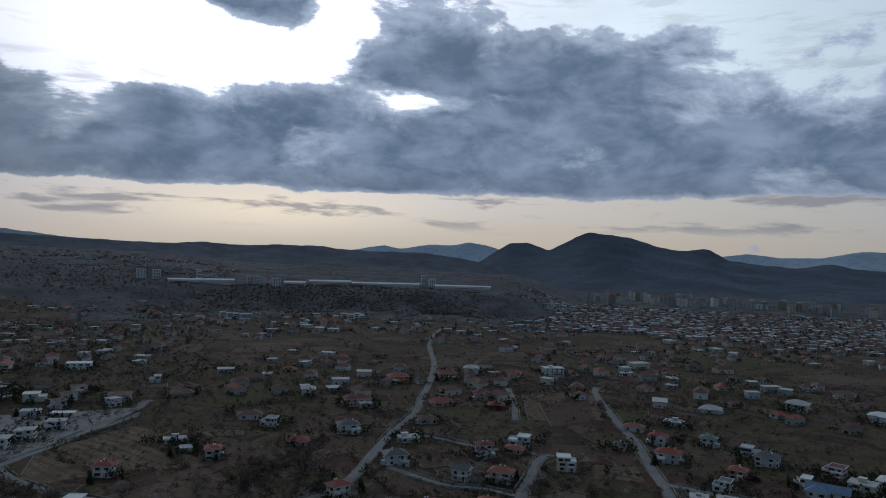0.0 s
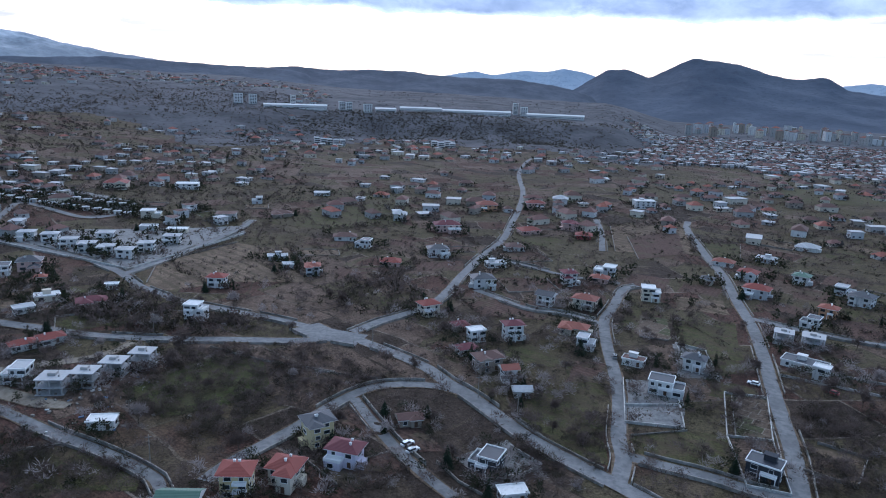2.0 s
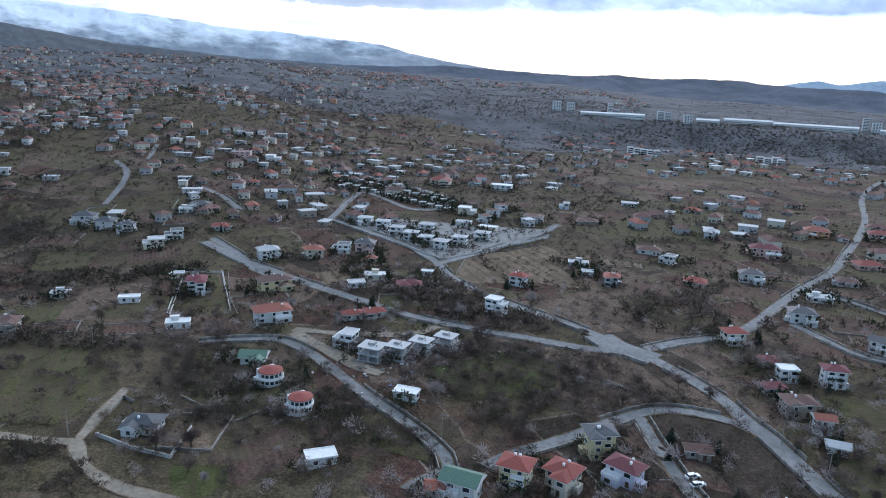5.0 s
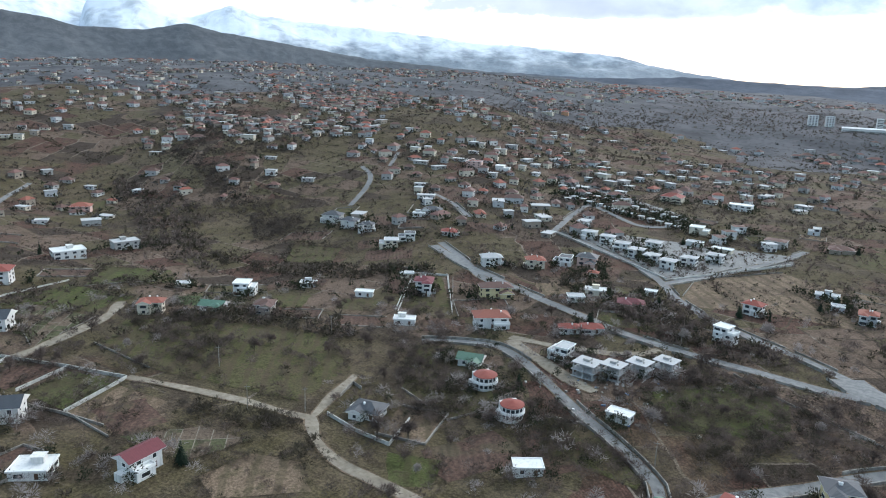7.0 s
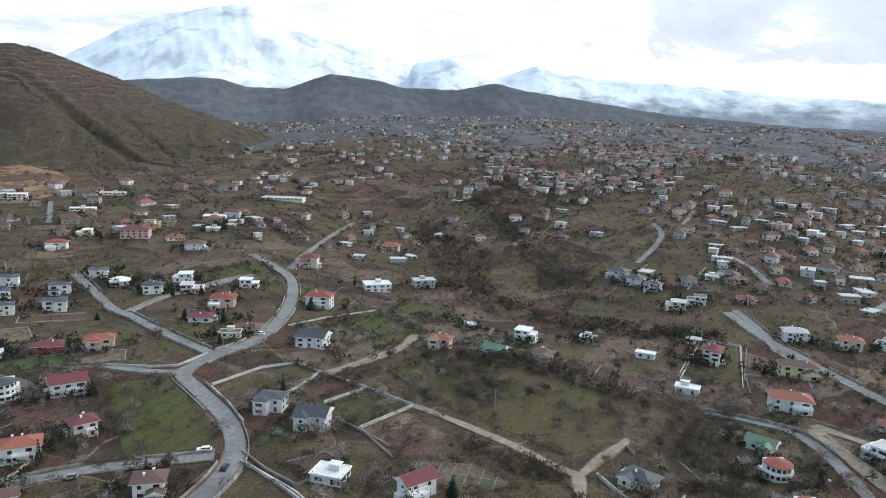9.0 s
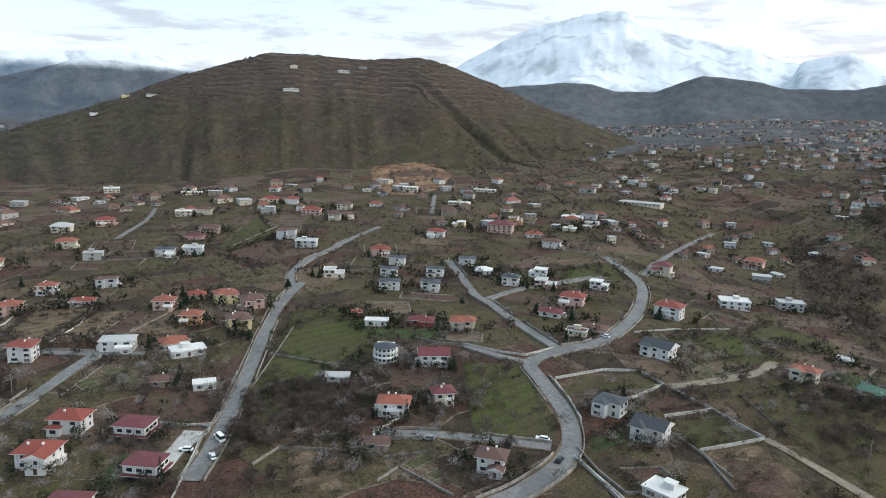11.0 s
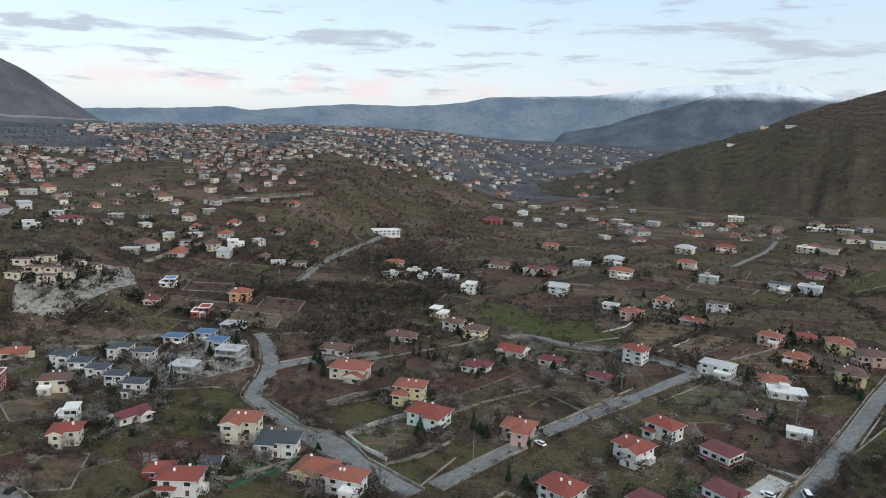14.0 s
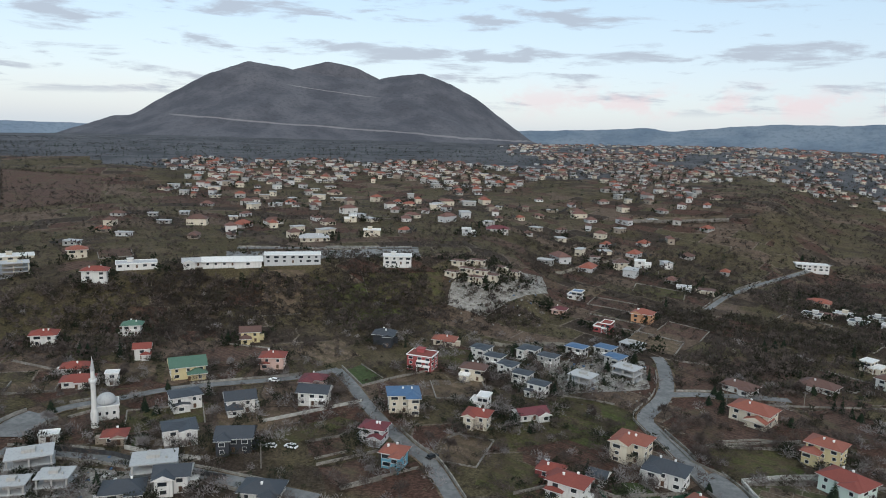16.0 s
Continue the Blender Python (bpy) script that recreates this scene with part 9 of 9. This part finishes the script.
# plots and strips that have run wild: kind of growth and corners
COPSES = (
    ("bare", (-131.4, 237.0, -79.4, 254.4, -44.9, 229.5, -59.4, 214.9, -75.4, 176.4, -84.0, 157.6, -99.0, 179.6, -118.3, 183.1)),
    ("bare", (-187.2, 302.3, -148.7, 284.9, -106.7, 271.2, -142.7, 253.8, -201.5, 260.0)),
    ("bare", (98.1, 236.6, 122.8, 233.8, 100.9, 184.8, 80.8, 180.9, 85.2, 205.6)),
    ("bare", (-100.7, 342.9, -65.2, 376.7, -40.2, 302.9, -92.2, 295.8)),
    ("bare", (17.9, 214.4, 30.0, 218.8, 27.0, 181.9, 15.2, 190.4)),
    ("dark", (-252.2, 300.9, -213.6, 288.2, -213.3, 272.6, -234.1, 278.2)),
    ("bare", (1.7, 203.6, 15.0, 185.6, 23.5, 172.6, 11.4, 167.7, -1.2, 189.0)),
    ("dark", (-220.6, 74.0, -188.5, 96.3, -163.5, 96.5, -142.4, 86.0, -159.0, 84.8, -184.9, 82.8, -206.3, 70.8)),
    ("dark", (-321.0, 106.3, -297.4, 133.8, -264.2, 163.9, -237.4, 161.1, -243.5, 145.6, -277.5, 124.8, -297.9, 101.0)),
    ("bare", (-230.1, 291.2, -145.6, 278.4, -108.6, 271.0, -115.6, 256.6, -163.2, 245.9)),
    ("dark", (-464.3, 163.1, -357.4, 212.8, -298.9, 252.8, -323.4, 200.0, -413.2, 163.0)),
    ("bare", (-215.6, 155.4, -225.2, 192.5, -164.2, 157.3, -152.0, 132.3, -172.6, 127.5)),
    ("bare", (-154.0, 168.5, -116.0, 167.1, -98.0, 158.0, -109.1, 139.5, -133.9, 143.3)),
    ("bare", (-232.6, -123.3, -266.9, -87.7, -213.4, -67.9, -197.0, -71.9, -192.4, -101.2)),
    ("bare", (-743.4, 195.7, -578.0, 219.0, -382.4, 150.3, -461.6, 140.1)),
    ("bare", (-204.8, -82.6, -208.8, -68.4, -187.2, -61.2, -174.4, -70.4)),
    ("bare", (-308.7, 84.1, -313.4, 123.1, -222.7, 91.3, -244.0, 84.8)),
    ("bare", (-112.6, -347.5, -171.8, -402.2, -251.6, -430.4, -253.6, -403.4, -187.0, -344.4, -122.5, -313.8)),
    ("bare", (-196.5, -500.2, -318.1, -586.5, -278.5, -443.3, -201.1, -429.8)),
    ("bare", (-195.9, -110.1, -239.1, -116.6, -253.6, -93.6, -277.3, -88.0, -226.0, -69.1, -180.6, -101.4)),
    ("bare", (-109.7, -330.7, -169.8, -351.6, -190.7, -302.6, -147.5, -293.7, -114.3, -293.0)),
    ("bare", (241.1, -349.8, 139.2, -398.7, 87.5, -398.4, 102.9, -363.6, 171.7, -329.6, 220.7, -318.5)),
    ("bare", (-8.9, -401.5, -42.8, -389.9, -40.4, -363.4, -8.8, -358.3)),
    ("dark", (-98.1, -429.4, -167.8, -434.5, -241.4, -405.1, -219.8, -366.5, -147.8, -379.1)),
    ("bare", (214.3, -308.8, 190.4, -323.0, 141.6, -325.0, 133.2, -293.5, 170.6, -279.7, 196.3, -281.8)),
    ("bare", (86.0, -397.7, 21.3, -409.6, 6.6, -378.6, 57.4, -346.4)),
)


def fill(corners, every, small, large):
    """Spots all over a plot, in drifts, with a ragged edge."""
    q = list(zip(corners[0::2], corners[1::2]))
    xs, ys = [a for a, b in q], [b for a, b in q]
    area = abs(sum(a[0] * b[1] - b[0] * a[1] for a, b in zip(q, q[1:] + q[:1]))) / 2
    out, tries, want = [], 0, int(min(1500, area / every))
    while len(out) < want and tries < want * 25:
        tries += 1
        x, y = rnd.uniform(min(xs), max(xs)), rnd.uniform(min(ys), max(ys))
        wx, wy = x + 7 * ragged(y, x), y + 7 * ragged(x + 40, y)
        inside = False
        for (ax, ay), (bx, by) in zip(q, q[1:] + q[:1]):
            if (ay > wy) != (by > wy) and wx < (bx - ax) * (wy - ay) / (by - ay) + ax:
                inside = not inside
        if inside and noise.noise(Vector((x / 9, y / 9, 2.2))) > rnd.uniform(-0.6, 0.25) and clear(x, y, 0.1):
            out.append((x, y, rnd.uniform(small, large), rnd.uniform(0, math.tau)))
    return out


for kind, corners in COPSES:
    away = math.hypot(sum(corners[0::2]), sum(corners[1::2])) / (len(corners) / 2)
    cloud, every = (fine, 8.0) if away < 300 else (middling, 13.0) if away < 560 else (coarse, 22.0)
    spots = fill(corners, every, 0.6, 1.6)
    cut = len(spots) * (2 if kind == "bare" else 1) // 3
    if spots[:cut]:
        thicket("wild_scrub", "grey-brown bare bushes crowding a wild plot", cloud, spots[:cut], TWIGS if kind == "bare" else BRUSH)
    if spots[cut:]:
        thicket("wild_scrub", "dark olive bushes crowding a wild plot", cloud, spots[cut:], SCRUB)
rows_of_bushes = []
for ax, ay, bx, by in FIELD_EDGES:
    if rnd.random() < 0.55:
        long = math.hypot(bx - ax, by - ay)
        for k in range(int(long / 1.9)):
            t = k * 1.9 / long
            x, y = ax + (bx - ax) * t + rnd.gauss(0, 0.7), ay + (by - ay) * t + rnd.gauss(0, 0.7)
            if rnd.random() < 0.75 and clear(x, y, 0.1):
                rows_of_bushes.append((x, y, rnd.uniform(0.5, 1.4), rnd.uniform(0, math.tau)))
near_rows = [q for q in rows_of_bushes if math.hypot(q[0], q[1]) < 300]
far_rows = [q for q in rows_of_bushes if math.hypot(q[0], q[1]) >= 300]
thicket("hedges", "bare hedges and bushes round the near plots", fine, near_rows[0::2], TWIGS, "hedge")
thicket("hedges", "dark hedges and bushes round the near plots", fine, near_rows[1::2], SCRUB, "hedge")
thicket("hedges", "hedges and bushes round the farther plots", middling, far_rows[0::2], TWIGS, "hedge")
thicket("hedges", "dark hedges round the farther plots", middling, far_rows[1::2], SCRUB, "hedge")

orchard_far = [twig_cloud(rnd, 4.8, 4.4, 26, 1.5, 0.34, 0.15) for _ in range(10)]
thicket("orchard_trees", "small bare fruit trees dotted through the gardens", orchard, sow(900, 125, 330, wild=-0.5, small=0.7, large=1.6), TWIGS, "trees")
thicket("orchard_trees", "small bare fruit trees in the farther gardens", orchard_far, sow(3200, 330, 760, wild=-2, small=0.35, large=0.95), TWIGS, "trees")
thicket("orchard_trees", "greenish bare trees and shrubs of the gardens", orchard_far, sow(1500, 150, 700, wild=-2, small=0.3, large=0.8), SCRUB, "trees")

# dark brushwood fills the scarps, gullies and wild slopes
for a0, a1, r0, r1, count in ((135, 155, 480, 1000, 700), (174, 217, 325, 470, 2600), (144, 165, 540, 1120, 1300), (158, 179, 460, 660, 1100), (198, 222, 600, 1000, 700),
                              (60, 70, 740, 900, 700), (30, 48, 1080, 1600, 2200), (16, 36, 1230, 2000, 2400)):
    thicket("brushwood", "brown brushwood and bare trees on a slope", middling if r1 < 1050 else coarse, sow(count, r0, r1, a0, a1, wild=-0.5, small=0.35, large=1.2, power=1.0, soft=True), BRUSH)


thicket("wooded_scarp", "dark wood on the scarp below the western halls", middling, sow(4200, 1230, 1600, -10, 27, wild=-1.0, small=0.5, large=1.4, power=1.0, soft=True), SCRUB)


def trail(points, count, wide, small, large):
    """Spots along a gully, thickest in its middle."""
    out = []
    for _ in range(count):
        k = rnd.randrange(len(points) - 1)
        t, (a0, r0), (a1, r1) = rnd.random(), points[k], points[k + 1]
        x, y = polar(a0 + (a1 - a0) * t, r0 + (r1 - r0) * t)
        x, y = x + rnd.gauss(0, wide), y + rnd.gauss(0, wide)
        if clear(x, y, 0.3):
            out.append((x, y, rnd.uniform(small, large), rnd.uniform(0, math.tau)))
    return out


scar = spline(((-1266.3, -321.4), (-1206.3, -275.5), (-1165.5, -202.8), (-1106.8, -146.8), (-1029.1, -70.0)), 2.5)
thicket("brushwood", "dark thicket in the cleft down the hill", coarse, [(q[0] + rnd.gauss(0, 2.0), q[1] + rnd.gauss(0, 2.0), rnd.uniform(0.4, 1.0), rnd.uniform(0, math.tau)) for q in scar for _ in range(2)], BRUSH)
thicket("brushwood", "dark thicket down the bed of the gully", middling, trail(((62.5, 510), (64, 565), (67.5, 675), (70.5, 806), (68.3, 900), (66, 1000)), 2000, 12, 0.4, 1.2), BRUSH)
thicket("brushwood", "dark thicket along the valley floor", middling, trail(((168, 420), (163, 520), (156, 600), (150, 700), (146, 850), (143, 1000)), 900, 18, 0.4, 1.2), BRUSH)


def yards(r0, r1, most, small, large, spread=6.0):
    """Trees and shrubs close round the houses."""
    out = []
    for hx, hy, turn_, w_, d_ in HOMES:
        if not r0 <= math.hypot(hx, hy) < r1:
            continue
        for _ in range(rnd.randint(most // 4, most)):
            b, q = rnd.uniform(0, math.tau), 0.6 * max(w_, d_) + abs(rnd.gauss(0, spread)) + small
            x, y = hx + q * math.cos(b), hy + q * math.sin(b)
            if clear(x, y, 0.2):
                out.append((x, y, rnd.uniform(small, large), rnd.uniform(0, math.tau)))
    return out


thicket("yard_trees", "bare brown trees and shrubs crowding the house gardens", orchard, yards(0, 330, 11, 0.7, 1.6, 8.0), TWIGS, "trees")
leafy = [twig_cloud(rnd, 4.2, 3.8, 110, 0.45, 0.15, 0.0) for _ in range(8)]
leafy_far = [twig_cloud(rnd, 4.0, 3.8, 26, 1.0, 0.42, 0.0) for _ in range(8)]
thicket("yard_shrubs", "dark evergreen shrubs and small trees close to the houses", leafy, yards(0, 340, 20, 0.6, 1.6, 5.0), EVERGREEN, "shrubs")
thicket("yard_shrubs", "grey-pink budding shrubs in the house gardens", orchard, yards(0, 340, 12, 0.7, 1.6, 9.0), BLOSSOM, "shrubs")
thicket("yard_shrubs", "dark evergreen shrubs round the farther houses", leafy_far, yards(340, 900, 16, 0.6, 1.8, 6.0), EVERGREEN, "shrubs")
thicket("yard_trees", "bare brown trees round the farther houses", orchard_far, yards(330, 1000, 13, 0.35, 1.0), TWIGS, "trees")
thicket("yard_trees", "dark green trees round the farther houses", orchard_far, yards(330, 1300, 4, 0.35, 0.95), SCRUB, "trees")
tufts = [twig_cloud(rnd, 1.4, 0.6, 7, 0.45, 0.1, 0.0) for _ in range(12)]
thicket("dry_tufts", "tufts of dry grass and weeds", tufts, sow(9000, 120, 340, wild=-0.6, small=0.5, large=1.4, gap=0.0), TUFTS, "grass")
thicket("dark_weeds", "low dark weeds and clods", tufts, sow(4500, 120, 340, wild=-0.4, small=0.4, large=1.2, gap=0.0), SCRUB, "grass")
thicket("dry_tufts", "tufts of dry grass farther off", [twig_cloud(rnd, 2.4, 0.9, 5, 0.8, 0.22, 0.0) for _ in range(12)],
        sow(9000, 340, 720, wild=-0.6, small=0.5, large=1.5, gap=0.0), TUFTS, "grass")
thicket("hedges", "bare hedges along the plot edges", fine, hedges(50, 130, 330), TWIGS, "hedge")
thicket("hedges", "bare hedges between the farther gardens", middling, hedges(160, 330, 800), TWIGS, "hedge")
thicket("hedges", "hedges and tree rows across the southern slope", coarse, hedges(420, 620, 1250, 18, 100), SCRUB, "hedge")
thicket("orchard_trees", "orchards and groves on the southern slope", coarse, sow(4200, 560, 1200, 18, 100, wild=-0.3, small=0.5, large=1.25), BRUSH, "trees")
thicket("hedges", "dark overgrown hedges between the plots", middling, hedges(180, 300, 900), BRUSH, "hedge")
pines_far = [needle_cloud(rnd, 4.6, 7.6, 14, 1.3) for _ in range(5)]
thicket("far_conifers", "dark conifers among the houses of the plateau", pines_far, sow(2300, 520, 1900, 148, 216, wild=-0.6, small=0.45, large=1.1)
        + sow(250, 500, 1500, -30, 110, wild=-0.3, small=0.6, large=1.0), NEEDLES)


# ---- the far parts of the town, past counting ----
def town(name, label, spots, tall=2):
    """Small far houses with roofs and dark windows as one mesh: spots are x, y, size, turn."""
    vs, fs, ms = [], [], []
    # tall 3, the city: greyer walls and roofs put haze into the colours
    order = ("g", "s", "g", "c", "g", "s", "s") if tall == 3 else ("w", "c", "g", "s", "n", "s", "c")
    tops = ("S", "F", "S", "S", "N", "S", "F") if tall == 3 else ("F", "N", "S", "O", "S", "F", "N")
    mats = [WALLS[k][1] for k in order] + [ROOFS[k][1] for k in tops] + [GLASS]

    def add(points, faces, m):
        b = len(vs)
        vs.extend(points)
        fs.extend(tuple(b + i for i in f) for f in faces)
        ms.extend([m] * len(faces))
    for x, y, s, t in spots:
        w, d = s * rnd.uniform(0.8, 1.6), s * rnd.uniform(0.65, 1.0)
        h = rnd.choice((2.4, 2.8, 4.4, 5.0)) if tall < 4 else 3.0 * rnd.randint(5, 9) + 0.4
        z, c, n = at(x, y), math.cos(t), math.sin(t)

        def put(px, py, pz):
            return (x + px * c - py * n, y + px * n + py * c, z + pz)
        m, k = rnd.randrange(7), rnd.randrange(7)
        add([put(sx * w / 2, sy * d / 2, q) for q in (-3.0, h) for sx, sy in ((-1, -1), (1, -1), (1, 1), (-1, 1))],
            ((0, 1, 5, 4), (1, 2, 6, 5), (2, 3, 7, 6), (3, 0, 4, 7), (4, 5, 6, 7)), m)
        o = 0.6
        lo = [put(sx * (w / 2 + o), sy * (d / 2 + o), h) for sx, sy in ((-1, -1), (1, -1), (1, 1), (-1, 1))]
        if tops[k] in ("S", "W"):
            add(lo + [put(sx * (w / 2 + o), sy * (d / 2 + o), h + 0.4) for sx, sy in ((-1, -1), (1, -1), (1, 1), (-1, 1))],
                ((0, 1, 5, 4), (1, 2, 6, 5), (2, 3, 7, 6), (3, 0, 4, 7), (4, 5, 6, 7), (3, 2, 1, 0)), 7 + k)
        else:
            g_ = max(0.2, (w - d) / 2)
            add(lo + [put(-g_, 0, h + 0.27 * d + 0.5), put(g_, 0, h + 0.27 * d + 0.5)], ((0, 1, 5, 4), (2, 3, 4, 5), (1, 2, 5), (3, 0, 4), (3, 2, 1, 0)), 7 + k)
        for q in range(max(1, int(h // 2.8))):
            for sy in (-1, 1):
                for px in (-0.27, 0.2):
                    add([put(px * w + e, sy * (d / 2 + 0.06), q * 2.5 + u) for e, u in ((-0.8, 0.9), (0.8, 0.9), (0.8, 2.0), (-0.8, 2.0))], ((0, 1, 2, 3),), 14)
            for sx in (-1, 1):
                add([put(sx * (w / 2 + 0.06), e, q * 2.5 + u) for e, u in ((-0.8, 0.9), (0.8, 0.9), (0.8, 2.0), (-0.8, 2.0))], ((0, 1, 2, 3),), 14)
    me = bpy.data.meshes.new(name)
    me.from_pydata(vs, [], fs)
    for m in mats:
        me.materials.append(m)
    me.polygons.foreach_set("material_index", np.array(ms, dtype=np.int32))
    return tagged(new(name, me), label, "houses", kind="stuff")


def settle(count, a0, a1, r0, r1, size=11, gap=15, clump=-0.3):
    """Places for far houses in one stretch of the land, kept apart and off the roads."""
    out, tries = [], 0
    while len(out) < count and tries < count * 30:
        tries += 1
        a, r = rnd.uniform(a0, a1), math.sqrt(rnd.uniform(r0 * r0, r1 * r1))
        x, y = polar(a, r)
        if min((a - a0) / (a1 - a0), (a1 - a) / (a1 - a0)) < 0.13 * rnd.random() + 0.08 * noise.noise(Vector((x / 120, y / 120, 8.8))):
            continue
        if noise.noise(Vector((x / 150, y / 150, 1.7))) < clump + rnd.uniform(-0.25, 0.25):
            continue
        if any(abs(q[0] - x) < gap and abs(q[1] - y) < gap for q in out) or (r < 1000 and not clear(x, y, 5)):
            continue
        if spare(x, y):
            continue
        out.append((x, y, size * rnd.uniform(0.75, 1.2), radians(35 + 80 * noise.noise(Vector((x / 330, y / 330, 5.5))) + rnd.choice((0, 0, 90, 45)) + rnd.uniform(-8, 8))))
    return out


TOWNS = [
    ("city_quarter", "dense low city of pale and red-roofed houses on the plain", settle(2600, -36, -7, 1080, 2000, 8.5, 10.0, -0.95), 3),
    ("garden_suburb", "scattered houses of the western gardens", settle(330, -32, 24, 520, 1250, 10, 17, -0.15), 2),
    ("plateau_houses", "houses on the western plateau and its slopes", settle(260, 16, 46, 1200, 2300, 12, 20, -0.1), 2),
    ("slope_houses", "houses on the long southern slope", settle(850, 30, 92, 820, 2100, 8.6, 14, 0.02), 2),
    ("slope_houses", "dense hamlet half way up the southern slope", settle(300, 47, 72, 880, 1320, 8.6, 13, 0.08), 2),
    ("slope_houses", "houses at the middle of the southern slope", settle(210, 22, 60, 480, 1000, 8.4, 17, -0.02), 2),
    ("slope_houses", "houses between the gully and the terraced hill", settle(80, 58, 96, 560, 1000, 8.4, 18, 0.0), 2),
    ("hill_foot_houses", "houses along the foot of the terraced hill", settle(70, 88, 140, 640, 900, 11, 24, -0.1), 2),
    ("valley_houses", "small houses down the valley", settle(110, 134, 152, 800, 1900, 11, 20, -0.2), 1),
    ("plateau_town", "pale houses of the eastern plateau town", settle(620, 150, 214, 860, 1700, 7.0, 11, 0.0), 2),
    ("plateau_town", "dense far rows of the plateau town", settle(170, 177, 203, 1010, 1240, 7.5, 11, -0.4), 2),
    ("plateau_town", "dense far rows on the plateau behind the gorge", settle(330, 148, 178, 1060, 1750, 8, 12, -0.2), 2),
    ("plateau_town", "last pale rows of the plateau town before the blue range", settle(620, 133, 190, 1700, 2900, 11, 17, -0.35), 2),
    ("plateau_edge_houses", "houses behind the edge of the plateau", settle(170, 156, 214, 520, 980, 9, 20, -0.1), 2),
    ("city_towers", "pale apartment towers at the far edge of the city", settle(70, -34, -11, 2150, 2600, 15, 34, -0.9), 7),
    ("ridge_houses", "tiny houses far up the ridges", settle(160, 20, 95, 2100, 2700, 13, 26, 0.0), 2),
]
for name, label, spots, tall in TOWNS:
    town(name, label, spots, tall)
beside = [(x + rnd.uniform(-11, 11), y + rnd.uniform(-11, 11), rnd.uniform(0.45, 1.4), rnd.uniform(0, math.tau)) for row in TOWNS for x, y, s_, t_ in row[2] if row[3] < 4 for _ in range(4)]
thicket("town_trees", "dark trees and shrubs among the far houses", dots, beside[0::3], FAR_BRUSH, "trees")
thicket("town_trees", "bare brown trees among the far houses", dots, beside[1::3], TWIGS, "trees")
thicket("town_trees", "dark evergreen trees among the far houses", dots, beside[2::3], EVERGREEN, "trees")


# ---- stacks and rubble on the building grounds ----
def clutter(count, x, y, spread, seed):
    rnd_ = random.Random(seed)
    bm = bmesh.new()
    for _ in range(count):
        px, py = x + rnd_.gauss(0, spread), y + rnd_.gauss(0, spread)
        z, s = at(px, py), rnd_.uniform(0.2, 0.75)
        n = len(bm.verts)
        box(bm, -s, -s * 0.6, -0.2, s, s * 0.6, rnd_.uniform(0.2, 0.7), rnd_.choice((0, 0, 0, 1, 2, 2, 2, 3)))
        bm.verts.ensure_lookup_table()
        m = pose(px, py, z, rnd_.uniform(-6, 6), rnd_.uniform(-6, 6), rnd_.uniform(0, 180))
        for v in bm.verts[n:]:
            v.co = m @ v.co
    return tagged(part("building_rubble", bm, [STONE, ROOFS["W"][1], RUBBLE, ROOFS["B"][1]]), "heaps of blocks, boards and rubble on a building site", "rubble", kind="stuff")


clutter(90, 108.7, -188.9, 9, 0)
clutter(90, 94.4, -190.5, 8, 1)
clutter(90, -58.0, -302.3, 14, 2)
clutter(90, -18.9, -406.1, 16, 3)
clutter(90, -134.9, 194.9, 12, 4)
clutter(90, -49.4, -311.7, 10, 5)
